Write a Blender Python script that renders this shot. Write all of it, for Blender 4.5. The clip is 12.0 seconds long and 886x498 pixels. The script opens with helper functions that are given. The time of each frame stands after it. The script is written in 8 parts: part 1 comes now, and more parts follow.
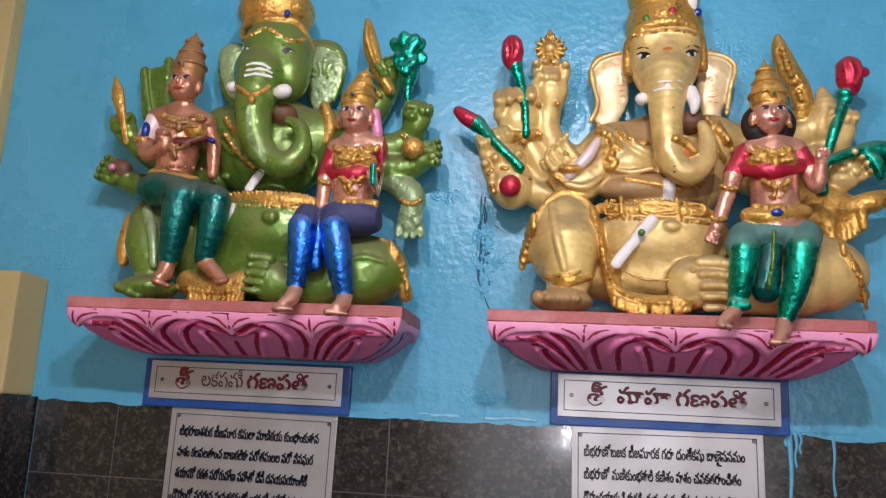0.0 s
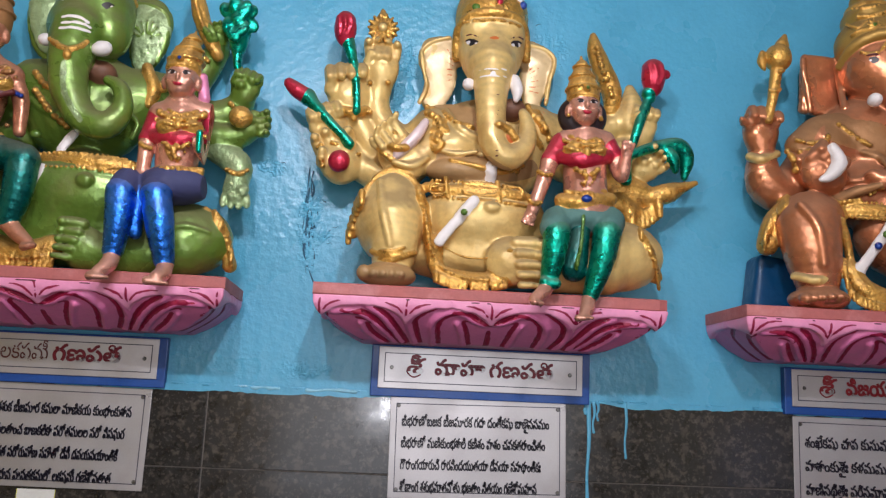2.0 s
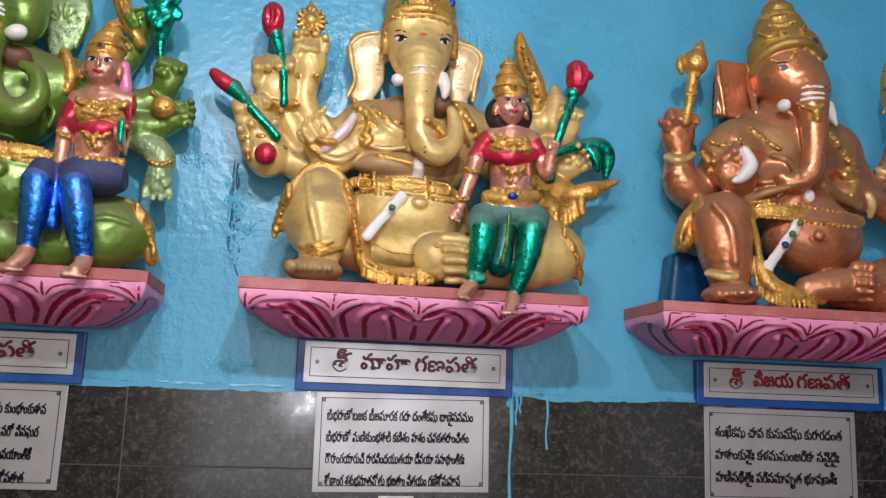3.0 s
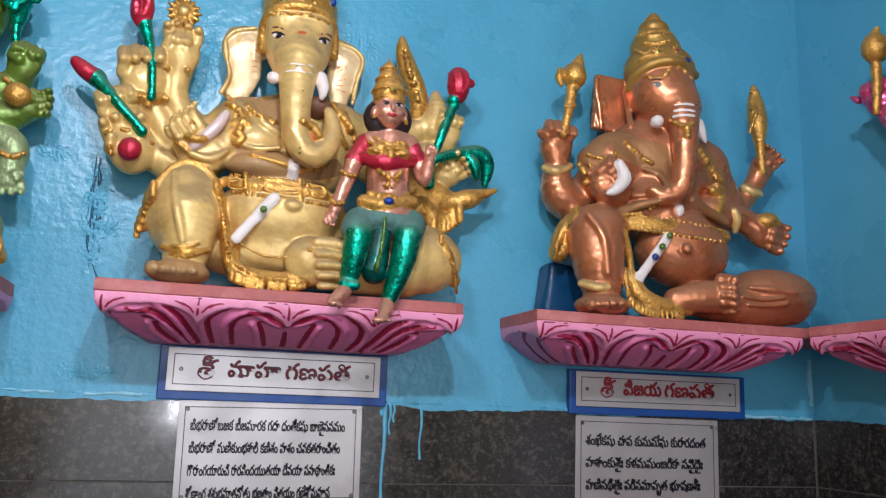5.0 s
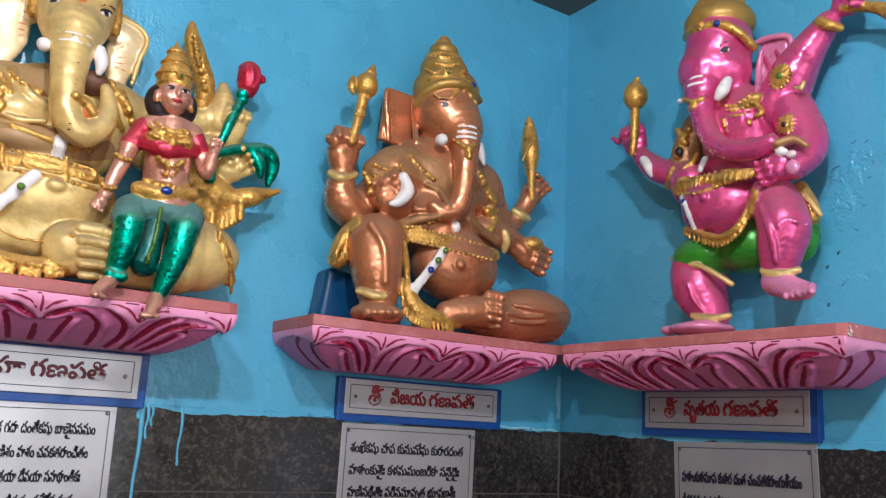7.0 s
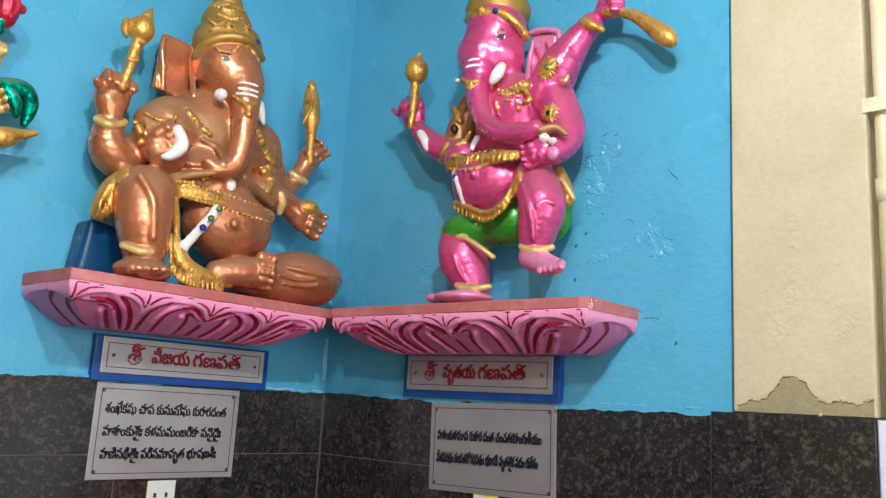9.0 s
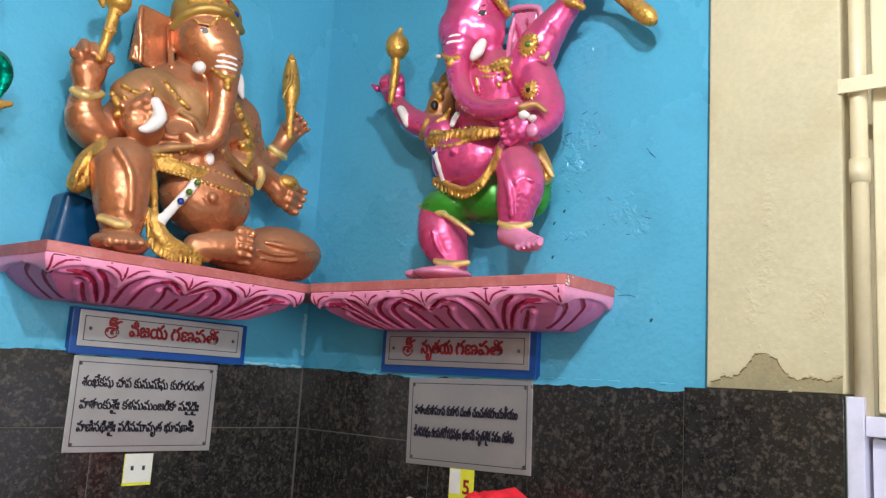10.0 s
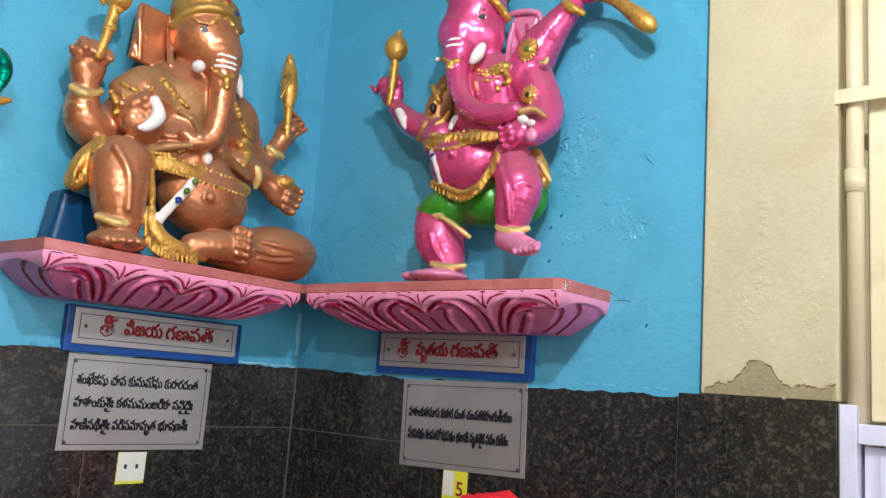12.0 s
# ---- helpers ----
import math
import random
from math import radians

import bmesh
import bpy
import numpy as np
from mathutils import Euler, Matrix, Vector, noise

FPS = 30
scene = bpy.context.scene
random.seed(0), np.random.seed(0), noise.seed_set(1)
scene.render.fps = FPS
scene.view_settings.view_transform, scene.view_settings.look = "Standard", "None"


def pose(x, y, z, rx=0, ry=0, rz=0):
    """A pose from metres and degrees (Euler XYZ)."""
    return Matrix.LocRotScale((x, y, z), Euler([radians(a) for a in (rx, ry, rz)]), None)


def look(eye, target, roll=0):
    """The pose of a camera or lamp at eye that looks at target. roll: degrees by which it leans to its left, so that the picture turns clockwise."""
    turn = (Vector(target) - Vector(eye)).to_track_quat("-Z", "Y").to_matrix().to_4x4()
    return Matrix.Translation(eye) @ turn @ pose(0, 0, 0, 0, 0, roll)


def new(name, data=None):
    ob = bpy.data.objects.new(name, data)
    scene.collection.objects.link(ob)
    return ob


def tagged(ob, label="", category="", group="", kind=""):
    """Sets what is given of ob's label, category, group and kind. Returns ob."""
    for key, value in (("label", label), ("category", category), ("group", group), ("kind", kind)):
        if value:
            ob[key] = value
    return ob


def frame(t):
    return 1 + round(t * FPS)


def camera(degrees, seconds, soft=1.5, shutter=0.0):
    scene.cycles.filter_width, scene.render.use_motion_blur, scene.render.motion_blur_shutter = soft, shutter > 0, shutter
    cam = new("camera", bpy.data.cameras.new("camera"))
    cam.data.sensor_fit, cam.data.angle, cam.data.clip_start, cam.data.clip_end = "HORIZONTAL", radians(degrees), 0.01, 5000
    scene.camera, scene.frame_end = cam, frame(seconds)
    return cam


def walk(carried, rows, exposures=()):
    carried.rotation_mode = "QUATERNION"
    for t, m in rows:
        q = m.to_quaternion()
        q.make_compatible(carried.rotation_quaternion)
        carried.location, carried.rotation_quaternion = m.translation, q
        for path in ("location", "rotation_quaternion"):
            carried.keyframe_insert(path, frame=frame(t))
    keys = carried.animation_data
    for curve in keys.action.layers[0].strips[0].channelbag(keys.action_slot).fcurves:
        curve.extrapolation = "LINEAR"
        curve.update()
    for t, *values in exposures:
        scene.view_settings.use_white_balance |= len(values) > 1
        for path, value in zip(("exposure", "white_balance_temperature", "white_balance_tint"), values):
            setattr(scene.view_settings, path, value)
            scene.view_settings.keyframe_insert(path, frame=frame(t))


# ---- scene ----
cam = camera(55.7, 12.0, soft=1.3)
PATH = [
    (0, (0.211, -2.451, 1.5), (-0.091, -0.513, 1.891), 2.9),
    (0.5, (0.238, -2.447, 1.496), (0.017, -0.497, 1.88), 3.0),
    (1, (0.238, -2.455, 1.489), (0.123, -0.494, 1.867), 3.0),
    (1.5, (0.221, -2.474, 1.487), (0.227, -0.508, 1.854), 2.8),
    (2, (0.19, -2.491, 1.482), (0.321, -0.528, 1.842), 2.5),
    (2.5, (0.168, -2.501, 1.488), (0.406, -0.546, 1.837), 2.3),
    (2.7, (0.163, -2.51, 1.489), (0.439, -0.56, 1.836), 2.2),
    (4.5, (0.201, -2.476, 1.499), (0.695, -0.572, 1.861), 1.8),
    (5, (0.225, -2.477, 1.493), (0.792, -0.596, 1.867), 2.0),
    (5.5, (0.237, -2.477, 1.49), (0.899, -0.63, 1.876), 2.3),
    (6, (0.231, -2.478, 1.478), (1.01, -0.681, 1.882), 2.6),
    (6.5, (0.219, -2.47, 1.481), (1.131, -0.739, 1.894), 3.1),
    (7, (0.186, -2.451, 1.475), (1.251, -0.813, 1.9), 3.1),
    (7.5, (0.156, -2.428, 1.461), (1.374, -0.903, 1.896), 2.9),
    (7.7, (0.148, -2.427, 1.457), (1.424, -0.949, 1.89), 2.7),
    (9.3, (0.153, -2.488, 1.472), (1.654, -1.216, 1.831), 3.4),
    (9.5, (0.157, -2.492, 1.469), (1.665, -1.226, 1.818), 3.5),
    (10, (0.149, -2.485, 1.463), (1.67, -1.227, 1.784), 3.5),
    (10.5, (0.15, -2.486, 1.461), (1.676, -1.226, 1.751), 3.5),
    (11, (0.141, -2.478, 1.457), (1.677, -1.225, 1.725), 3.7),
    (11.5, (0.145, -2.48, 1.457), (1.677, -1.227, 1.744), 4.0),
    (12, (0.126, -2.472, 1.469), (1.663, -1.234, 1.791), 4.2),
]
walk(cam, [(t, look(eye, target, roll)) for t, eye, target, roll in PATH],
     [(0, -0.15, 6000, 16), (2.5, -0.11, 6000, 13), (5.5, -0.04, 5830, 12), (6.5, 0.0, 5780, 10), (7, 0.12, 5750, 9), (7.5, 0.43, 5720, 10), (9.5, 0.48, 6000, 6), (12, 0.46, 6020, 6)])

# ---- world and lamps ----
XB = 2.35            # inner face of the east wall; the north wall's face is y = 0
ZD, ZC = 1.50, 3.21  # top of the granite dado, ceiling
ZS = 1.78            # tops of the lotus shelves

world = bpy.data.worlds.new("world")
scene.world = world
world.use_nodes = True
sky = world.node_tree.nodes.new("ShaderNodeTexSky")
sky.sky_type, sky.sun_disc = "NISHITA", False
sky.sun_elevation, sky.sun_rotation = radians(40), radians(200)
world.node_tree.nodes["Background"].inputs[1].default_value = 0.1
world.node_tree.links.new(sky.outputs[0], world.node_tree.nodes["Background"].inputs[0])


def lamp(name, kind, at, power, color, size, aim=None):
    data = bpy.data.lights.new(name, kind)
    data.energy, data.color = power, color
    if kind == "AREA":
        data.shape, data.size, data.size_y = "RECTANGLE", size[0], size[1]
    else:
        data.shadow_soft_size = size
    ob = new(name, data)
    ob.matrix_world = look(at, aim) if aim else Matrix.Translation(at)
    return ob


BULB = (-0.25, -2.25, 2.95)
BULB_2 = (0.42, -2.45, 3.08)
lamp("bulb_light", "POINT", BULB, 68, (1.0, 0.97, 0.97), 0.035)
lamp("bulb_light", "POINT", BULB_2, 106, (1.0, 0.98, 0.97), 0.035)
# added broad fill from behind the camera; no doorway is seen there
lamp("rear_fill_light", "AREA", (0.6, -5.15, 1.6), 42, (0.95, 0.97, 1.0), (2.6, 2.2), (0.6, 0, 1.75))
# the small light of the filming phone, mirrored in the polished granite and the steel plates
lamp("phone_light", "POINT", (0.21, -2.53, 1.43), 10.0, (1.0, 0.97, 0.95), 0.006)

# ---- materials ----
def lin(r, g, b):
    return tuple((c / 255 / 12.92 if c <= 10 else ((c / 255 + 0.055) / 1.055) ** 2.4) for c in (r, g, b)) + (1,)


def surface(name, color, rough=0.5, metal=0.0, vary=0.12, scale=9.0, fine=160.0, bump=0.15, coat=0.0, lump=0.0, lump_scale=14.0,
            stain=None, stain_amount=0.0, stain_scale=3.0, rough_vary=0.1, spec=0.5, dust=0.0):
    """A painted or mineral surface: colour with broad and fine variation, stains, uneven gloss, fine grain and broad lumps."""
    m = bpy.data.materials.new(name)
    m.use_nodes = True
    nt = m.node_tree
    N, L = nt.nodes, nt.links
    b = N["Principled BSDF"]
    co = N.new("ShaderNodeTexCoord")
    n1, n2 = N.new("ShaderNodeTexNoise"), N.new("ShaderNodeTexNoise")
    for n, s, d in ((n1, scale, 5.0), (n2, fine, 3.0)):
        n.inputs["Scale"].default_value, n.inputs["Detail"].default_value = s, d
        L.new(co.outputs["Object"], n.inputs["Vector"])
    mix = N.new("ShaderNodeMix")
    mix.data_type, mix.blend_type = "RGBA", "MULTIPLY"
    mix.inputs[0].default_value = 1.0
    mix.inputs[6].default_value = color
    add = N.new("ShaderNodeMath")
    add.operation = "MULTIPLY_ADD"
    add.inputs[1].default_value, add.inputs[2].default_value = 0.4, 0.0
    L.new(n2.outputs[0], add.inputs[0])
    tot = N.new("ShaderNodeMath")
    tot.operation = "MULTIPLY_ADD"
    tot.inputs[1].default_value = 0.6
    L.new(n1.outputs[0], tot.inputs[0])
    L.new(add.outputs[0], tot.inputs[2])
    ramp = N.new("ShaderNodeMapRange")
    ramp.inputs[1].default_value, ramp.inputs[2].default_value = 0.3, 0.7
    ramp.inputs[3].default_value, ramp.inputs[4].default_value = 1 - vary, 1 + vary * 0.6
    L.new(tot.outputs[0], ramp.inputs[0])
    L.new(ramp.outputs[0], mix.inputs[7])
    out = mix.outputs[2]
    if stain:
        n3 = N.new("ShaderNodeTexNoise")
        n3.inputs["Scale"].default_value, n3.inputs["Detail"].default_value, n3.inputs["Roughness"].default_value = stain_scale, 8.0, 0.65
        L.new(co.outputs["Object"], n3.inputs["Vector"])
        r3 = N.new("ShaderNodeMapRange")
        r3.inputs[1].default_value, r3.inputs[2].default_value, r3.inputs[4].default_value = 0.52, 0.68, stain_amount
        L.new(n3.outputs[0], r3.inputs[0])
        mx = N.new("ShaderNodeMix")
        mx.data_type = "RGBA"
        L.new(r3.outputs[0], mx.inputs[0])
        L.new(out, mx.inputs[6])
        mx.inputs[7].default_value = stain
        out = mx.outputs[2]
    settled = None
    if dust:
        # brown dust lying on what faces up, in uneven patches
        geo, sep, n5 = N.new("ShaderNodeNewGeometry"), N.new("ShaderNodeSeparateXYZ"), N.new("ShaderNodeTexNoise")
        n5.inputs["Scale"].default_value, n5.inputs["Detail"].default_value = 18.0, 6.0
        L.new(co.outputs["Object"], n5.inputs["Vector"])
        L.new(geo.outputs["Normal"], sep.inputs[0])
        up = N.new("ShaderNodeMath")
        up.operation = "MULTIPLY_ADD"
        up.inputs[1].default_value = 0.7
        L.new(n5.outputs[0], up.inputs[0])
        L.new(sep.outputs[2], up.inputs[2])
        lie = N.new("ShaderNodeMapRange")
        lie.inputs[1].default_value, lie.inputs[2].default_value, lie.inputs[4].default_value = 0.36, 0.92, dust
        L.new(up.outputs[0], lie.inputs[0])
        settled = lie.outputs[0]
        dm = N.new("ShaderNodeMix")
        dm.data_type = "RGBA"
        L.new(settled, dm.inputs[0])
        L.new(out, dm.inputs[6])
        dm.inputs[7].default_value = tuple(0.42 * a * 0.8 + 0.58 * b for a, b in zip(color[:3], lin(112, 92, 72)[:3])) + (1,)
        out = dm.outputs[2]
        dull = N.new("ShaderNodeMapRange")
        dull.inputs[3].default_value, dull.inputs[4].default_value = metal, metal * 0.1
        L.new(settled, dull.inputs[0])
        L.new(dull.outputs[0], b.inputs["Metallic"])
    else:
        b.inputs["Metallic"].default_value = metal
    L.new(out, b.inputs["Base Color"])
    b.inputs["Coat Weight"].default_value = coat
    b.inputs["Coat Roughness"].default_value = 0.28
    b.inputs["Specular IOR Level"].default_value = spec
    rr = N.new("ShaderNodeMapRange")
    rr.inputs[1].default_value, rr.inputs[2].default_value = 0.3, 0.7
    rr.inputs[3].default_value, rr.inputs[4].default_value = max(0.05, rough - rough_vary), min(1, rough + rough_vary)
    L.new(n1.outputs[0], rr.inputs[0])
    if settled:
        rough_up = N.new("ShaderNodeMath")
        rough_up.operation, rough_up.use_clamp = "MULTIPLY_ADD", True
        rough_up.inputs[1].default_value = 0.5
        L.new(settled, rough_up.inputs[0])
        L.new(rr.outputs[0], rough_up.inputs[2])
        L.new(rough_up.outputs[0], b.inputs["Roughness"])
    else:
        L.new(rr.outputs[0], b.inputs["Roughness"])
    bp = N.new("ShaderNodeBump")
    bp.inputs["Strength"].default_value, bp.inputs["Distance"].default_value = bump, 0.002
    L.new(n2.outputs[0], bp.inputs["Height"])
    last = bp
    if lump:
        n4 = N.new("ShaderNodeTexNoise")
        n4.inputs["Scale"].default_value, n4.inputs["Detail"].default_value = lump_scale, 4.0
        L.new(co.outputs["Object"], n4.inputs["Vector"])
        b2 = N.new("ShaderNodeBump")
        b2.inputs["Strength"].default_value, b2.inputs["Distance"].default_value = lump, 0.02
        L.new(n4.outputs[0], b2.inputs["Height"])
        L.new(bp.outputs[0], b2.inputs["Normal"])
        last = b2
    L.new(last.outputs[0], b.inputs["Normal"])
    return m


def speckled_granite(name):
    """Dark polished granite with brown-grey feldspar flecks."""
    m = surface(name, (0.020, 0.018, 0.018, 1), 0.15, 0, 0.5, 30, 300, 0.03, rough_vary=0.06)
    N, L = m.node_tree.nodes, m.node_tree.links
    b = N["Principled BSDF"]
    under = b.inputs["Base Color"].links[0].from_socket
    co = N.new("ShaderNodeTexCoord")
    info = N.new("ShaderNodeObjectInfo")
    shift = N.new("ShaderNodeVectorMath")
    shift.operation = "MULTIPLY_ADD"
    shift.inputs[1].default_value = (1, 1, 1)
    off = N.new("ShaderNodeVectorMath")
    off.operation = "SCALE"
    off.inputs[0].default_value = (7, 3, 5)
    L.new(info.outputs["Random"], off.inputs["Scale"])
    L.new(co.outputs["Object"], shift.inputs[0])
    L.new(off.outputs[0], shift.inputs[2])
    for scale, low, high, tone, amount in ((70, 0.555, 0.67, (0.105, 0.086, 0.070, 1), 0.5), (120, 0.59, 0.68, (0.14, 0.125, 0.112, 1), 0.3),
                                           (38, 0.57, 0.68, (0.115, 0.096, 0.078, 1), 0.42)):
        n = N.new("ShaderNodeTexNoise")
        n.inputs["Scale"].default_value, n.inputs["Detail"].default_value = scale, 2.5
        L.new(shift.outputs[0], n.inputs["Vector"])
        r = N.new("ShaderNodeMapRange")
        r.inputs[1].default_value, r.inputs[2].default_value, r.inputs[4].default_value = low, high, amount
        L.new(n.outputs[0], r.inputs[0])
        mx = N.new("ShaderNodeMix")
        mx.data_type = "RGBA"
        L.new(r.outputs[0], mx.inputs[0])
        L.new(under, mx.inputs[6])
        mx.inputs[7].default_value = tone
        under = mx.outputs[2]
    L.new(under, b.inputs["Base Color"])
    return m


def brushed_steel(name, tone):
    """Sheet steel with a fine horizontal brush, a little bowed."""
    m = surface(name, tone, 0.36, 0.6, 0.10, 6, 240, 0.02, lump=0.05, lump_scale=7, stain=tuple(v * f for v, f in zip(tone, (0.8, 0.72, 0.7, 1))), stain_amount=0.5, stain_scale=4)
    N, L = m.node_tree.nodes, m.node_tree.links
    b = N["Principled BSDF"]
    b.inputs["Anisotropic"].default_value = 0.6
    return m


BLUE = surface("blue_enamel_wall", lin(92, 171, 204), 0.28, 0, 0.10, 2.2, 80, 0.38, lump=0.17, lump_scale=34, stain=lin(70, 140, 172), stain_amount=0.4, stain_scale=2.6)
BLUE_DEEP = surface("deep_blue_paint", lin(24, 72, 146), 0.4, 0, 0.2, 12, 120, 0.3, lump=0.2)
BLUE_DARK = surface("navy_paint", lin(8, 66, 108), 0.4, 0, 0.2, 12, 120, 0.3)
CREAM = surface("cream_plaster", lin(200, 188, 154), 0.7, 0, 0.14, 3.5, 70, 0.4, lump=0.25, lump_scale=14, stain=lin(184, 168, 130), stain_amount=0.5, stain_scale=5)
BEIGE = surface("beige_plaster", lin(196, 172, 118), 0.7, 0, 0.1, 3, 80, 0.3, lump=0.15)
CEIL = surface("ceiling_distemper", lin(98, 98, 92), 0.85, 0, 0.1, 3, 60, 0.2)
FLOORM = surface("floor_stone", lin(88, 84, 80), 0.35, 0, 0.15, 3, 60, 0.1, stain=lin(80, 75, 70), stain_amount=0.5)
GRANITE = speckled_granite("dark_granite")
GROUT = surface("cement_joint", lin(98, 91, 85), 0.9, 0, 0.2, 30, 200, 0.4)
STEEL = brushed_steel("brushed_steel", (0.43, 0.40, 0.40, 1))
INK_RED = surface("red_enamel_ink", lin(126, 12, 38), 0.45, 0, 0.3, 40, 200, 0.05)
INK_RED2 = surface("bright_red_ink", lin(152, 30, 42), 0.45, 0, 0.3, 40, 200, 0.05)
INK = surface("dark_ink", lin(52, 46, 62), 0.5, 0, 0.2, 40, 200, 0.05)
SCREW = surface("screw_metal", (0.16, 0.15, 0.14, 1), 0.35, 0.9, 0.2, 60, 300, 0.1)
PINK = surface("pink_paint", lin(222, 120, 168), 0.42, 0, 0.1, 7, 110, 0.25, lump=0.08, stain=lin(190, 84, 130), stain_amount=0.35, stain_scale=9)
PINK_LIGHT = surface("pale_pink_paint", lin(238, 152, 188), 0.42, 0, 0.08, 9, 110, 0.25)
CRIMSON = surface("crimson_paint", lin(152, 20, 62), 0.45, 0, 0.2, 14, 110, 0.2)
BRICK = surface("brick_red_paint", lin(186, 104, 100), 0.6, 0, 0.2, 10, 90, 0.3, stain=lin(222, 150, 150), stain_amount=0.5, stain_scale=8)
GREEN = surface("green_statue_paint", lin(114, 144, 54), 0.29, 0.42, 0.2, 7, 70, 0.3, coat=0.3, lump=0.12, lump_scale=45, stain=lin(116, 108, 66), stain_amount=0.6, stain_scale=7, dust=0.95)
GREEN_PALE = surface("silvered_green_and_highlight", lin(172, 192, 140), 0.33, 0.4, 0.3, 20, 60, 0.4, lump=0.3, lump_scale=60, stain=lin(80, 108, 44), stain_amount=0.6, stain_scale=24, dust=0.5)
GOLD = surface("gold_paint", lin(226, 172, 82), 0.33, 0.68, 0.28, 30, 120, 0.5, coat=0.12, lump=0.28, lump_scale=110, stain=lin(140, 88, 40), stain_amount=0.65, stain_scale=26, dust=0.55)
GOLD_SKIN = surface("pale_gold_paint", lin(232, 196, 122), 0.37, 0.27, 0.18, 6, 70, 0.3, coat=0.12, lump=0.06, lump_scale=45, stain=lin(190, 144, 78), stain_amount=0.7, stain_scale=9, dust=0.95)
COPPER = surface("copper_paint", lin(204, 130, 88), 0.28, 0.62, 0.2, 7, 80, 0.3, coat=0.18, lump=0.10, lump_scale=45, stain=lin(150, 90, 62), stain_amount=0.3, stain_scale=7, dust=0.8)
MAGENTA = surface("magenta_metallic_paint", lin(226, 82, 140), 0.28, 0.5, 0.2, 7, 80, 0.3, coat=0.3, lump=0.07, lump_scale=45, stain=lin(170, 64, 108), stain_amount=0.4, stain_scale=6, dust=0.7)
MAGENTA_PALE = surface("pale_magenta_paint", lin(228, 140, 178), 0.35, 0.2, 0.12, 9, 80, 0.2)
SKIN = surface("pink_copper_skin_paint", lin(220, 156, 132), 0.28, 0.6, 0.25, 14, 90, 0.3, coat=0.25, lump=0.14, lump_scale=70, stain=lin(160, 104, 82), stain_amount=0.5, stain_scale=16, dust=0.6)
SKIN_BROWN = surface("bronze_brown_skin_paint", lin(206, 138, 108), 0.30, 0.55, 0.25, 14, 90, 0.3, coat=0.2, lump=0.14, lump_scale=70, stain=lin(124, 76, 58), stain_amount=0.6, stain_scale=16, dust=0.7)
TEAL = surface("teal_metallic_paint", lin(12, 158, 132), 0.28, 0.92, 0.3, 30, 90, 0.5, coat=0.2, lump=0.22, lump_scale=70, dust=0.8)
TEAL_DARK = surface("dark_teal_metallic_paint", lin(8, 104, 98), 0.30, 0.7, 0.3, 30, 90, 0.5, coat=0.2, lump=0.22, lump_scale=70, dust=0.8)
TEAL_DULL = surface("dusty_teal_paint", lin(84, 122, 116), 0.7, 0, 0.15, 10, 90, 0.3)
ROYAL = surface("blue_metallic_paint", lin(50, 122, 226), 0.28, 0.92, 0.3, 30, 90, 0.5, coat=0.2, lump=0.22, lump_scale=70, dust=0.8)
ROYAL_DULL = surface("dusty_navy_paint", lin(64, 66, 104), 0.7, 0, 0.15, 10, 90, 0.3)
RED = surface("red_lacquer", lin(196, 38, 66), 0.33, 0.5, 0.2, 14, 90, 0.3, coat=0.15, lump=0.2, lump_scale=60, dust=0.5)
WHITE = surface("white_paint", lin(236, 226, 222), 0.45, 0, 0.08, 14, 90, 0.15)
BLACK = surface("black_paint", lin(38, 24, 26), 0.45, 0, 0.2, 14, 90, 0.15)
DUSTY_RED = surface("maroon_paint", lin(96, 34, 34), 0.5, 0, 0.2, 14, 90, 0.15)
GEM_GREEN = surface("green_statue_paint", lin(84, 120, 36), 0.30, 0.2, 0.14, 6, 70, 0.3, coat=0.3, lump=0.12, lump_scale=45, stain=lin(126, 116, 76), stain_amount=0.5, stain_scale=6)
GEM_BLUE = surface("blue_glass_paint", lin(22, 60, 150), 0.15, 0.2, 0.1, 14, 90, 0.0, coat=0.6)
ORANGE = surface("orange_paint", lin(206, 106, 44), 0.4, 0.1, 0.2, 20, 90, 0.2)
GREEN_CLOTH = surface("bright_green_paint", lin(64, 150, 40), 0.3, 0.3, 0.12, 8, 80, 0.2, coat=0.4, dust=0.5)
PVC = surface("cream_pvc", lin(222, 206, 170), 0.4, 0, 0.06, 5, 90, 0.08, stain=lin(180, 160, 120), stain_amount=0.3, stain_scale=8)
LILAC = surface("lilac_white_enamel", lin(214, 210, 230), 0.4, 0, 0.06, 5, 90, 0.1, stain=lin(170, 165, 180), stain_amount=0.3, stain_scale=9)
PAPER_WHITE = surface("sticker_paper", lin(226, 222, 214), 0.6, 0, 0.08, 20, 120, 0.05)
YELLOW = surface("yellow_sticker", lin(226, 222, 60), 0.5, 0, 0.08, 20, 120, 0.05)
RED_CLOTH = surface("red_cloth", lin(236, 32, 52), 0.75, 0, 0.1, 8, 220, 0.4)
WOOD = surface("table_wood", lin(120, 82, 52), 0.5, 0, 0.25, 6, 60, 0.2)
PLASTIC = surface("printed_plastic_pouch", lin(222, 216, 206), 0.16, 0, 0.2, 14, 60, 0.2, coat=0.8, lump=0.4, lump_scale=30, stain=lin(206, 96, 40), stain_amount=0.85, stain_scale=17)

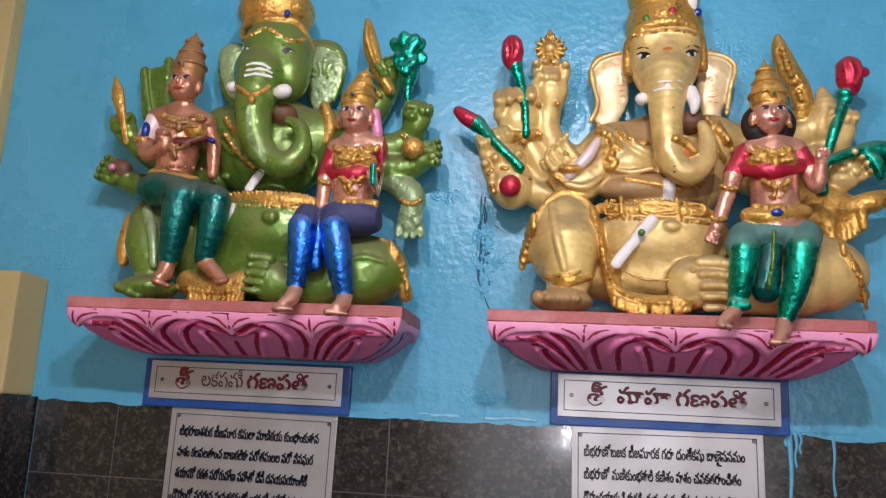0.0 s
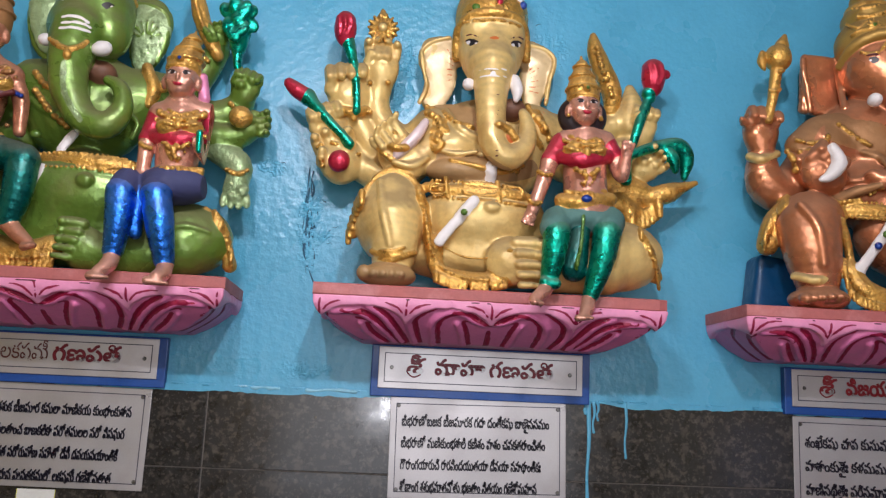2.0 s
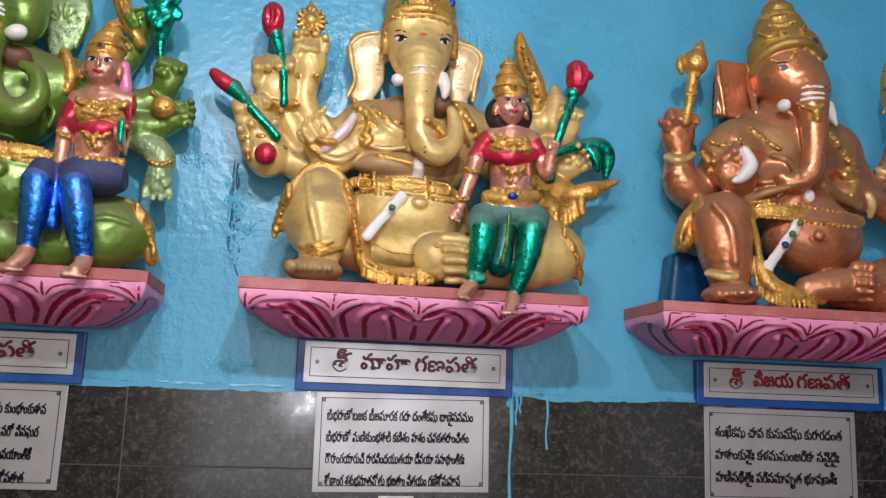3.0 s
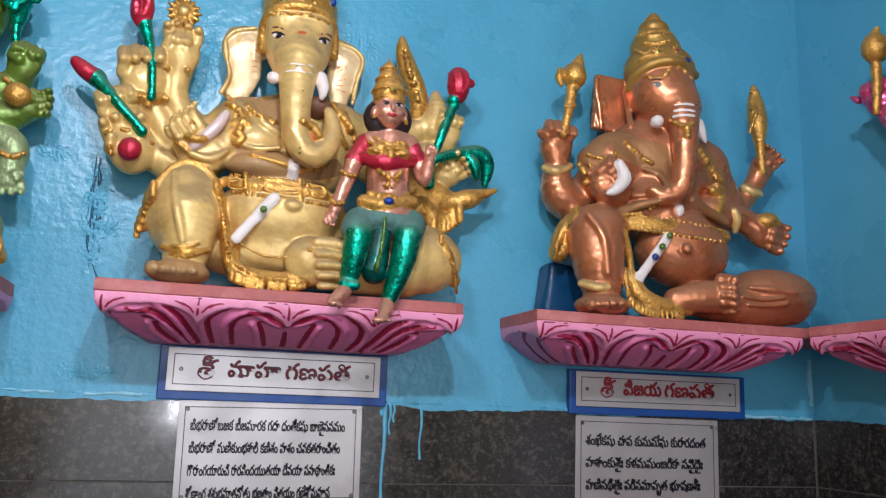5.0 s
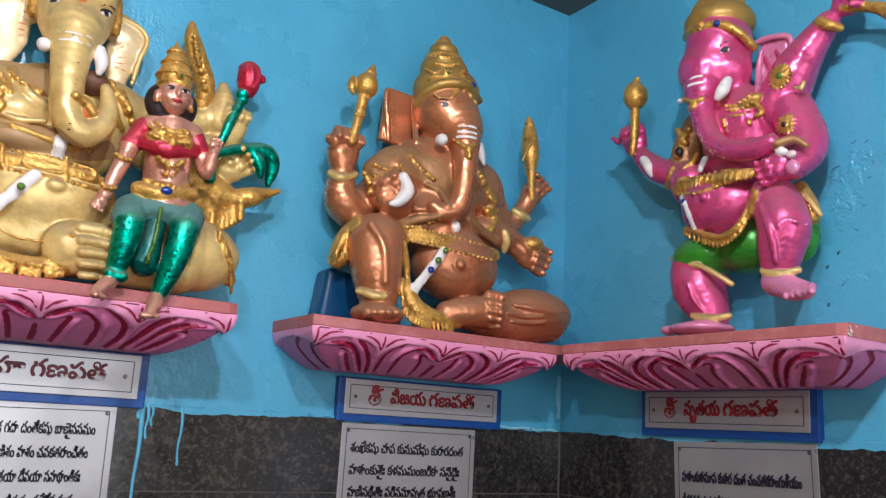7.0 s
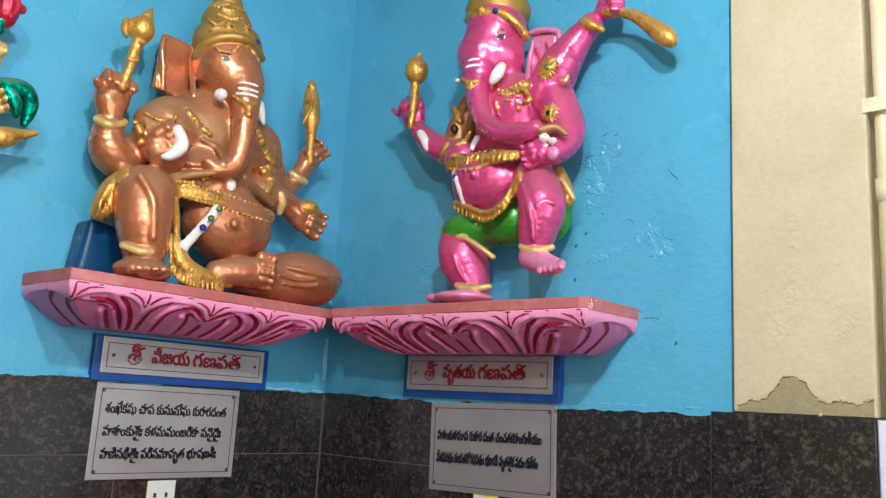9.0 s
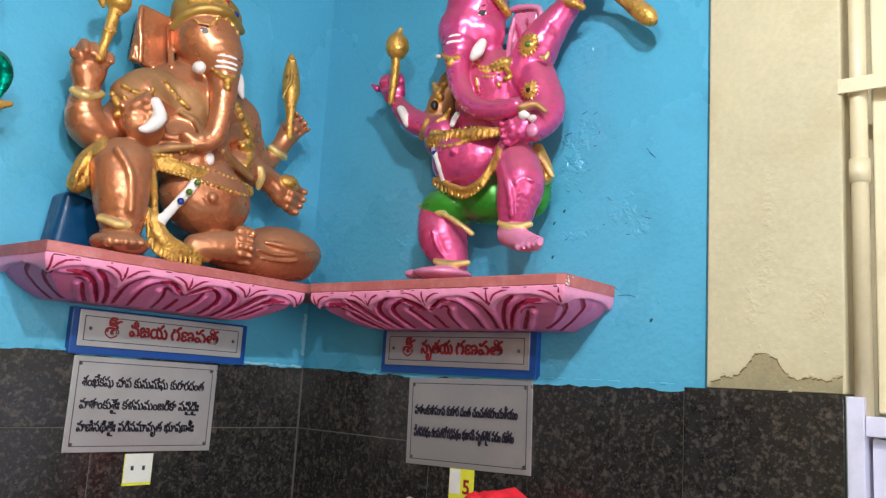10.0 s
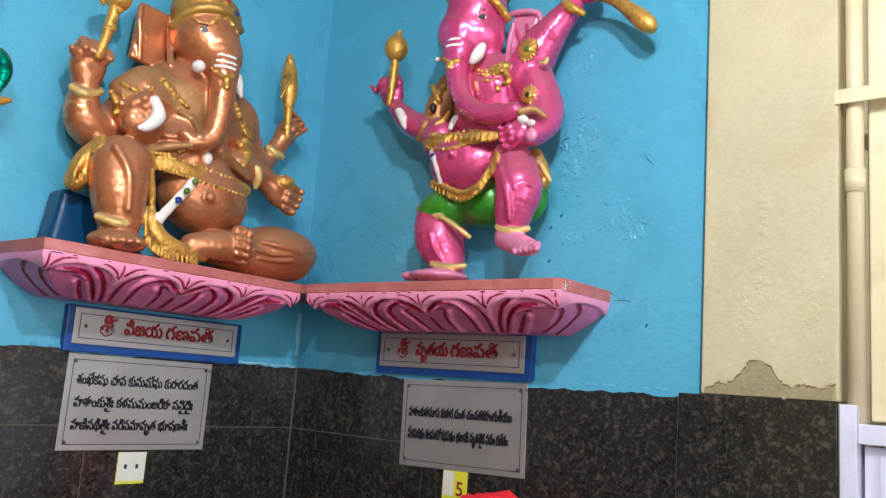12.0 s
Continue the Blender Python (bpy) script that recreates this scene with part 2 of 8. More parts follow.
# ---- tools ----
def mesh_ob(name, bm, material, smooth=False):
    me = bpy.data.meshes.new(name)
    bm.to_mesh(me)
    bm.free()
    for m in material if isinstance(material, (list, tuple)) else (material,):
        me.materials.append(m)
    if smooth:
        me.polygons.foreach_set("use_smooth", [True] * len(me.polygons))
    return new(name, me)


def part(name, bm, material, parent, label="", smooth=False):
    ob = mesh_ob(name, bm, material, smooth)
    ob.parent = parent
    if label:
        ob["label"] = label
    return ob


def box(lo, hi, bevel=0.0, bm=None):
    bm = bm or bmesh.new()
    lo, hi = Vector(lo), Vector(hi)
    made = bmesh.ops.create_cube(bm, size=1.0, matrix=Matrix.Translation((lo + hi) / 2) @ Matrix.Diagonal((*(hi - lo), 1)))
    if bevel:
        edges = {e for v in made["verts"] for e in v.link_edges}
        bmesh.ops.bevel(bm, geom=list(edges), offset=bevel, segments=2, affect="EDGES", profile=0.6)
    return bm


def rod(a, b, r, n=20, bm=None, r2=None):
    bm = bm or bmesh.new()
    a, b = Vector(a), Vector(b)
    turn = (b - a).to_track_quat("Z", "Y").to_matrix().to_4x4()
    bmesh.ops.create_cone(bm, cap_ends=True, segments=n, radius1=r, radius2=r if r2 is None else r2, depth=(b - a).length,
                          matrix=Matrix.Translation((a + b) / 2) @ turn)
    return bm


def curve_through(pts, n):
    """Points on a smooth curve through pts, n steps between each two (all components, radius too)."""
    p = np.array([pts[0], *pts, pts[-1]], float)
    out = []
    for i in range(1, len(p) - 2):
        for s in np.linspace(0, 1, n, endpoint=False):
            a, b, c, d = p[i - 1], p[i], p[i + 1], p[i + 2]
            out.append(0.5 * (2 * b + (c - a) * s + (2 * a - 5 * b + 4 * c - d) * s * s + (3 * b - a - 3 * c + d) * s**3))
    out.append(p[-2])
    return np.array(out)


class Clay:
    """A block of modelling clay: rounded forms are blended into one skin, each with its own paint."""

    def __init__(self, lo, hi, step, paints):
        self.lo, self.h = np.array(lo, float), step
        self.n = np.ceil((np.array(hi, float) - self.lo) / step).astype(int) + 1
        self.f = np.full(self.n, 0.5, np.float32)
        self.m = np.zeros(self.n, np.uint8)
        self.paints = list(paints)
        self.stand = np.array((0.0, -2.4, -0.3))  # the camera's place; ornaments are slid along its rays to fit its view

    def front(self, p, sink=0.0, always=False):
        """Brings a buried ornament out to the skin (and a floating stroke of paint down to it), along the camera's ray.
        """
        p = np.array(p[:3], float)
        v = self.stand - p
        v /= np.linalg.norm(v)

        def value(q):
            i = np.round((q - self.lo) / self.h).astype(int)
            return 1.0 if (i < 0).any() or (i >= self.n).any() else float(self.f[tuple(i)])

        if value(p) < 0:
            for s in np.arange(0, 0.11, 0.002):
                if value(p + v * s) >= 0:
                    return p + v * (s - sink)
        elif always:
            for s in np.arange(0, 0.06, 0.002):
                if value(p - v * s) < 0:
                    return p - v * s
        return p

    def _cut(self, lo, hi):
        i = np.clip(np.floor((np.array(lo) - self.lo) / self.h).astype(int), 0, self.n)
        j = np.clip(np.ceil((np.array(hi) - self.lo) / self.h).astype(int) + 1, 0, self.n)
        if (j <= i).any():
            return None, None
        s = tuple(slice(a, b) for a, b in zip(i, j))
        axes = [(self.lo[k] + self.h * np.arange(i[k], j[k])).astype(np.float32) for k in range(3)]
        return s, (axes[0][:, None, None], axes[1][None, :, None], axes[2][None, None, :])

    def _tone(self, paint):
        if paint not in self.paints:
            self.paints.append(paint)
        return self.paints.index(paint)

    def _join(self, s, d, paint, k, only=False):
        f = self.f[s]
        tone = self._tone(paint)
        if only:
            self.m[s][d < 0] = tone
            return
        self.m[s][d < f] = tone
        if k > 0:
            w = np.clip(0.5 + 0.5 * (f - d) / k, 0, 1)
            self.f[s] = f + (d - f) * w - k * w * (1 - w)
        else:
            self.f[s] = np.minimum(f, d)

    def ball(self, c, r, paint, k=0.012, spin=(0, 0, 0), only=False):
        c, r = np.array(c[:3], float), np.array((r, r, r) if np.isscalar(r) else r, float)
        if only:
            c = self.front(c, 0, True)
        elif r.max() < 0.033 and k <= 0.006:
            c = self.front(c, 0.1 * r[1])
        s, g = self._cut(c - r.max() - k - 0.01, c + r.max() + k + 0.01)
        if s is None:
            return
        p = [g[i] - np.float32(c[i]) for i in range(3)]
        if any(spin):
            m = np.array(Euler([radians(a) for a in spin]).to_matrix().transposed())
            p = [m[i, 0] * p[0] + m[i, 1] * p[1] + m[i, 2] * p[2] for i in range(3)]
        k0 = np.sqrt(sum((p[i] / r[i]) ** 2 for i in range(3)))
        k1 = np.sqrt(sum((p[i] / r[i] ** 2) ** 2 for i in range(3))) + 1e-6
        self._join(s, k0 * (k0 - 1) / k1, paint, k, only)

    def limb(self, pts, paint, k=0.012, steps=4, only=False, flat=1.0):
        """A tapering tube through points (x, y, z, radius)."""
        if only:
            pts = [(*self.front(p, 0, True), p[3]) for p in pts]
        elif max(p[3] for p in pts) < 0.0175 and k <= 0.008:
            pts = [(*self.front(p, 0.15 * p[3]), p[3]) for p in pts]
        q = curve_through(pts, steps) if len(pts) > 2 else np.array(pts, float)
        pad = q[:, 3].max() + k + 0.01
        s, g = self._cut(q[:, :3].min(0) - pad, q[:, :3].max(0) + pad)
        if s is None:
            return
        best = None
        for a, b in zip(q[:-1], q[1:]):
            v = b[:3] - a[:3]
            l2 = float(v @ v) + 1e-9
            t = np.clip(((g[0] - a[0]) * v[0] + (g[1] - a[1]) * v[1] + (g[2] - a[2]) * v[2]) / l2, 0, 1).astype(np.float32)
            d = np.sqrt((g[0] - a[0] - t * v[0]) ** 2 + ((g[1] - a[1] - t * v[1]) / flat) ** 2 + (g[2] - a[2] - t * v[2]) ** 2) - (a[3] + t * (b[3] - a[3]))
            best = d if best is None else np.minimum(best, d)
        self._join(s, best * min(1.0, flat), paint, k, only)

    def groove(self, pts, paint, steps=5):
        """A round-bottomed painted furrow through points (x, y, z, radius)."""
        q = curve_through(pts, steps) if len(pts) > 2 else np.array(pts, float)
        pad = q[:, 3].max() + 0.012
        s, g = self._cut(q[:, :3].min(0) - pad, q[:, :3].max(0) + pad)
        if s is None:
            return
        best = None
        for a, b in zip(q[:-1], q[1:]):
            v = b[:3] - a[:3]
            l2 = float(v @ v) + 1e-9
            t = np.clip(((g[0] - a[0]) * v[0] + (g[1] - a[1]) * v[1] + (g[2] - a[2]) * v[2]) / l2, 0, 1).astype(np.float32)
            d = np.sqrt(sum((g[i] - a[i] - t * v[i]) ** 2 for i in range(3))) - (a[3] + t * (b[3] - a[3]))
            best = d if best is None else np.minimum(best, d)
        self.m[s][best < 0.0035] = self._tone(paint)
        self.f[s] = np.maximum(self.f[s], (-best - 0.0015).astype(np.float32))

    def slab(self, c, half, paint, k=0.008, spin=(0, 0, 0), soft=0.008):
        c, half = np.array(c[:3], float), np.array(half, float)
        s, g = self._cut(c - np.linalg.norm(half) - k - 0.01, c + np.linalg.norm(half) + k + 0.01)
        if s is None:
            return
        m = np.array(Euler([radians(a) for a in spin]).to_matrix().transposed())
        p = [g[i] - np.float32(c[i]) for i in range(3)]
        q = [np.abs(m[i, 0] * p[0] + m[i, 1] * p[1] + m[i, 2] * p[2]) - (half[i] - soft) for i in range(3)]
        d = np.sqrt(sum(np.maximum(v, 0) ** 2 for v in q)) + np.minimum(np.maximum(np.maximum(q[0], q[1]), q[2]), 0) - soft
        self._join(s, d, paint, k)

    def band(self, c, r, z, half, paint, k=0.004, lean=0.0, bow=0.0):
        """A belt of the given half height round an ellipsoid, leaning to one side, sagging in the middle."""
        c, r = np.array(c[:3], float), np.array(r, float)
        s, g = self._cut(c - r - 0.03, c + r + 0.03)
        if s is None:
            return
        p = [g[i] - np.float32(c[i]) for i in range(3)]
        k0 = np.sqrt(sum((p[i] / r[i]) ** 2 for i in range(3)))
        k1 = np.sqrt(sum((p[i] / r[i] ** 2) ** 2 for i in range(3))) + 1e-6
        level = np.abs(g[2] - (z + lean * p[0] - bow * (1 - (p[0] / r[0]) ** 2))) - half
        self._join(s, np.maximum(k0 * (k0 - 1) / k1, level), paint, k)

    def beads(self, pts, r, paint, gap=1.7):
        """A string of beads along points (x, y, z)."""
        q = curve_through([tuple(p[:3]) for p in pts], 12)
        q = np.array([self.front(p) for p in q])
        # only where there is something to lie on
        at = np.clip(np.round((q - self.lo) / self.h).astype(int), 0, self.n - 1)
        q = q[self.f[at[:, 0], at[:, 1], at[:, 2]] < 0.8 * r]
        if not len(q):
            return
        run = 0.0
        self.ball(q[0], r, paint, 0.002)
        for a, b in zip(q[:-1], q[1:]):
            run += np.linalg.norm(b - a)
            if run > r * gap:
                self.ball(b, r, paint, 0.002)
                run = 0.0

    def rosette(self, c, r, petals, rim, gem):
        """A round ornament with rays, facing out."""
        c = self.front(c, 0.0, True)
        for i in range(petals):
            a = 2 * math.pi * i / petals
            e = c + r * np.array((math.cos(a), 0, math.sin(a)))
            self.limb([(*(c + (e - c) * 0.35), r * 0.16), (*e, r * 0.12)], rim, 0.002)
        self.ball(c, (r * 0.55, r * 0.3, r * 0.55), rim, 0.003)
        self.ball(c - np.array((0, r * 0.22, 0)), (r * 0.33, r * 0.22, r * 0.33), gem, 0.0)

    def crop(self, axis, low=None, high=None):
        """Cuts the clay off flat below or above a level."""
        g = self.lo[axis] + self.h * np.arange(self.n[axis])
        shape = [1, 1, 1]
        shape[axis] = -1
        g = g.reshape(shape).astype(np.float32)
        if low is not None:
            self.f = np.maximum(self.f, low - g)
        if high is not None:
            self.f = np.maximum(self.f, g - high)

    def roughen(self, amount, size, seed):
        """Small hand-modelled unevenness of about the given size."""
        rng = np.random.default_rng(seed)
        m = np.maximum(3, (self.n * self.h / size).astype(int) + 2)
        g = rng.normal(size=m).astype(np.float32)
        for ax in range(3):
            at = np.linspace(0, m[ax] - 1.001, self.n[ax])
            i = at.astype(int)
            w = (at - i).astype(np.float32)
            w = w * w * (3 - 2 * w)
            w = w.reshape([-1 if k == ax else 1 for k in range(3)])
            g = np.take(g, i, ax) * (1 - w) + np.take(g, i + 1, ax) * w
        self.f += amount * g

    def fire(self, name):
        """The skin of the clay as one mesh object."""
        f = self.f
        f[0], f[-1], f[:, 0], f[:, -1], f[:, :, 0], f[:, :, -1] = 0.1, 0.1, 0.1, 0.1, 0.1, 0.1
        inside = f < 0
        n = np.array(f.shape)
        full = np.zeros(n - 1, np.uint8)
        corners = [(i, j, k) for i in (0, 1) for j in (0, 1) for k in (0, 1)]
        for i, j, k in corners:
            full += inside[i:n[0] - 1 + i, j:n[1] - 1 + j, k:n[2] - 1 + k]
        cell = np.argwhere((full > 0) & (full < 8))
        val = np.stack([f[tuple((cell + c).T)] for c in corners], 1)
        total, count = np.zeros((len(cell), 3)), np.zeros(len(cell))
        for a in range(8):
            for b in range(a + 1, 8):
                ca, cb = np.array(corners[a]), np.array(corners[b])
                if np.abs(ca - cb).sum() != 1:
                    continue
                hit = (val[:, a] < 0) != (val[:, b] < 0)
                t = np.where(hit, val[:, a] / np.where(hit, val[:, a] - val[:, b], 1), 0)
                total += hit[:, None] * (ca + t[:, None] * (cb - ca))
                count += hit
        verts = self.lo + self.h * (cell + total / count[:, None])
        index = np.full(n - 1, -1, np.int32)
        index[tuple(cell.T)] = np.arange(len(cell))
        quads, tones = [], []
        for ax in range(3):
            o1, o2 = [(1, 2), (2, 0), (0, 1)][ax]
            a = inside[tuple(slice(0, -1) if i == ax else slice(1, -1) for i in range(3))]
            b = inside[tuple(slice(1, None) if i == ax else slice(1, -1) for i in range(3))]
            for first, second in ((a & ~b, True), (~a & b, False)):
                e = np.argwhere(first)
                if not len(e):
                    continue
                e[:, o1] += 1
                e[:, o2] += 1
                u, v = np.eye(3, dtype=int)[o1], np.eye(3, dtype=int)[o2]
                q = np.stack([index[tuple((e - s).T)] for s in (u + v, v, 0 * u, u)], 1)
                quads.append(q if second else q[:, ::-1])
                solid = e if second else e + np.eye(3, dtype=int)[ax]
                tones.append(self.m[tuple(solid.T)])
        quads, tones = np.concatenate(quads), np.concatenate(tones)
        # even out the borders between paints
        ends = np.sort(np.stack([quads, np.roll(quads, -1, 1)], 2).reshape(-1, 2), 1)
        face = np.repeat(np.arange(len(quads)), 4)
        key = ends[:, 0].astype(np.int64) * len(verts) + ends[:, 1]
        order = np.argsort(key, kind="stable")
        same = key[order][1:] == key[order][:-1]
        one, two = order[:-1][same], order[1:][same]
        rim = ends[one[tones[face[one]] != tones[face[two]]]]
        if len(rim):
            mates = np.bincount(rim.ravel(), minlength=len(verts))
            for _ in range(5):
                total = np.zeros_like(verts)
                np.add.at(total, rim[:, 0], verts[rim[:, 1]])
                np.add.at(total, rim[:, 1], verts[rim[:, 0]])
                move = mates >= 2
                verts[move] = 0.45 * verts[move] + 0.55 * total[move] / mates[move, None]
        me = bpy.data.meshes.new(name)
        me.vertices.add(len(verts))
        me.vertices.foreach_set("co", verts.astype(np.float32).ravel())
        me.loops.add(quads.size)
        me.loops.foreach_set("vertex_index", quads.astype(np.int32).ravel())
        me.polygons.add(len(quads))
        me.polygons.foreach_set("loop_start", np.arange(0, quads.size, 4, dtype=np.int32))
        for p in self.paints:
            me.materials.append(p)
        me.polygons.foreach_set("material_index", tones.astype(np.int32))
        me.polygons.foreach_set("use_smooth", np.ones(len(quads), bool))
        me.update(calc_edges=True)
        me.validate()
        return new(name, me)


def lettering(name, text, size, material, parent, at, width=None, bold=0.0):
    """Flat raised lettering in the built-in font, on the face of its parent (x right, z up), centred at (x, y, z)."""
    curve = bpy.data.curves.new(name, "FONT")
    curve.body, curve.size, curve.extrude = text, size, 0.0006
    curve.resolution_u = 3
    ob = bpy.data.objects.new(name, curve)
    scene.collection.objects.link(ob)
    me = bpy.data.meshes.new_from_object(ob.evaluated_get(bpy.context.evaluated_depsgraph_get()))
    bpy.data.objects.remove(ob)
    co = np.empty(len(me.vertices) * 3)
    me.vertices.foreach_get("co", co)
    co = co.reshape(-1, 3)
    co[:, 0] -= (co[:, 0].min() + co[:, 0].max()) / 2
    if width:
        co[:, 0] *= width / (co[:, 0].max() - co[:, 0].min())
    co = np.stack([co[:, 0], -co[:, 2], co[:, 1]], 1)
    faces = [tuple(f.vertices) for f in me.polygons]
    bpy.data.meshes.remove(me)
    # each separate stroke lies a hair above the one before it
    root_of = list(range(len(co)))

    def top(v):
        while root_of[v] != v:
            root_of[v] = root_of[root_of[v]]
            v = root_of[v]
        return v

    for f in faces:
        for v in f[1:]:
            root_of[top(v)] = top(f[0])
    order = {r: i for i, r in enumerate(sorted({top(v) for v in range(len(co))}))}
    co[:, 1] -= 0.000003 * np.array([order[top(v)] for v in range(len(co))])
    # heavy strokes: the letters laid over each other with small shifts
    verts, polys = [], []
    ring = [(bold * math.cos(k * math.pi / 4), bold * math.sin(k * math.pi / 4)) for k in range(8)]
    for i, (dx, dz) in enumerate([(0, 0)] + (ring if bold else [])):
        verts.append(co + np.array((dx, -0.00008 * i, dz)))
        polys += [tuple(v + i * len(co) for v in f) for f in faces]
    me = bpy.data.meshes.new(name)
    me.from_pydata(np.concatenate(verts).tolist(), [], polys)
    me.materials.append(material)
    made = new(name, me)
    made.parent = parent
    made.matrix_local = Matrix.Translation(at)
    return made

# ---- the room ----
def setting(name, bm, material, label, category):
    return tagged(mesh_ob(name, bm, material), label, category, kind="structure")


setting("floor", box((-2.6, -5.4, -0.12), (XB + 0.25, 0.25, 0.0)), FLOORM, "grey polished stone floor of the hall", "floor")
setting("ceiling", box((-2.6, -5.4, ZC), (XB + 0.25, 0.25, ZC + 0.12)), CEIL, "grey distempered flat ceiling", "ceiling")
wall_north = setting("wall_north", box((-2.6, 0.0, 0.0), (XB + 0.25, 0.22, ZC)), BLUE, "glossy sky-blue painted wall with uneven plaster", "wall")
wall_east = setting("wall_east", box((XB, -1.599, 0.0), (XB + 0.25, 0.0, ZC)), BLUE, "glossy sky-blue painted wall with blistered paint", "wall")
setting("wall_west", box((-2.6, -5.4, 0.0), (-2.4, 0.0, ZC)), BEIGE, "plain beige plastered wall", "wall")
# unseen wall added to close the room, with an added doorway opening
setting("wall_south", box((-2.4, -5.4, 2.75), (XB + 0.25, -5.2, ZC), bm=box((-2.4, -5.4, 0), (-1.2, -5.2, 2.75), bm=box((2.4, -5.4, 0), (XB + 0.25, -5.2, 2.75)))), CREAM,
        "unseen cream plastered wall with a wide added opening", "wall")

# cream pilaster beside the blue wall, with flaking plaster at its foot
pil = box((XB - 0.012, -1.952, ZD), (XB + 0.25, -1.608, ZC), 0.006)
pilaster = setting("pilaster_east", pil, CREAM, "cream plastered pilaster flaking above the granite", "pilaster")
random.seed(4)
FLAKE = surface("bare_plaster", lin(206, 192, 152), 0.9, 0, 0.15, 30, 120, 0.4, lump=0.1, lump_scale=60)
CRACK = surface("crack_shadow", lin(132, 110, 74), 0.95, 0, 0.3, 40, 200, 0.3)
edge = [(-1.62, 0.018), (-1.66, 0.030), (-1.69, 0.032), (-1.715, 0.060), (-1.735, 0.088), (-1.765, 0.094), (-1.79, 0.078), (-1.81, 0.045),
        (-1.84, 0.030), (-1.875, 0.034), (-1.91, 0.028), (-1.945, 0.046)]
bm = bmesh.new()
low = [bm.verts.new((XB - 0.0135, y, ZD + 0.002)) for y, _ in edge]
high = [bm.verts.new((XB - 0.0150, y, ZD + h)) for y, h in edge]
for i in range(len(edge) - 1):
    bm.faces.new((low[i], low[i + 1], high[i + 1], high[i]))
bmesh.ops.solidify(bm, geom=bm.faces[:], thickness=0.002)
part("bare_patch", bm, FLAKE, pilaster, "crumbling bare plaster patch")
bm = bmesh.new()
for (y0, h0), (y1, h1) in zip(edge[:-1], edge[1:]):
    for j in range(3):
        s, e = j / 3, (j + 1) / 3
        w = [random.uniform(-0.004, 0.004) for _ in range(2)]
        rod((XB - 0.014, y0 + (y1 - y0) * s, ZD + h0 + (h1 - h0) * s + w[0]), (XB - 0.014, y0 + (y1 - y0) * e, ZD + h0 + (h1 - h0) * e + w[1]), random.uniform(0.0012, 0.0028), 5, bm)
part("crack", bm, CRACK, pilaster, "dark broken plaster edge")
bm = bmesh.new()
for _ in range(26):
    y = random.uniform(-1.95, -1.64)
    z = ZD + random.uniform(0.0, 0.05)
    if random.random() < 0.35:
        y, z = random.uniform(-1.80, -1.70), ZD + random.uniform(0.03, 0.085)
    if random.random() < 0.2:
        y, z = random.uniform(-1.94, -1.72), ZD + random.uniform(0.09, 0.5) * random.random()
    r = random.uniform(0.0015, 0.004)
    bmesh.ops.create_icosphere(bm, subdivisions=1, radius=r, matrix=Matrix.Translation((XB - 0.0135, y, z)) @ Matrix.Diagonal((0.35, 1.4, random.uniform(0.5, 1.6), 1)))
part("plaster_crumb", bm, CREAM, pilaster)["kind"] = "stuff"

# recessed strip, coloured dark for the shadow line beside the pilaster
part("shadow_strip", box((XB + 0.016, -1.6075, 0.0), (XB + 0.25, -1.5995, ZC - 0.003)), CRACK, pilaster, "dark strip for the shadow line at the pilaster's edge")

# beige pilaster at the far end of the north wall, with a stepped base
setting("pilaster_west", box((-2.4, -0.06, ZD), (-1.68, 0.0, ZC), 0.006), BEIGE, "beige plastered pilaster", "pilaster")
setting("pilaster_plinth", box((-2.4, -0.15, ZD), (-1.445, -0.0, 1.872), 0.008), BEIGE, "beige plastered block on the granite dado", "plinth")

# granite dado: slabs with recessed cement joints
JOINT = 0.0035


def slab_piece(parent, lo, hi, side):
    j = JOINT / 2
    if side == "north":
        bm = box((lo[0] + j, -0.009, lo[1] + j), (hi[0] - j, -0.001, hi[1] - j), 0.0012)
    else:
        bm = box((XB - side, hi[0] + j, lo[1] + j), (XB - 0.001, lo[0] - j, hi[1] - j), 0.0012)
    return part("granite_slab", bm, GRANITE, parent)


for x0, x1 in ((-1.42, -1.15), (-1.15, -0.30), (-0.30, 0.58), (0.58, 1.52), (1.52, XB - 0.012)):
    for z0, z1 in ((0.0, 0.42), (0.42, 0.84), (0.84, 1.272), (1.272, ZD)):
        slab_piece(wall_north, (x0, z0), (x1, z1), "north")
part("granite_slab", box((-2.4, -0.162, 0.0), (-1.425, -0.0, ZD - 0.002), 0.002), GRANITE, wall_north)
for y0, y1, zs in ((-0.012, -0.665, (0.0, 0.42, 0.84, 1.272, ZD)), (-0.665, -1.545, (0.0, 0.75, ZD)), (-1.549, -1.95, (0.0, 0.75, ZD))):
    for z0, z1 in zip(zs[:-1], zs[1:]):
        slab_piece(wall_east, (y0, z0), (y1, z1), 0.022 if y0 < -1.5 else 0.009)
part("joint_mortar", box((-1.42, -0.0065, 0.0), (XB - 0.004, 0.0, ZD - 0.003)), GROUT, wall_north)
part("joint_mortar", box((XB - 0.0065, -1.546, 0.0), (XB, -0.01, ZD - 0.003)), GROUT, wall_east)


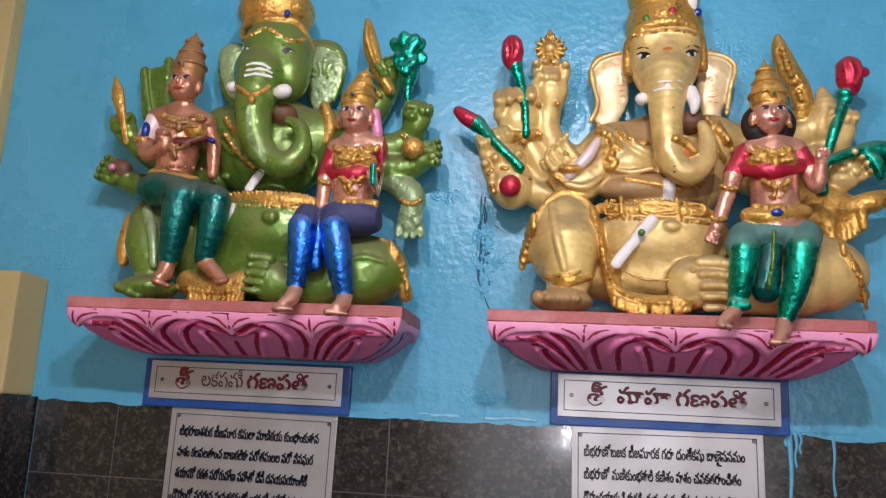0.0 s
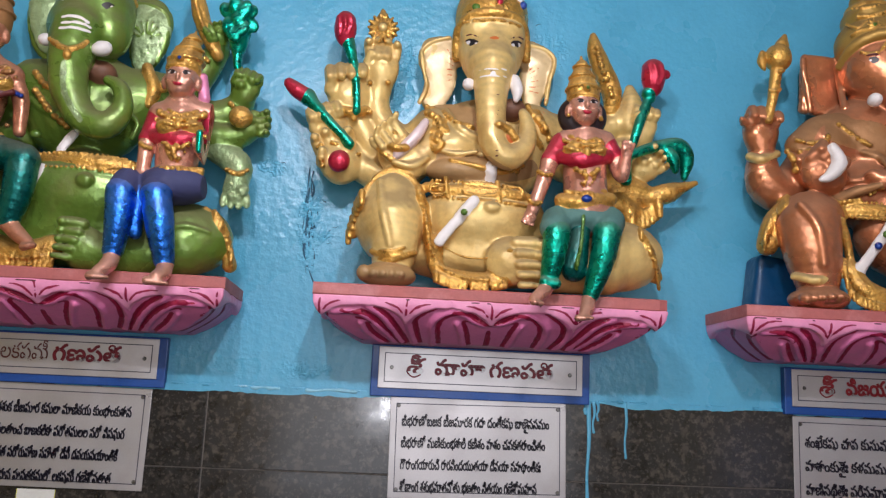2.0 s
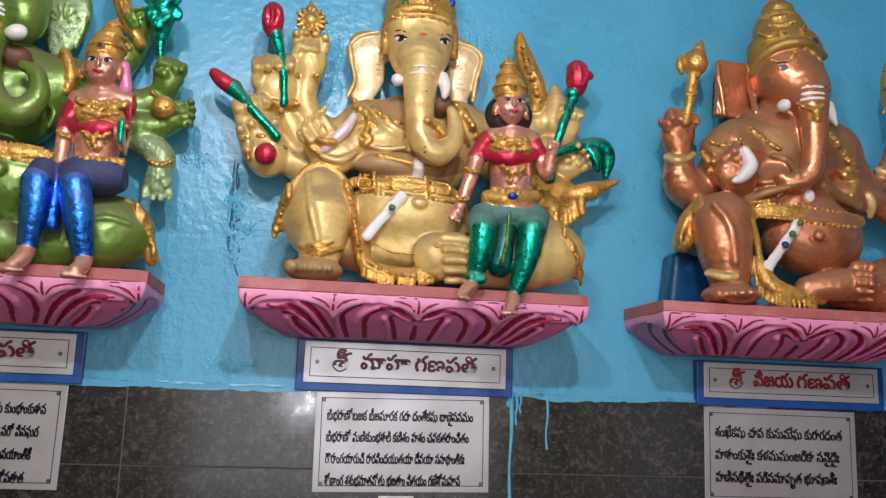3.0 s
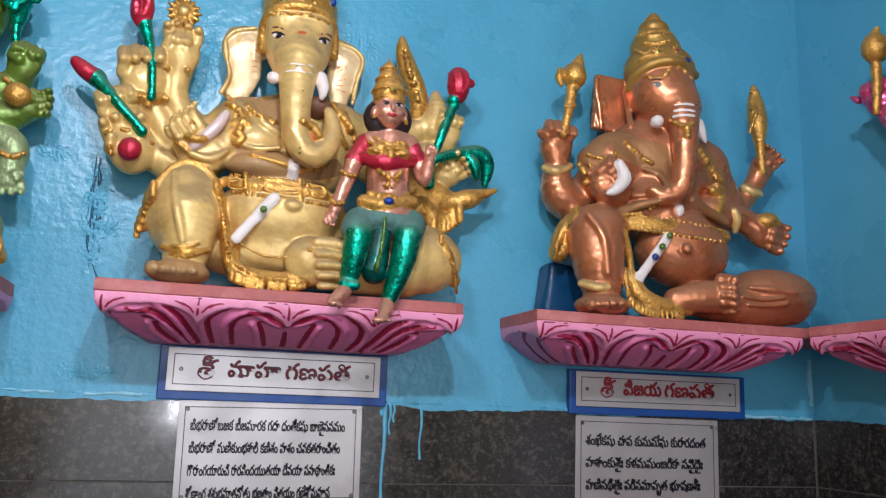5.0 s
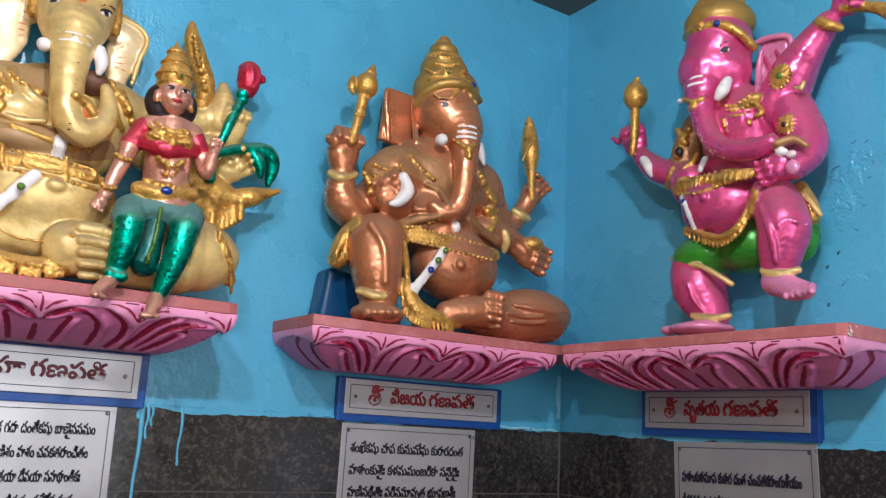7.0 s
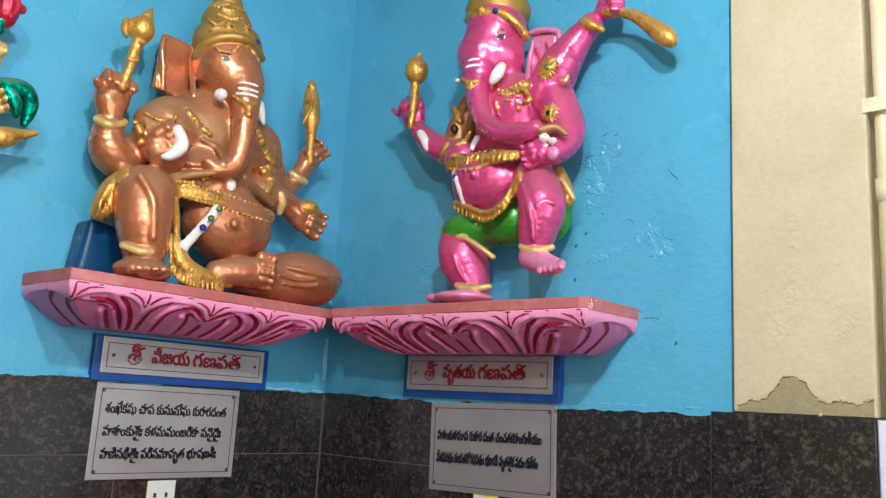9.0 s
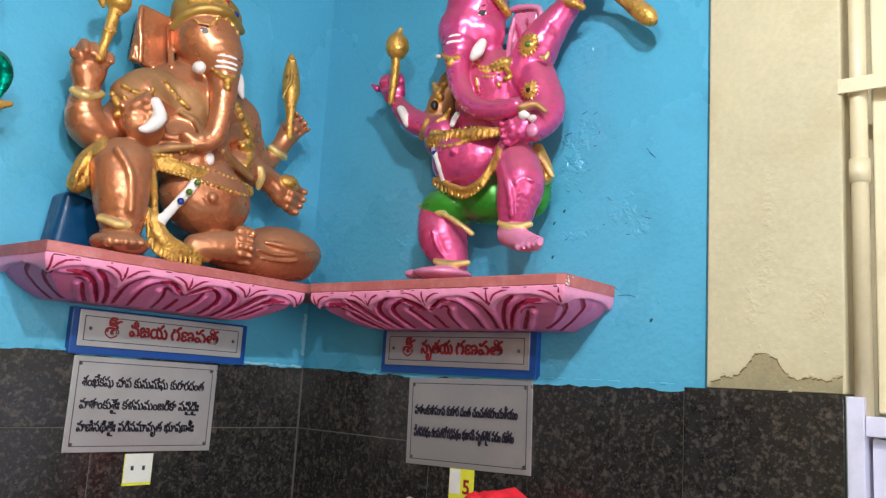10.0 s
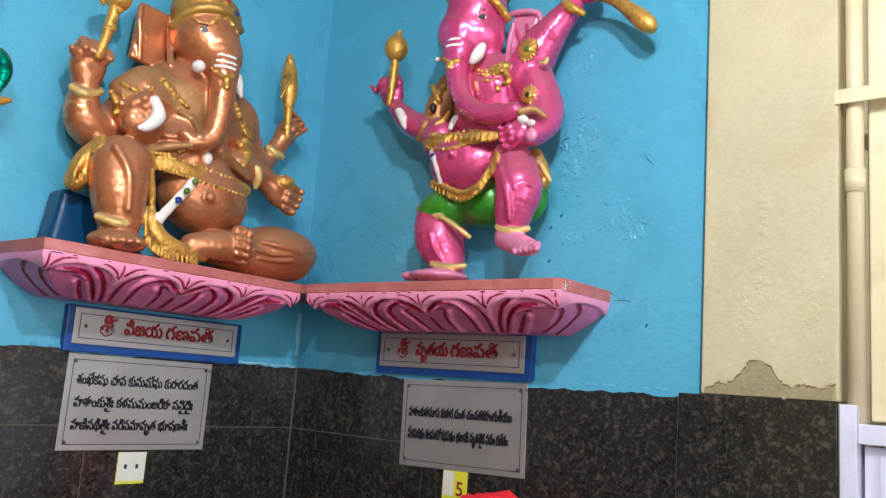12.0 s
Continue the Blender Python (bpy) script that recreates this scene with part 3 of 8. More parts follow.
# blue paint that ran over the granite's edge
def ragged_edge(parent, start, end, seed, side):
    random.seed(seed)
    bm = bmesh.new()
    n = int(abs(end - start) / 0.018)
    tops, lows = [], []
    drop = 0.004
    for i in range(n + 1):
        s = start + (end - start) * i / n
        drop = min(0.016, max(0.0, drop + random.uniform(-0.0045, 0.0045)))
        if side == "north":
            tops.append(bm.verts.new((s, -0.0105, ZD + 0.004)))
            lows.append(bm.verts.new((s, -0.0105, ZD - drop)))
        else:
            tops.append(bm.verts.new((XB - 0.0105, s, ZD + 0.004)))
            lows.append(bm.verts.new((XB - 0.0105, s, ZD - drop)))
    back = Vector((0, 0.004, 0)) if side == "north" else Vector((0.004, 0, 0))
    deep = [bm.verts.new(v.co + back) for v in lows]
    for i in range(n):
        bm.faces.new((lows[i], lows[i + 1], tops[i + 1], tops[i]))
        bm.faces.new((deep[i], deep[i + 1], lows[i + 1], lows[i]))
    for i in range(n):
        if random.random() < 0.55:
            a, b = tops[i].co.copy(), tops[i + 1].co.copy()
            rod(a + back * random.uniform(0.2, 1.4), b + back * random.uniform(0.2, 1.4), random.uniform(0.002, 0.0045), 7, bm)
    part("paint_edge", bm, BLUE, parent)


ragged_edge(wall_north, -1.42, XB - 0.012, 2, "north")
ragged_edge(wall_east, -0.012, -1.55, 3, "east")


def drip(x, length, r):
    c = Clay((x - 0.02, -0.022, ZD - length - 0.02), (x + 0.02, 0.0, ZD + 0.01), 0.0016, [BLUE])
    c.limb([(x, -0.009, ZD + 0.002, r * 1.3), (x + 0.003, -0.009, ZD - length * 0.35, r), (x - 0.002, -0.009, ZD - length * 0.7, r * 0.75), (x + 0.001, -0.009, ZD - length, r)], BLUE, 0, 6, flat=0.5)
    made = c.fire("paint_drip")
    made.parent = wall_north


for x, length, r in ((0.806, 0.30, 0.006), (0.822, 0.085, 0.0045), (0.834, 0.05, 0.004), (0.918, 0.155, 0.0042), (0.797, 0.03, 0.006)):
    drip(x, length, r)

PALE_BLUE = surface("pale_blue_paint_and_light", lin(150, 206, 226), 0.35, 0, 0.15, 20, 90, 0.3)
# pale strip in the corner: the lit wedge below the shelves put into colour
bm = bmesh.new()
random.seed(6)
for i in range(14):
    z = 1.545 + i * 0.0115
    w = random.uniform(0.006, 0.014) * (1.2 if 3 < i < 10 else 0.7)
    box((XB - 0.012 - w, -0.0022, z), (XB - 0.004 + random.uniform(-0.003, 0.003), -0.0004, z + 0.0118), bm=bm)
part("lit_strip", bm, PALE_BLUE, wall_north, "pale blue strip painted for the lit wedge in the corner")
for x0, x1 in ((2.0, 2.19), (2.21, 2.33), (-0.18, -0.10), (-0.02, 0.12)):
    c = Clay((x0 - 0.01, -0.024, ZD - 0.012), (x1 + 0.01, 0.0, ZD + 0.02), 0.002, [PALE_BLUE])
    q = [(x0 + (x1 - x0) * i / 6, -0.009, ZD + random.uniform(-0.001, 0.004), random.uniform(0.003, 0.006)) for i in range(7)]
    c.limb(q, PALE_BLUE, 0, 4)
    ridge = c.fire("paint_ridge")
    ridge.parent = wall_north


# paint that has blistered and cracked over the plaster: a crinkled skin that sinks back into the wall round each patch
def blisters(parent, spots, lo, hi, put, paint, seed, high=0.0055, step=0.0033):
    n, m = int((hi[0] - lo[0]) / step), int((hi[1] - lo[1]) / step)
    a, z = np.meshgrid(np.linspace(lo[0], hi[0], n), np.linspace(lo[1], hi[1], m), indexing="ij")
    mask = np.zeros_like(a)
    for sa, sz, ra, rz, w in spots:
        mask = np.maximum(mask, min(1.0, 0.62 + 0.12 * w) * np.exp(-0.5 * (((a - sa) / (ra * 1.15)) ** 2 + ((z - sz) / (rz * 1.15)) ** 2)))
    bm = bmesh.new()
    grid = {}
    near = mask > 0.06
    off = Vector((seed, 0, seed * 0.7))
    for i, k in np.argwhere(near):
        p = Vector((a[i, k], z[i, k], 0)) + off
        patch = noise.noise(p * 38)
        crest = 1 - abs(noise.noise(p * 75 + Vector((0, 0, 3)))) * 2.6
        fine = noise.noise(p * 210)
        h = high * (mask[i, k] ** 0.8 * (0.55 + 0.75 * patch + 0.42 * max(-0.6, crest) + 0.25 * fine) - 0.34)
        grid[i, k] = bm.verts.new(put(a[i, k], z[i, k], max(-0.002, h)))
    for (i, k), v in grid.items():
        q = [grid.get(t) for t in ((i + 1, k), (i + 1, k + 1), (i, k + 1))]
        if None not in q:
            bm.faces.new((v, *q))
    bmesh.ops.recalc_face_normals(bm, faces=bm.faces[:])
    part("blistered_paint", bm, paint, parent, "crinkled blistered paint")["kind"] = "stuff"


EAST_SPOTS = [(-1.191, 2.247, 0.039, 0.032, 4), (-1.175, 2.158, 0.035, 0.032, 4), (-1.22, 2.279, 0.028, 0.025, 2), (-1.166, 2.114, 0.025, 0.018, 2), (-1.343, 1.992, 0.027, 0.027, 2), (-1.398, 1.962, 0.023, 0.026, 2), (-1.183, 1.943, 0.035, 0.014, 2), (-1.241, 1.956, 0.017, 0.014, 1), (-1.301, 2.38, 0.014, 0.01, 1), (-1.192, 2.517, 0.039, 0.043, 1), (-1.428, 2.187, 0.01, 0.02, 1), (-0.47, 1.96, 0.028, 0.024, 1), (-1.369, 2.049, 0.02, 0.008, 1)]
on_east = lambda a, z, out: (XB - out, a, z)
on_north = lambda a, z, out: (a, -out, z)
blisters(wall_east, EAST_SPOTS, (-1.56, 1.86), (-0.38, 2.66), on_east, BLUE, 11)
NORTH_SPOTS = [(-0.045, 1.99, 0.022, 0.10, 4), (-0.01, 1.965, 0.022, 0.018, 3), (0.20, 2.48, 0.04, 0.08, 3), (0.67, 2.60, 0.035, 0.04, 3),
               (-1.45, 1.93, 0.08, 0.03, 1), (-0.175, 2.16, 0.03, 0.02, 1), (-0.03, 1.56, 0.05, 0.02, 1)]
blisters(wall_north, NORTH_SPOTS, (-1.6, 1.51), (0.8, 2.75), on_north, BLUE, 12)
GAP = surface("dark_gap_and_shade", lin(38, 86, 112), 0.6, 0, 0.25, 30, 120, 0.3)


def cracks(parent, lines, put, name="crack"):
    """Thin dark lines for split paint and, at the gold statue, drawn-in shade: lines of (a, z, half width)."""
    bm = bmesh.new()
    for line in lines:
        q = curve_through(line, 3) if len(line) > 2 else np.array(line, float)
        for p0, p1 in zip(q[:-1], q[1:]):
            rod(put(p0[0], p0[1], 0.0), put(p1[0], p1[1], 0.0), max(0.0004, p0[2]), 5, bm, max(0.0004, p1[2]))
    part(name, bm, GAP, parent, "dark split in the paint")


def splits(spots, n, seed):
    """Short crooked splits scattered about the spots."""
    random.seed(seed)
    out = []
    bag = [q for q in spots for _ in range(q[4])]
    for _ in range(n):
        a, z, ra, rz, _w = random.choice(bag)
        a, z, turn = random.gauss(a, ra), random.gauss(z, rz), random.uniform(-0.9, 0.7)
        long, wide = random.uniform(0.003, 0.012), random.uniform(0.0008, 0.0020)
        out.append([(a + math.cos(turn) * long * k + random.uniform(-0.003, 0.003), z + math.sin(turn) * long * k + random.uniform(-0.003, 0.003), wide * (1 - 0.6 * abs(k)))
                    for k in (-1, -0.3, 0.4, 1)])
    return out


EAST_LINES = [[(-1.312, 1.783, 0.001), (-1.325, 1.776, 0.0012), (-1.338, 1.767, 0.0006)], [(-1.335, 1.752, 0.001), (-1.372, 1.753, 0.0016), (-1.394, 1.745, 0.0008)],
              [(-1.418, 2.185, 0.0012), (-1.43, 2.168, 0.0022), (-1.446, 2.152, 0.001)], [(-1.135, 2.262, 0.0015), (-1.15, 2.268, 0.0025), (-1.165, 2.27, 0.001)],
              [(-1.166, 2.255, 0.0012), (-1.185, 2.246, 0.0018), (-1.2, 2.243, 0.001)]]
cracks(wall_east, EAST_LINES + splits(EAST_SPOTS[:8], 46, 31), on_east)
for a, z in ((-1.11, 1.984), (-1.109, 1.877), (-1.442, 1.68), (-1.145, 2.02)):
    cracks(wall_east, [[(a - 0.004, z + 0.004, 0.003), (a + 0.001, z, 0.0048), (a + 0.002, z - 0.006, 0.002)]], on_east, "chip")
# wavy dark strands: split paint, with the shade beside the gold statue drawn in
random.seed(33)
shade_strands = []
for k in range(9):
    o, top, low = random.uniform(-0.018, 0.022), random.uniform(2.02, 2.19), random.uniform(1.81, 1.95)
    shade_strands.append([(-0.052 + o + random.uniform(-0.006, 0.006) + 0.045 * max(0.0, 1.92 - z) / 0.1 * 0.6, z, random.uniform(0.0008, 0.0034)) for z in np.linspace(top, low, 7)])
cracks(wall_north, shade_strands + splits([(-0.045, 2.0, 0.018, 0.09, 3), (-0.01, 1.965, 0.02, 0.016, 3), (0.2, 2.5, 0.025, 0.08, 2), (0.66, 2.61, 0.03, 0.03, 1), (-0.175, 2.17, 0.02, 0.02, 1)], 46, 34), on_north)
PILASTER_SPOTS = [(-1.77, 1.988, 0.013, 0.064, 2), (-1.727, 1.72, 0.015, 0.042, 3), (-1.759, 1.805, 0.021, 0.064, 2), (-1.887, 1.718, 0.03, 0.051, 1), (-1.926, 2.214, 0.006, 0.006, 1)]
blisters(pilaster, PILASTER_SPOTS, (-1.945, 1.56), (-1.65, 2.26), lambda a, z, out: (XB - 0.012 - out, a, z), CREAM, 13, 0.0028)

# ---- the bay beside the pilaster: drain pipe, clamp, ribbed shutter, white door frame ----
bay = setting("wall_bay", box((XB + 0.16, -5.2, 0.0), (XB + 0.25, -1.955, ZC)), CREAM, "cream painted wall behind the drain pipe", "wall")
pipe = tagged(new("drain_pipe"), "cream painted plastic drain pipe with a coupling", "pipe")
px, py = XB + 0.022, -1.984
part("tube", rod((px, py, 1.44), (px, py, ZC), 0.021, 28), PVC, pipe, smooth=True)
part("coupling", rod((px, py, 2.025), (px, py, 2.085), 0.025, 28), PVC, pipe, smooth=True)
clamp = tagged(new("pipe_clamp"), "flat cream painted metal strap across the pipes", "clamp")
part("strap", box((XB - 0.018, -2.32, 2.252), (XB - 0.012, -1.957, 2.290), 0.0015), PVC, clamp)
part("lug", box((XB - 0.018, -1.957, 2.252), (XB - 0.005, -1.945, 2.290), 0.001), PVC, clamp)
shutter = tagged(new("ribbed_panel"), "cream and grey ribbed metal panel", "panel")
for i in range(5):
    y = -2.034 - i * 0.052
    part("rib", box((XB + 0.03 + 0.01 * (i % 2), y - 0.023, 1.46), (XB + 0.055, y + 0.021, ZC - 0.002), 0.006), PVC if i % 2 == 0 else LILAC, shutter)
door = setting("door_1", box((XB + 0.02, -2.9, 0.0), (XB + 0.06, -2.0, 1.40), 0.003), LILAC, "white painted metal door in a white frame", "door")
part("frame_post", box((XB - 0.02, -1.992, 0.0), (XB + 0.08, -1.954, 1.495), 0.003), LILAC, door)
part("frame_head", box((XB - 0.012, -2.9, 1.405), (XB + 0.07, -1.993, 1.452), 0.003), LILAC, door)
part("panel_bead", box((XB + 0.012, -2.05, 0.05), (XB + 0.021, -2.035, 1.38), 0.002), LILAC, door)

# ---- ceiling bulbs ----
for at in (BULB, BULB_2):
    bulb = tagged(new("ceiling_bulb"), "white bulb in a plain ceiling holder", "lamp", "ceiling bulbs")
    bulb.location = at
    part("holder", rod((0, 0, 0.09), (0, 0, ZC - at[2]), 0.03, 20), WHITE, bulb, smooth=True)
    part("cap", rod((0, 0, 0.05), (0, 0, 0.09), 0.018, 20), SCREW, bulb, smooth=True)


# ---- lotus shelves ----
# crimson grooves of half a shelf's bowl: (share of the half width, share of the height below the slab)
GROOVES = [
    ([(0.0, 0.49), (0.06, 0.42), (0.12, 0.29), (0.19, 0.25), (0.26, 0.38), (0.30, 0.60), (0.28, 0.96)], 0.0068),
    ([(0.31, 0.17), (0.37, 0.28), (0.42, 0.46), (0.42, 0.68), (0.38, 0.96)], 0.0074),
    ([(0.09, 0.46), (0.125, 0.42), (0.155, 0.46)], 0.0036),
    ([(0.15, 0.50), (0.125, 0.68), (0.10, 0.96)], 0.0060),
    ([(0.44, 0.97), (0.50, 0.72), (0.58, 0.42), (0.66, 0.22)], 0.0070),
    ([(0.48, 0.98), (0.55, 0.75), (0.63, 0.50), (0.72, 0.36), (0.84, 0.35)], 0.0072),
    ([(0.66, 0.56), (0.70, 0.48), (0.755, 0.49)], 0.0036),
    ([(0.70, 0.58), (0.65, 0.76), (0.56, 0.99)], 0.0055),
]


def lotus_shelf(width, depth, seed, label, reach=0.0, lobes=4):
    """A bracket of carved lotus petals under a flat slab; local x along the wall, -y outward, z = 0 at its top."""
    c = Clay((-width / 2 - 0.03, -depth - 0.03, -0.25), (width / 2 + 0.03 + reach, 0.012, 0.02), 0.0034, [PINK])
    s, g = c._cut((-9, -9, -9), (9, 9, 9))
    t = np.clip((-0.045 - g[2]) / 0.10, 0, 1.1)
    tuck = 0.135 * t**1.9
    side = np.abs(g[0]) - (width / 2 - 0.012 - tuck)
    front = -g[1] - (depth - 0.012 - tuck * 1.1)
    ends = np.maximum(g[2] + 0.02, -0.142 - g[2])
    body = np.maximum(np.maximum(side, front), ends) * 0.75
    c._join(s, (body + 0.0035).astype(np.float32), PINK, 0.0)

    # the proud upper layer, cut below into arches that meet in points
    def arch(v, low, high, n):
        x = np.abs(((v - low) / (high - low) * n) % 1.0 * 2 - 1)
        return -0.054 - 0.036 * x**2.6 - 0.006 * np.clip((x - 0.82) / 0.18, 0, 1) ** 2

    lo, hi = -width / 2 + 0.018, width / 2 - 0.018
    rim = np.where(side > front, arch(g[1], -depth + 0.018, 0.03, 1), arch(g[0], lo, hi, lobes))
    c._join(s, np.maximum(np.maximum(body - 0.008, g[2] + 0.031), (rim - g[2]) * 0.8).astype(np.float32), PINK_LIGHT, 0.0)

    def face(u, h, out=0.0):
        k = 0.135 * min(1.1, max(0.0, (-0.045 - h) / 0.10)) ** 1.9
        return (u, -(depth - 0.012 - k * 1.1) - out, h)

    def end(v, h, way, out=0.0):
        k = 0.135 * min(1.1, max(0.0, (-0.045 - h) / 0.10)) ** 1.9
        return (way * (width / 2 - 0.012 - k + out), v, h)

    random.seed(seed)
    shake = lambda a: random.uniform(-a, a)
    for way in (-1, 1):
        for pts, r in GROOVES:
            q = [(way * (u + shake(0.008)) * width / 2, -0.033 - 0.109 * (h + shake(0.015))) for u, h in pts]
            if r > 0.005:
                c.limb([(*face(u + way * 0.017, h, -0.0035), 0.0085) for u, h in q], PINK, 0.010, 3)
            c.groove([(*face(u, h, -0.003), r * (0.5 if i in (0, len(q) - 1) else 0.68)) for i, (u, h) in enumerate(q)], CRIMSON)
        for pts, r in (([(0.20, 0.20), (0.27, 0.40), (0.30, 0.66), (0.36, 0.96)], 0.006), ([(0.0, 0.52), (0.06, 0.40), (0.13, 0.52), (0.19, 0.75), (0.24, 0.97)], 0.006),
                       ([(0.06, 0.60), (0.09, 0.72), (0.14, 0.95)], 0.0045)):
            c.groove([(*end(-depth * (1 - u * 2.0) * 0.94, -0.033 - 0.109 * h, way, -0.003), r) for u, h in pts], CRIMSON)
    c.groove([(*face(0.0, -0.106, -0.003), 0.004), (*face(shake(0.01), -0.138, -0.003), 0.0055)], CRIMSON)

    # painted lines on the upper layer: forks at the points, a thin line inside each arch
    step = (hi - lo) / lobes
    for i in range(lobes + 1):
        u = lo + i * step
        c.limb([(*face(u + shake(0.003), -0.040, 0.008), 0.0030), (*face(u, -0.060, 0.008), 0.0042), (*face(u, -0.084, 0.008), 0.0026)], CRIMSON, 0, 3, only=True)
        for o in (-1, 1):
            if lo < u + o * 0.02 < hi:
                c.limb([(*face(u + o * 0.004, -0.078, 0.008), 0.0024), (*face(u + o * 0.022, -0.058, 0.008), 0.0034), (*face(u + o * 0.05, -0.046 + shake(0.002), 0.008), 0.0030),
                        (*face(u + o * (0.085 + shake(0.02)), -0.0435, 0.008), 0.0018)], CRIMSON, 0, 3, only=True)
    c.limb([(*face(lo + (hi - lo) * k / 12, -0.0345, 0.008), 0.0022) for k in range(13)], DUSTY_RED, 0, 2, only=True)
    c.roughen(0.0008, 0.02, seed)
    c.crop(1, high=0.0)
    c.crop(2, low=-0.142)
    shelf = tagged(new("lotus_shelf"), label, "shelf", "lotus shelves")
    carved = c.fire("petal_bracket")
    carved.parent = shelf
    # the slab on top, a little uneven, its front corner chipped
    random.seed(seed)
    bm = bmesh.new()
    n = 40
    rows = []
    for i in range(n + 1):
        x = -width / 2 + (width + reach) * i / n
        w = random.uniform(-0.0012, 0.0012)
        y0, b = -depth + w, 0.004
        if i == n and not reach:
            y0 += 0.010
        rows.append([bm.verts.new(p) for p in ((x, -0.0005, -0.033), (x, y0 + b, -0.033), (x, y0, -0.033 + b), (x, y0 - 0.0004, -b + w * 0.5), (x, y0 + b, 0.0), (x, -0.0005, 0.0))])
    for p, q in zip(rows[:-1], rows[1:]):
        for k in range(6):
            bm.faces.new((p[k], p[(k + 1) % 6], q[(k + 1) % 6], q[k]))
    bm.faces.new(rows[0][::-1])
    bm.faces.new(rows[-1])
    bmesh.ops.recalc_face_normals(bm, faces=bm.faces[:])
    part("slab", bm, BRICK, shelf, "brick-red painted slab")
    if seed == 5:
        bm = bmesh.new()
        for i in range(9):
            z = -0.004 - 0.024 * random.random()
            u = random.uniform(-0.004, 0.03)
            box((width / 2 - 0.0005, -depth + 0.012 + u, z - random.uniform(0.002, 0.006)), (width / 2 + 0.0006, -depth + 0.012 + u + random.uniform(0.003, 0.012), z), bm=bm)
        part("chipped_corner", bm, WHITE, shelf, "white plaster showing through chipped paint")
    return shelf


SHELVES = [(-0.705, 0.955), (0.475, 0.95), (1.62, 0.905)]
for i, (x, w) in enumerate(SHELVES):
    ob = lotus_shelf(w, 0.295, 10 + i, "pink lotus-petal wall shelf with crimson grooves and a brick-red slab", 0.27 if i == 2 else 0.0)
    ob.matrix_basis = pose(x, 0, ZS)
ob = lotus_shelf(1.0, 0.285, 5, "pink lotus-petal wall shelf with crimson grooves under a brown-red slab")
ob.matrix_basis = pose(XB, -0.825, ZS, 0, 0, -90)


# ---- name plates on deep blue boards and verse plates ----
def plate(name, w, h, label, category):
    root = tagged(new(name), label, category)
    part("sheet", box((-w / 2, -0.004, 0), (w / 2, 0, h), 0.0012), STEEL, root)
    bm = bmesh.new()
    i, t = 0.017, 0.0024
    for lo, hi in (((-w / 2 + i, i), (w / 2 - i, i + t)), ((-w / 2 + i, h - i - t), (w / 2 - i, h - i)), ((-w / 2 + i, i + t), (-w / 2 + i + t, h - i - t)),
                   ((w / 2 - i - t, i + t), (w / 2 - i, h - i - t))):
        box((lo[0], -0.0046, lo[1]), (hi[0], -0.0038, hi[1]), bm=bm)
    part("border_line", bm, INK, root, "thin dark border line")
    return root


def screws(root, spots):
    for x, z in spots:
        bm = rod((x, -0.003, z), (x, -0.0075, z), 0.0065, 14, r2=0.004)
        part("screw", bm, SCREW, root)


SRI, GAN = "\u0c36\u0c40", "\u0c17\u0c23\u0c2a\u0c24"


def name_plate(at, turn, w, h, word, wide, ink, worn=False):
    board = tagged(new("name_board"), "deep blue painted board round a name plate", "board", "name boards")
    bm = box((-w / 2 - 0.021, -0.026, -0.024), (w / 2 + 0.023, 0.0, h + 0.006), 0.003)
    part("board_body", bm, BLUE_DEEP, board)
    board.matrix_basis = pose(*at, 0, 0, turn)
    root = plate("name_plate", w, h, "brushed steel name plate with red lettering", "sign")
    tagged(root, group="name plates")
    root.matrix_basis = pose(*at, 0, 0, turn) @ Matrix.Translation((0, -0.027, 0))
    screws(root, ((-w / 2 + 0.038, h / 2), (w / 2 - 0.038, h / 2)))
    z = h * 0.37
    x = -0.19 if len(word) > 3 else -0.16
    lettering("lettering", SRI, 0.062, ink, root, (x, -0.0045, z), width=0.052, bold=0.0015)
    # the hook of the first syllable's lower consonant
    c = [(x + 0.013, z - 0.002), (x - 0.008, z - 0.010), (x - 0.026, z + 0.003), (x - 0.024, z + 0.016)]
    q = curve_through(c, 5)
    bm = bmesh.new()
    for a, b in zip(q[:-1], q[1:]):
        rod((a[0], -0.0045, a[1]), (b[0], -0.0045, b[1]), 0.0021, 6, bm)
    part("letter_hook", bm, ink, root)
    if not worn:
        lettering("lettering", word, 0.062, ink, root, (x + 0.055 + wide / 2, -0.0045, z), width=wide, bold=0.0020)
    else:
        lettering("worn_lettering", word, 0.062, DUSTY_RED, root, (x + 0.055 + wide / 2, -0.0045, z), width=wide)
    lettering("lettering", GAN, 0.062, ink, root, (x + 0.070 + wide + 0.0925, -0.0045, z), width=0.185, bold=0.0020)
    # the loop of the last vowel sign
    e = (x + 0.070 + wide + 0.160, z + 0.039)
    q = [(e[0] + 0.0085 * math.cos(a), e[1] + 0.008 * math.sin(a)) for a in np.linspace(-0.6, 5.4, 13)]
    bm = bmesh.new()
    for a, b in zip(q[:-1], q[1:]):
        rod((a[0], -0.0045, a[1]), (b[0], -0.0045, b[1]), 0.0027, 6, bm)
    part("letter_loop", bm, ink, root)


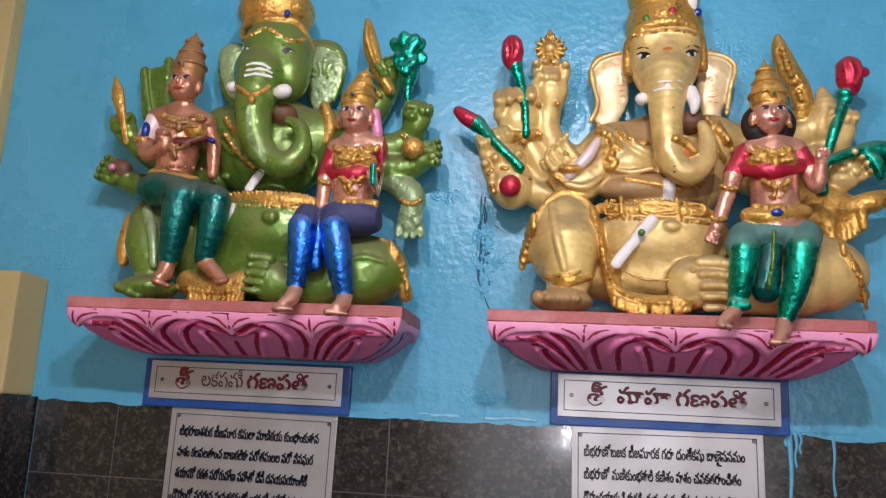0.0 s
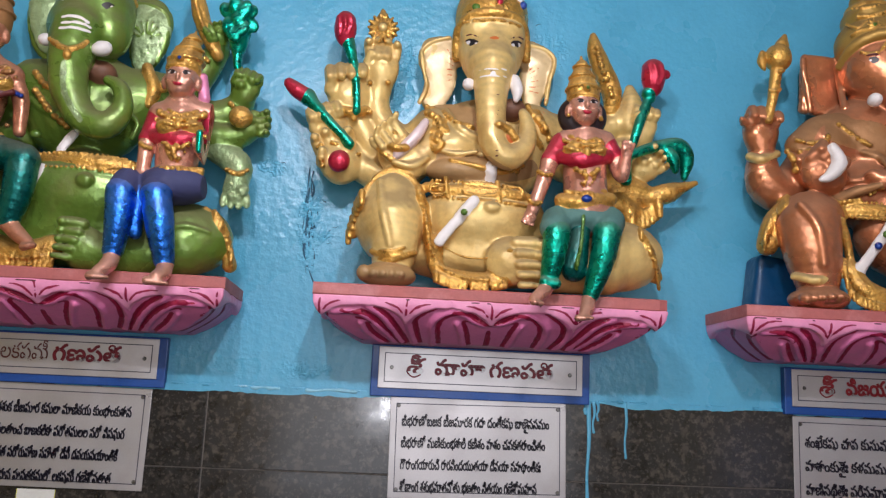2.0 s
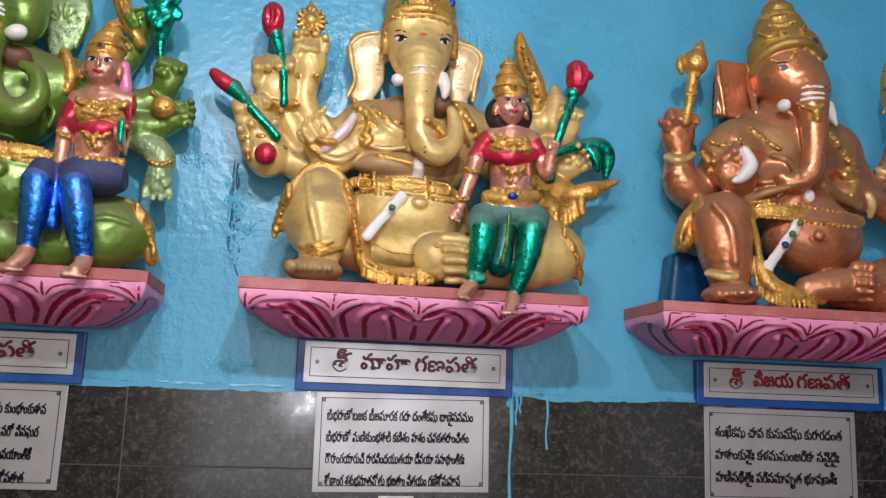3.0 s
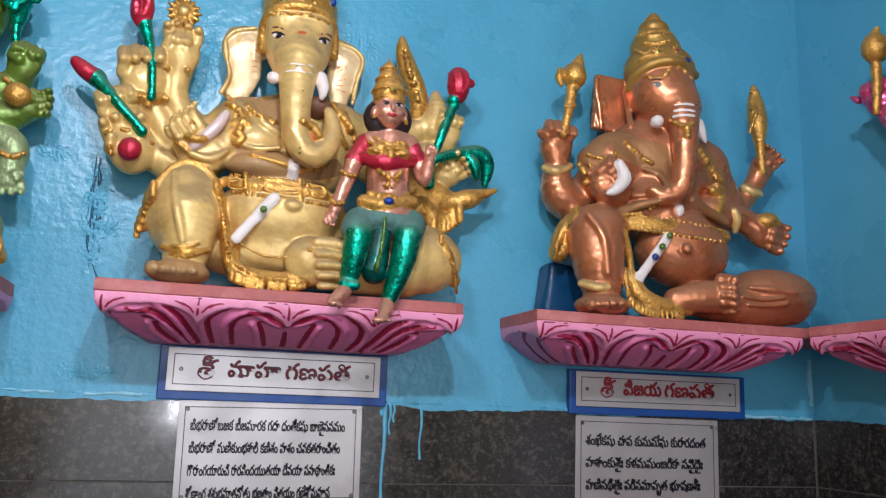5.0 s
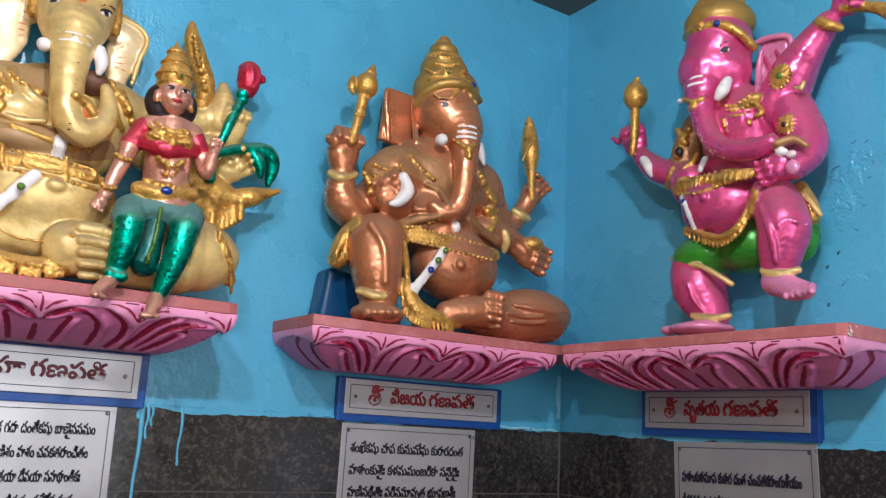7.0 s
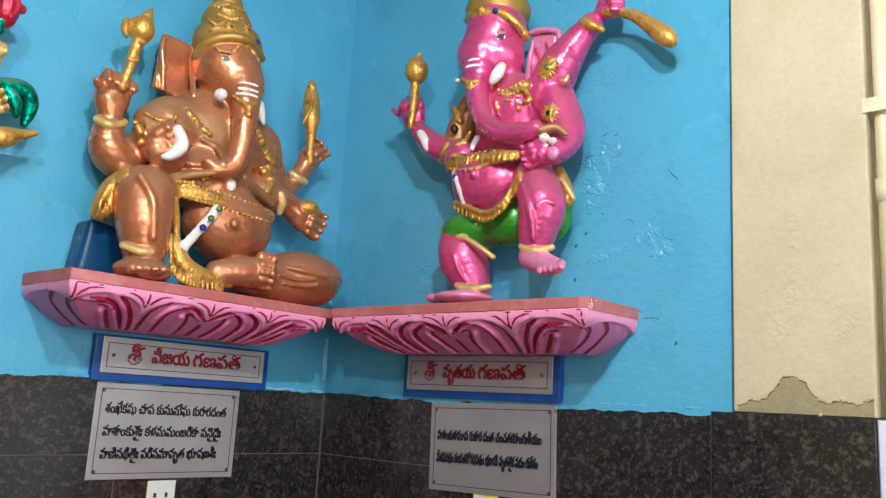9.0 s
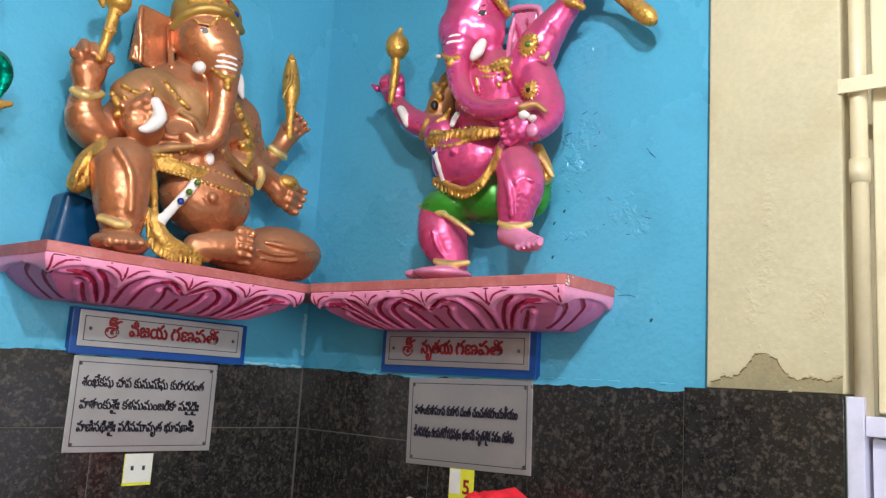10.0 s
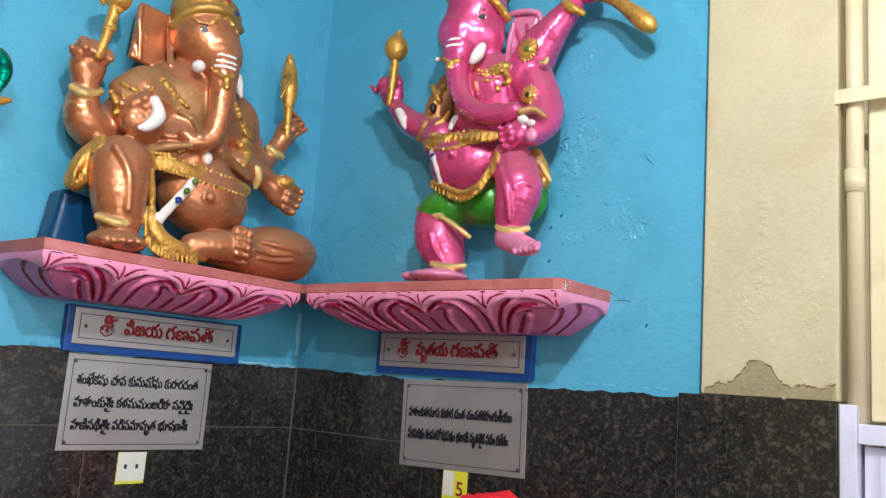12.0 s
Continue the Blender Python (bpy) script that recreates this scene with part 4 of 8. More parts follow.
name_plate((-0.745, 0, 1.512), 0, 0.60, 0.113, "\u0c32\u0c15\u0c37\u0c2e\u0c40", 0.13, INK_RED, True)
name_plate((0.482, 0, 1.517), 0, 0.60, 0.119, "\u0c2e\u0c3e\u0c39\u0c3e", 0.145, INK_RED)
name_plate((1.722, 0, 1.516), 0, 0.605, 0.110, "\u0c35\u0c3f\u0c1c\u0c2f", 0.135, INK_RED2)
name_plate((XB, -0.757, 1.524), -90, 0.60, 0.116, "\u0c28\u0c43\u0c24\u0c2f", 0.135, INK_RED2)


def verse_plate(at, turn, tilt, w, h, words):
    lines = len(words)
    root = plate("verse_plate", w, h, "brushed steel plate engraved with lines of dark verse", "sign")
    tagged(root, group="verse plates")
    root.matrix_basis = pose(*at, 0, 0, turn) @ Matrix.Translation((0, -0.010, 0)) @ pose(0, 0, 0, 0, tilt, 0)
    screws(root, [(sx * (w / 2 - 0.024), z) for sx in (-1, 1) for z in (0.024, h - 0.024)])
    gap = (0.061 if lines > 3 else 0.068) if lines > 2 else 0.072
    top = (h - 0.065 if lines > 3 else h - 0.075) if lines > 2 else h - 0.105
    for i in range(lines):
        z = top - i * gap
        lettering("verse_line", words[i], 0.040 if lines > 3 else 0.044, INK, root, (-0.006 * i - 0.008, -0.0045, z - 0.016), width=w - 0.085 - 0.012 * i, bold=0.0007)


verse_plate((-0.716, 0, 1.204), 0, 0.4, 0.516, 0.282, (
    "\u0c2c\u0c3f\u0c2d\u0c30\u0c3e\u0c23\u0c36\u0c36\u0c41\u0c15 \u0c2c\u0c40\u0c1c\u0c2a\u0c42\u0c30 \u0c15\u0c2e\u0c32\u0c3e \u0c2e\u0c3e\u0c23\u0c3f\u0c15\u0c2f \u0c15\u0c41\u0c02\u0c2d\u0c3e\u0c02\u0c15\u0c41\u0c36\u0c3e\u0c28",
    "\u0c2a\u0c3e\u0c36\u0c02 \u0c15\u0c32\u0c2a\u0c32\u0c24\u0c3e\u0c02\u0c1a \u0c2c\u0c3e\u0c23\u0c15\u0c32\u0c3f\u0c15\u0c3e \u0c2a\u0c30\u0c4b\u0c24\u0c2a\u0c41\u0c32\u0c32 \u0c38\u0c30\u0c4b \u0c35\u0c3f\u0c38\u0c2b\u0c41\u0c30",
    "\u0c36\u0c2f\u0c3e\u0c2e\u0c4b \u0c30\u0c15\u0c24 \u0c38\u0c30\u0c4b\u0c30\u0c41\u0c39\u0c47\u0c23 \u0c38\u0c39\u0c3f\u0c24\u0c4b \u0c26\u0c47\u0c35\u0c40 \u0c26\u0c35\u0c2f\u0c38\u0c2f\u0c3e\u0c02\u0c24\u0c3f\u0c15\u0c47",
    "\u0c17\u0c4c\u0c30\u0c3e\u0c02\u0c17\u0c4b \u0c35\u0c30\u0c26\u0c3e\u0c28 \u0c39\u0c38\u0c24\u0c15\u0c2e\u0c32\u0c4b \u0c32\u0c15\u0c37\u0c2e\u0c40 \u0c17\u0c23\u0c47\u0c36\u0c4b\u0c35\u0c24\u0c3e\u0c24"))
verse_plate((0.484, 0, 1.212), 0, -0.8, 0.515, 0.284, (
    "\u0c2c\u0c3f\u0c2d\u0c30\u0c3e\u0c23\u0c4b\u0c2c\u0c1c\u0c15 \u0c2c\u0c40\u0c1c\u0c2a\u0c42\u0c30\u0c15 \u0c17\u0c26\u0c3e \u0c26\u0c02\u0c24\u0c47\u0c15\u0c37\u0c41 \u0c2c\u0c3e\u0c23\u0c48\u0c38\u0c38\u0c2e\u0c02",
    "\u0c2c\u0c3f\u0c2d\u0c30\u0c3e\u0c23\u0c4b \u0c2e\u0c23\u0c3f\u0c15\u0c41\u0c02\u0c2d\u0c36\u0c3e\u0c32\u0c3f \u0c15\u0c23\u0c3f\u0c36\u0c02 \u0c2a\u0c3e\u0c36\u0c02 \u0c1a\u0c35\u0c15\u0c24\u0c30\u0c3e\u0c02\u0c1a\u0c3f\u0c24\u0c02",
    "\u0c17\u0c4c\u0c30\u0c3e\u0c02\u0c17\u0c2f\u0c3e\u0c30\u0c41\u0c1a\u0c3f \u0c30\u0c3e\u0c30\u0c35\u0c3f\u0c02\u0c26\u0c2f\u0c41\u0c24\u0c2f\u0c3e \u0c26\u0c47\u0c35\u0c2f\u0c3e \u0c38\u0c28\u0c3e\u0c25\u0c3e\u0c02\u0c24\u0c3f\u0c15\u0c03",
    "\u0c36\u0c4b\u0c23\u0c3e\u0c02\u0c17 \u0c36\u0c36\u0c41\u0c2d\u0c2e\u0c3e\u0c24\u0c28\u0c4b\u0c24\u0c41 \u0c2d\u0c1c\u0c24\u0c3e\u0c02 \u0c28\u0c3f\u0c24\u0c2f\u0c02 \u0c17\u0c23\u0c47\u0c36\u0c4b\u0c2e\u0c39\u0c3e\u0c28"))
verse_plate((1.685, 0, 1.197), 0, 0.3, 0.520, 0.290, (
    "\u0c36\u0c02\u0c16\u0c47\u0c15\u0c37\u0c41 \u0c1a\u0c3e\u0c2a \u0c15\u0c41\u0c38\u0c41\u0c2e\u0c47\u0c18 \u0c15\u0c41\u0c30\u0c3e\u0c30\u0c26\u0c02\u0c24",
    "\u0c2a\u0c3e\u0c36\u0c3e\u0c02\u0c15\u0c41\u0c36\u0c48\u0c03 \u0c15\u0c33\u0c2e\u0c2e\u0c02\u0c1c\u0c30\u0c3f\u0c15\u0c3e \u0c38\u0c28\u0c48\u0c26\u0c48\u0c03",
    "\u0c2a\u0c3e\u0c23\u0c3f\u0c38\u0c25\u0c3f\u0c24\u0c48\u0c03 \u0c2a\u0c30\u0c3f\u0c38\u0c2e\u0c3e\u0c35\u0c43\u0c24 \u0c2d\u0c42\u0c37\u0c23\u0c36\u0c40\u0c03"))
verse_plate((XB, -0.820, 1.205), -90, -1.4, 0.50, 0.285, (
    "\u0c2a\u0c3e\u0c36\u0c3e\u0c02\u0c15\u0c41\u0c36\u0c3e\u0c2a\u0c42\u0c2a \u0c15\u0c41\u0c20\u0c3e\u0c30 \u0c26\u0c02\u0c24 \u0c1a\u0c02\u0c1a\u0c24\u0c15\u0c30\u0c3e\u0c02\u0c17\u0c41\u0c33\u0c40\u0c2f\u0c02",
    "\u0c2a\u0c40\u0c24\u0c2a\u0c30\u0c2d\u0c02 \u0c15\u0c32\u0c2a\u0c24\u0c30\u0c4b\u0c30\u0c27\u0c38\u0c25\u0c02 \u0c2d\u0c1c\u0c3e\u0c2e\u0c3f \u0c28\u0c43\u0c24\u0c24\u0c48\u0c15 \u0c2a\u0c26\u0c02 \u0c17\u0c23\u0c47\u0c36\u0c02"))


# ---- stickers, bags ----
def sticker(at, turn, w, h, colour, label, number=""):
    root = tagged(new("sticker"), label, "sticker", "numbered stickers")
    part("backing", box((-w / 2, -0.0015, 0), (w / 2, 0, h)), colour, root)
    part("face", box((-w / 2 + 0.002, -0.0022, 0.009), (w / 2 - 0.001, -0.0014, h + 0.0005)), PAPER_WHITE if colour == YELLOW and not number else colour, root)
    if number:
        part("paper_scrap", box((-w / 2 + 0.002, -0.0026, 0.02), (-0.004, -0.0016, h - 0.004)), PAPER_WHITE, root, "torn white paper scrap")
        lettering("lettering", number, 0.062, INK_RED2, root, (0.020, -0.0026, 0.024), bold=0.001)
    else:
        for sx in (-0.022, 0.018):
            part("faded_mark", box((sx - 0.004, -0.0030, h * 0.48), (sx + 0.006, -0.0024, h * 0.62)), INK, root)
    root.matrix_basis = pose(*at, 0, 0, turn) @ Matrix.Translation((0, -0.0095, 0))


sticker((1.684, 0, 1.092), 0, 0.100, 0.098, YELLOW, "faded white paper sticker with a yellow edge")
sticker((XB, -0.808, 1.105), -90, 0.098, 0.100, YELLOW, "torn yellow sticker with a red number five", "5")
sticker((-0.744, 0, 1.10), 0, 0.104, 0.098, YELLOW, "yellow paper sticker below a verse plate")
sticker((0.469, 0, 1.102), 0, 0.102, 0.099, PAPER_WHITE, "white paper sticker below a verse plate")

table = tagged(new("side_table"), "brown wooden side table against the granite", "table")
part("tabletop", box((XB - 0.46, -1.30, 0.86), (XB - 0.03, -0.40, 0.89), 0.004), WOOD, table)
for x in (XB - 0.43, XB - 0.07):
    for y in (-1.26, -0.44):
        part("leg", box((x - 0.02, y - 0.02, 0), (x + 0.02, y + 0.02, 0.86), 0.003), WOOD, table)

random.seed(8)


def crumpled(name, centre, size, folds, materials, seed):
    """A slumped bag: a rounded sack with sharp random folds and a ragged mouth."""
    noise.seed_set(seed)
    bm = bmesh.new()
    bmesh.ops.create_icosphere(bm, subdivisions=5, radius=1.0)
    for v in bm.verts:
        p = v.co.copy()
        n = noise.turbulence(p * 1.6 + Vector((seed, 0, 0)), 4, True, amplitude_scale=0.55)
        ridge = abs(noise.noise(p * 3.1 + Vector((0, seed, 0))))
        p *= 1 + folds * (0.5 * n - ridge)
        p = Vector((math.copysign(abs(p.x) ** 0.7, p.x), math.copysign(abs(p.y) ** 0.7, p.y), p.z))
        p.z = max(p.z, -0.92)
        if p.z > 0.3:
            p.z += 0.25 * noise.noise(Vector((p.x * 3, p.y * 3, seed)))
        v.co = Vector((p.x * size[0], p.y * size[1], p.z * size[2])) + Vector(centre)
    return mesh_ob(name, bm, materials, True)


red = crumpled("red_bag", (XB - 0.15, -1.065, 1.015), (0.10, 0.165, 0.145), 0.38, RED_CLOTH, 5)
tagged(red, "crumpled bright red cloth bag on a side table", "bag")
pouch = crumpled("plastic_bag", (XB - 0.15, -0.745, 0.98), (0.09, 0.125, 0.118), 0.27, PLASTIC, 7)
tagged(pouch, "crumpled shiny white plastic pouch with orange print", "bag")


# ---- statues: painted plaster, modelled as one skin each ----
def hand(c, palm, way, paint, spread=1.0, bent=0.5, fist=False):
    """A palm with four fingers and a thumb; way: (along the wall, up)."""
    x, y, z, r = palm
    n = math.hypot(*way)
    fx, fz = way[0] / n, way[1] / n
    sx, sz = fz, -fx
    c.ball((x, y, z), (r * 1.02, r * 0.66, r * 1.05), paint, r * 0.3)
    c.ball((x - fx * r * 0.5, y, z - fz * r * 0.5), (r * 0.8, r * 0.6, r * 0.8), paint, r * 0.4)
    for i in range(4):
        o = (i - 1.5) * 0.50 * r * spread
        long = (0.92, 1.08, 1.0, 0.8)[i]
        a = (x + sx * o + fx * r * 0.55, y - r * 0.1, z + sz * o + fz * r * 0.55)
        b = (a[0] + fx * r * 0.62 * long + sx * o * 0.12, a[1] - r * 0.3 * bent, a[2] + fz * r * 0.62 * long + sz * o * 0.12)
        e = (b[0] + fx * r * (0.42 - bent * 0.55), b[1] - r * 0.7 * bent, b[2] + fz * r * (0.42 - bent * 0.55))
        if fist:
            b = (a[0] + fx * r * 0.42 * long, a[1] - r * 0.35, a[2] + fz * r * 0.42 * long)
            e = (a[0] - fx * r * 0.05, a[1] - r * 0.72, a[2] - fz * r * 0.05)
        c.limb([(*a, r * 0.32), (*b, r * 0.30), (*e, r * 0.22)], paint, r * 0.09, 3)
    t = (x - sx * r * 0.82, y - r * 0.35, z - sz * r * 0.82)
    c.limb([(x - sx * r * 0.4, y - r * 0.1, z - sz * r * 0.4, r * 0.36), (*t, r * 0.32), (t[0] + fx * r * 0.5 + sx * r * 0.15, t[1] - r * 0.35, t[2] + fz * r * 0.5 + sz * r * 0.15, r * 0.21)], paint, r * 0.15, 3)


def toes(c, a, b, paint, big=1.3):
    """Five toes in a row from a to b."""
    a, b = np.array(a, float), np.array(b, float)
    for i in range(5):
        p = a + (b - a) * i / 4
        p[:3] = c.front(p, 0.2 * p[3])
        r = p[3] * (big if i == 0 else 1.0 - 0.06 * i)
        c.ball(p[:3], (r, r * 1.3, r), paint, 0.007)


def long_toes(c, a, b, paint, way, big=1.2):
    """Five bent toes side by side from a to b, each reaching along way (x, y, z)."""
    a, b, way = np.array(a, float), np.array(b, float), np.array(way, float)
    for i in range(5):
        p = a + (b - a) * i / 4
        r = p[3] * (big if i == 0 else 1.0 - 0.05 * i)
        reach = way * (1.1 if i == 0 else 1.0 - 0.07 * abs(i - 1))
        q = p[:3] + reach * 0.5 + np.array((0, -0.006, 0))
        e = p[:3] + reach + np.array((0, 0.004, 0))
        c.limb([(*(p[:3] - reach * 0.3), r), (*q, r * 0.95), (*e, r * 0.8)], paint, 0.0035, 3)
        c.ball(e + way * 0.1, (r * 0.85, r * 0.9, r * 0.85), paint, 0.003)


def eye(c, p, r, tilt=0.0):
    """A painted eye: white, dark iris, lid and brow."""
    x, y, z = c.front(p, 0, True)
    r *= 0.8
    c.limb([(x - r * 1.4, y, z, r * 0.3), (x, y, z + r * 0.1, r * 0.75), (x + r * 1.4, y, z, r * 0.3)], WHITE, 0, 4, True, 3.0)
    c.ball((x, y, z), (r * 0.75, r * 3, r * 0.85), BLACK, 0, only=True)
    c.limb([(x - r * 1.8, y, z + r * 0.5 + tilt * r, r * 0.28), (x, y, z + r * 1.15, r * 0.3), (x + r * 1.8, y, z + r * 0.5 - tilt * r, r * 0.28)], BLACK, 0, 4, True, 6.0)
    c.limb([(x - r * 2.0, y, z + r * 2.0 + tilt * r, r * 0.25), (x, y, z + r * 2.7, r * 0.28), (x + r * 2.0, y, z + r * 2.0 - tilt * r, r * 0.25)], DUSTY_RED, 0, 4, True, 6.0)


def fringe(c, pts, r, paint, n=26):
    """A hanging edge of short tassels along points (x, y, z)."""
    q = curve_through([tuple(p[:3]) for p in pts], 14)
    pick = q[np.linspace(0, len(q) - 1, n).astype(int)]
    for p in pick:
        p = c.front(p)
        c.limb([(p[0], p[1], p[2] + r * 1.6, r), (p[0], p[1] - r * 0.4, p[2] - r * 1.6, r * 0.8)], paint, 0.002)


def rose(c, p, r, up, paint):
    """A closed rose: a bud with wrapped petals."""
    x, y, z = p[:3]
    c.limb([(x, y, z - up * r * 1.15, r * 0.55), (x, y, z - up * r * 0.5, r * 0.92), (x, y, z + up * r * 0.35, r * 0.98), (x, y, z + up * r * 0.85, r * 0.80)], paint, 0.004)
    for i in range(5):
        a = 2 * math.pi * i / 5 + 0.4
        c.ball((x + math.cos(a) * r * 0.5, y + math.sin(a) * r * 0.5, z + up * r * 0.95), (r * 0.42, r * 0.42, r * 0.32), paint, 0.008)
    for w in (-0.75, -0.2, 0.4):
        c.limb([(x + w * r * 0.6, y - r * 0.75, z - up * r * 0.9, r * 0.10), (x + (w + 0.25) * r, y - r * 0.85, z, r * 0.12), (x + (w + 0.1) * r, y - r * 0.6, z + up * r * 0.9, r * 0.12)], paint, 0.004)


def lady(c, head, crown, hair, skin=None, metal=None):
    """A painted face, crown and ear ornaments round a head (x, y, z, radius); crown: (x, z) of its tip."""
    x, y, z, r = head
    skin, metal = skin or SKIN, metal or GOLD
    if hair:
        c.ball((x, y + r * 0.45, z - r * 0.45), (r * 1.62, r * 0.85, r * 1.45), BLACK, 0.004)
    c.ball((x, y, z), (r, r * 0.95, r * 1.22), skin, 0.006)
    c.ball((x, y - r * 0.35, z - r * 0.75), (r * 0.55, r * 0.55, r * 0.45), skin, r * 0.4)
    c.ball((x, y - r * 0.98, z - r * 0.12), (r * 0.13, r * 0.2, r * 0.32), skin, r * 0.15)
    for s in (-1, 1):
        c.ball((x + s * r * 0.45, y - r * 0.62, z - r * 0.3), (r * 0.35, r * 0.3, r * 0.3), skin, r * 0.3)
        eye(c, (x + s * r * 0.42, y - r * 0.85, z + r * 0.12), r * 0.2, 0.0)
        c.ball((x + s * r * 1.02, y, z - r * 0.25), (r * 0.2, r * 0.3, r * 0.45), skin, 0.003)
        c.beads([(x + s * r * 1.05, y - r * 0.3, z - r * 0.65), (x + s * r * 1.1, y - r * 0.3, z - r * 0.85), (x + s * r * 1.0, y - r * 0.3, z - r * 1.1)], r * 0.13, metal)
    c.limb([(x - r * 0.25, y - r * 0.95, z - r * 0.56, r * 0.06), (x, y - r, z - r * 0.62, r * 0.10), (x + r * 0.25, y - r * 0.95, z - r * 0.58, r * 0.07)], RED, 0.002, 4)
    c.limb([(x, y - r, z + r * 0.4, r * 0.05), (x, y - r, z + r * 0.7, r * 0.08)], RED, 0, 2, True, 5.0)
    c.band((x, y, z), (r * 1.16, r * 1.1, r * 1.36), z + r * 0.82, r * 0.2, metal, 0.003)
    tx, tz = crown
    top = z + r * 0.7
    steps = ((0.0, 1.08), (0.22, 1.02), (0.32, 0.82), (0.50, 0.74), (0.58, 0.52), (0.76, 0.44), (0.84, 0.2), (1.0, 0.07))
    c.limb([(x + (tx - x) * s, y + r * 0.2, top + (tz - top) * s, r * w) for s, w in steps], metal, 0.003, 2)
    for s, w in ((0.20, 1.05), (0.48, 0.78), (0.74, 0.48)):
        c.band((x + (tx - x) * s, y + r * 0.2, top + (tz - top) * s), (r * (w + 0.14), r * (w + 0.14), r * 0.6), top + (tz - top) * s, r * 0.09, metal, 0.002)
    c.ball((x, y - r * 0.95, z + r * 1.0), (r * 0.22, r * 0.2, r * 0.26), metal, 0.002)
    c.ball((x, y - r * 1.12, z + r * 1.0), (r * 0.12, r * 0.12, r * 0.14), GEM_GREEN if hair else GEM_BLUE, 0.0)


def finery(c, x, y, z, w, metal):
    """Bead necklaces, breast cups, a pendant and a lumpy chain over the waist; z: height of the shoulders, w: half their width."""
    for drop, wide, r in ((0.006, 0.55, 0.0055), (-0.008, 0.78, 0.007), (-0.024, 0.95, 0.006)):
        c.beads([(x - w * wide, y, z + drop), (x - w * wide * 0.5, y - 0.02, z + drop - 0.014), (x, y - 0.03, z + drop - 0.022), (x + w * wide * 0.5, y - 0.02, z + drop - 0.014), (x + w * wide, y, z + drop)], r, metal)
    c.ball((x, y - 0.04, z - 0.048), (0.010, 0.009, 0.014), metal, 0.002)
    rng = random.Random(int(x * 1000))
    for side in (-1, 1):
        for k in range(5):
            c.ball((x + side * (0.034 - 0.006 * k) + rng.uniform(-0.003, 0.003), y - 0.045, z - 0.098 - 0.004 * k + rng.uniform(-0.004, 0.004)), rng.uniform(0.005, 0.009), metal, 0.002)
        c.beads([(x + side * 0.03, y - 0.03, z - 0.10), (x + side * 0.018, y - 0.035, z - 0.128), (x + side * 0.004, y - 0.035, z - 0.145)], 0.005, metal)
    for k in range(4):
        c.ball((x + rng.uniform(-0.008, 0.008), y - 0.045, z - 0.105 - 0.011 * k), rng.uniform(0.006, 0.009), metal, 0.002)
    for k in range(9):
        u = (k - 4) / 4
        c.ball((x + u * w * 0.85, y - 0.05 * (1 - u * u), z - 0.168 + 0.006 * u * u), 0.0065, metal, 0.002)


def stole(c, a, b, r, gems):
    """A white painted band from a to b with round gems."""
    a, b = np.array(a[:3]), np.array(b[:3])
    c.limb([(*(a + (b - a) * i / 5), r) for i in range(6)], WHITE, 0.003, 2, flat=0.6)
    a, b = c.front(a, 0, True), c.front(b, 0, True)
    for s, g in gems:
        p = a + (b - a) * s
        c.ball((p[0], p[1] - r * 0.6, p[2]), (r * 0.7, r * 0.5, r * 0.7), g, 0.0)


MOUTH = surface("brown_mouth_paint", lin(112, 72, 50), 0.6, 0, 0.2, 14, 90, 0.2)
# paler gold for the ears, with their sheen put into the colour
EAR_GOLD = surface("ear_sheen_gold_paint", lin(228, 198, 148), 0.36, 0.2, 0.12, 9, 80, 0.25, coat=0.15, stain=lin(206, 164, 108), stain_amount=0.5, stain_scale=9, dust=0.5)
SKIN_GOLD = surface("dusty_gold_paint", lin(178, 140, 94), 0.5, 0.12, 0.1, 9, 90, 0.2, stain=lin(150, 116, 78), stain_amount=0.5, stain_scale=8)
WHITE_PINK = surface("pinkish_white_paint", lin(232, 206, 204), 0.4, 0.1, 0.1, 14, 90, 0.2)
COPPER_GOLD = surface("dull_copper_gold_paint", lin(168, 120, 76), 0.45, 0.4, 0.15, 14, 90, 0.3, dust=0.6)
GOLD_DULL = surface("dull_gold_paint", lin(176, 136, 62), 0.42, 0.45, 0.15, 14, 90, 0.3, stain=lin(120, 88, 46), stain_amount=0.4, stain_scale=12, dust=0.6)
MAGENTA_RED = surface("pinkish_red_paint", lin(208, 52, 84), 0.3, 0.2, 0.15, 14, 90, 0.2, coat=0.3)


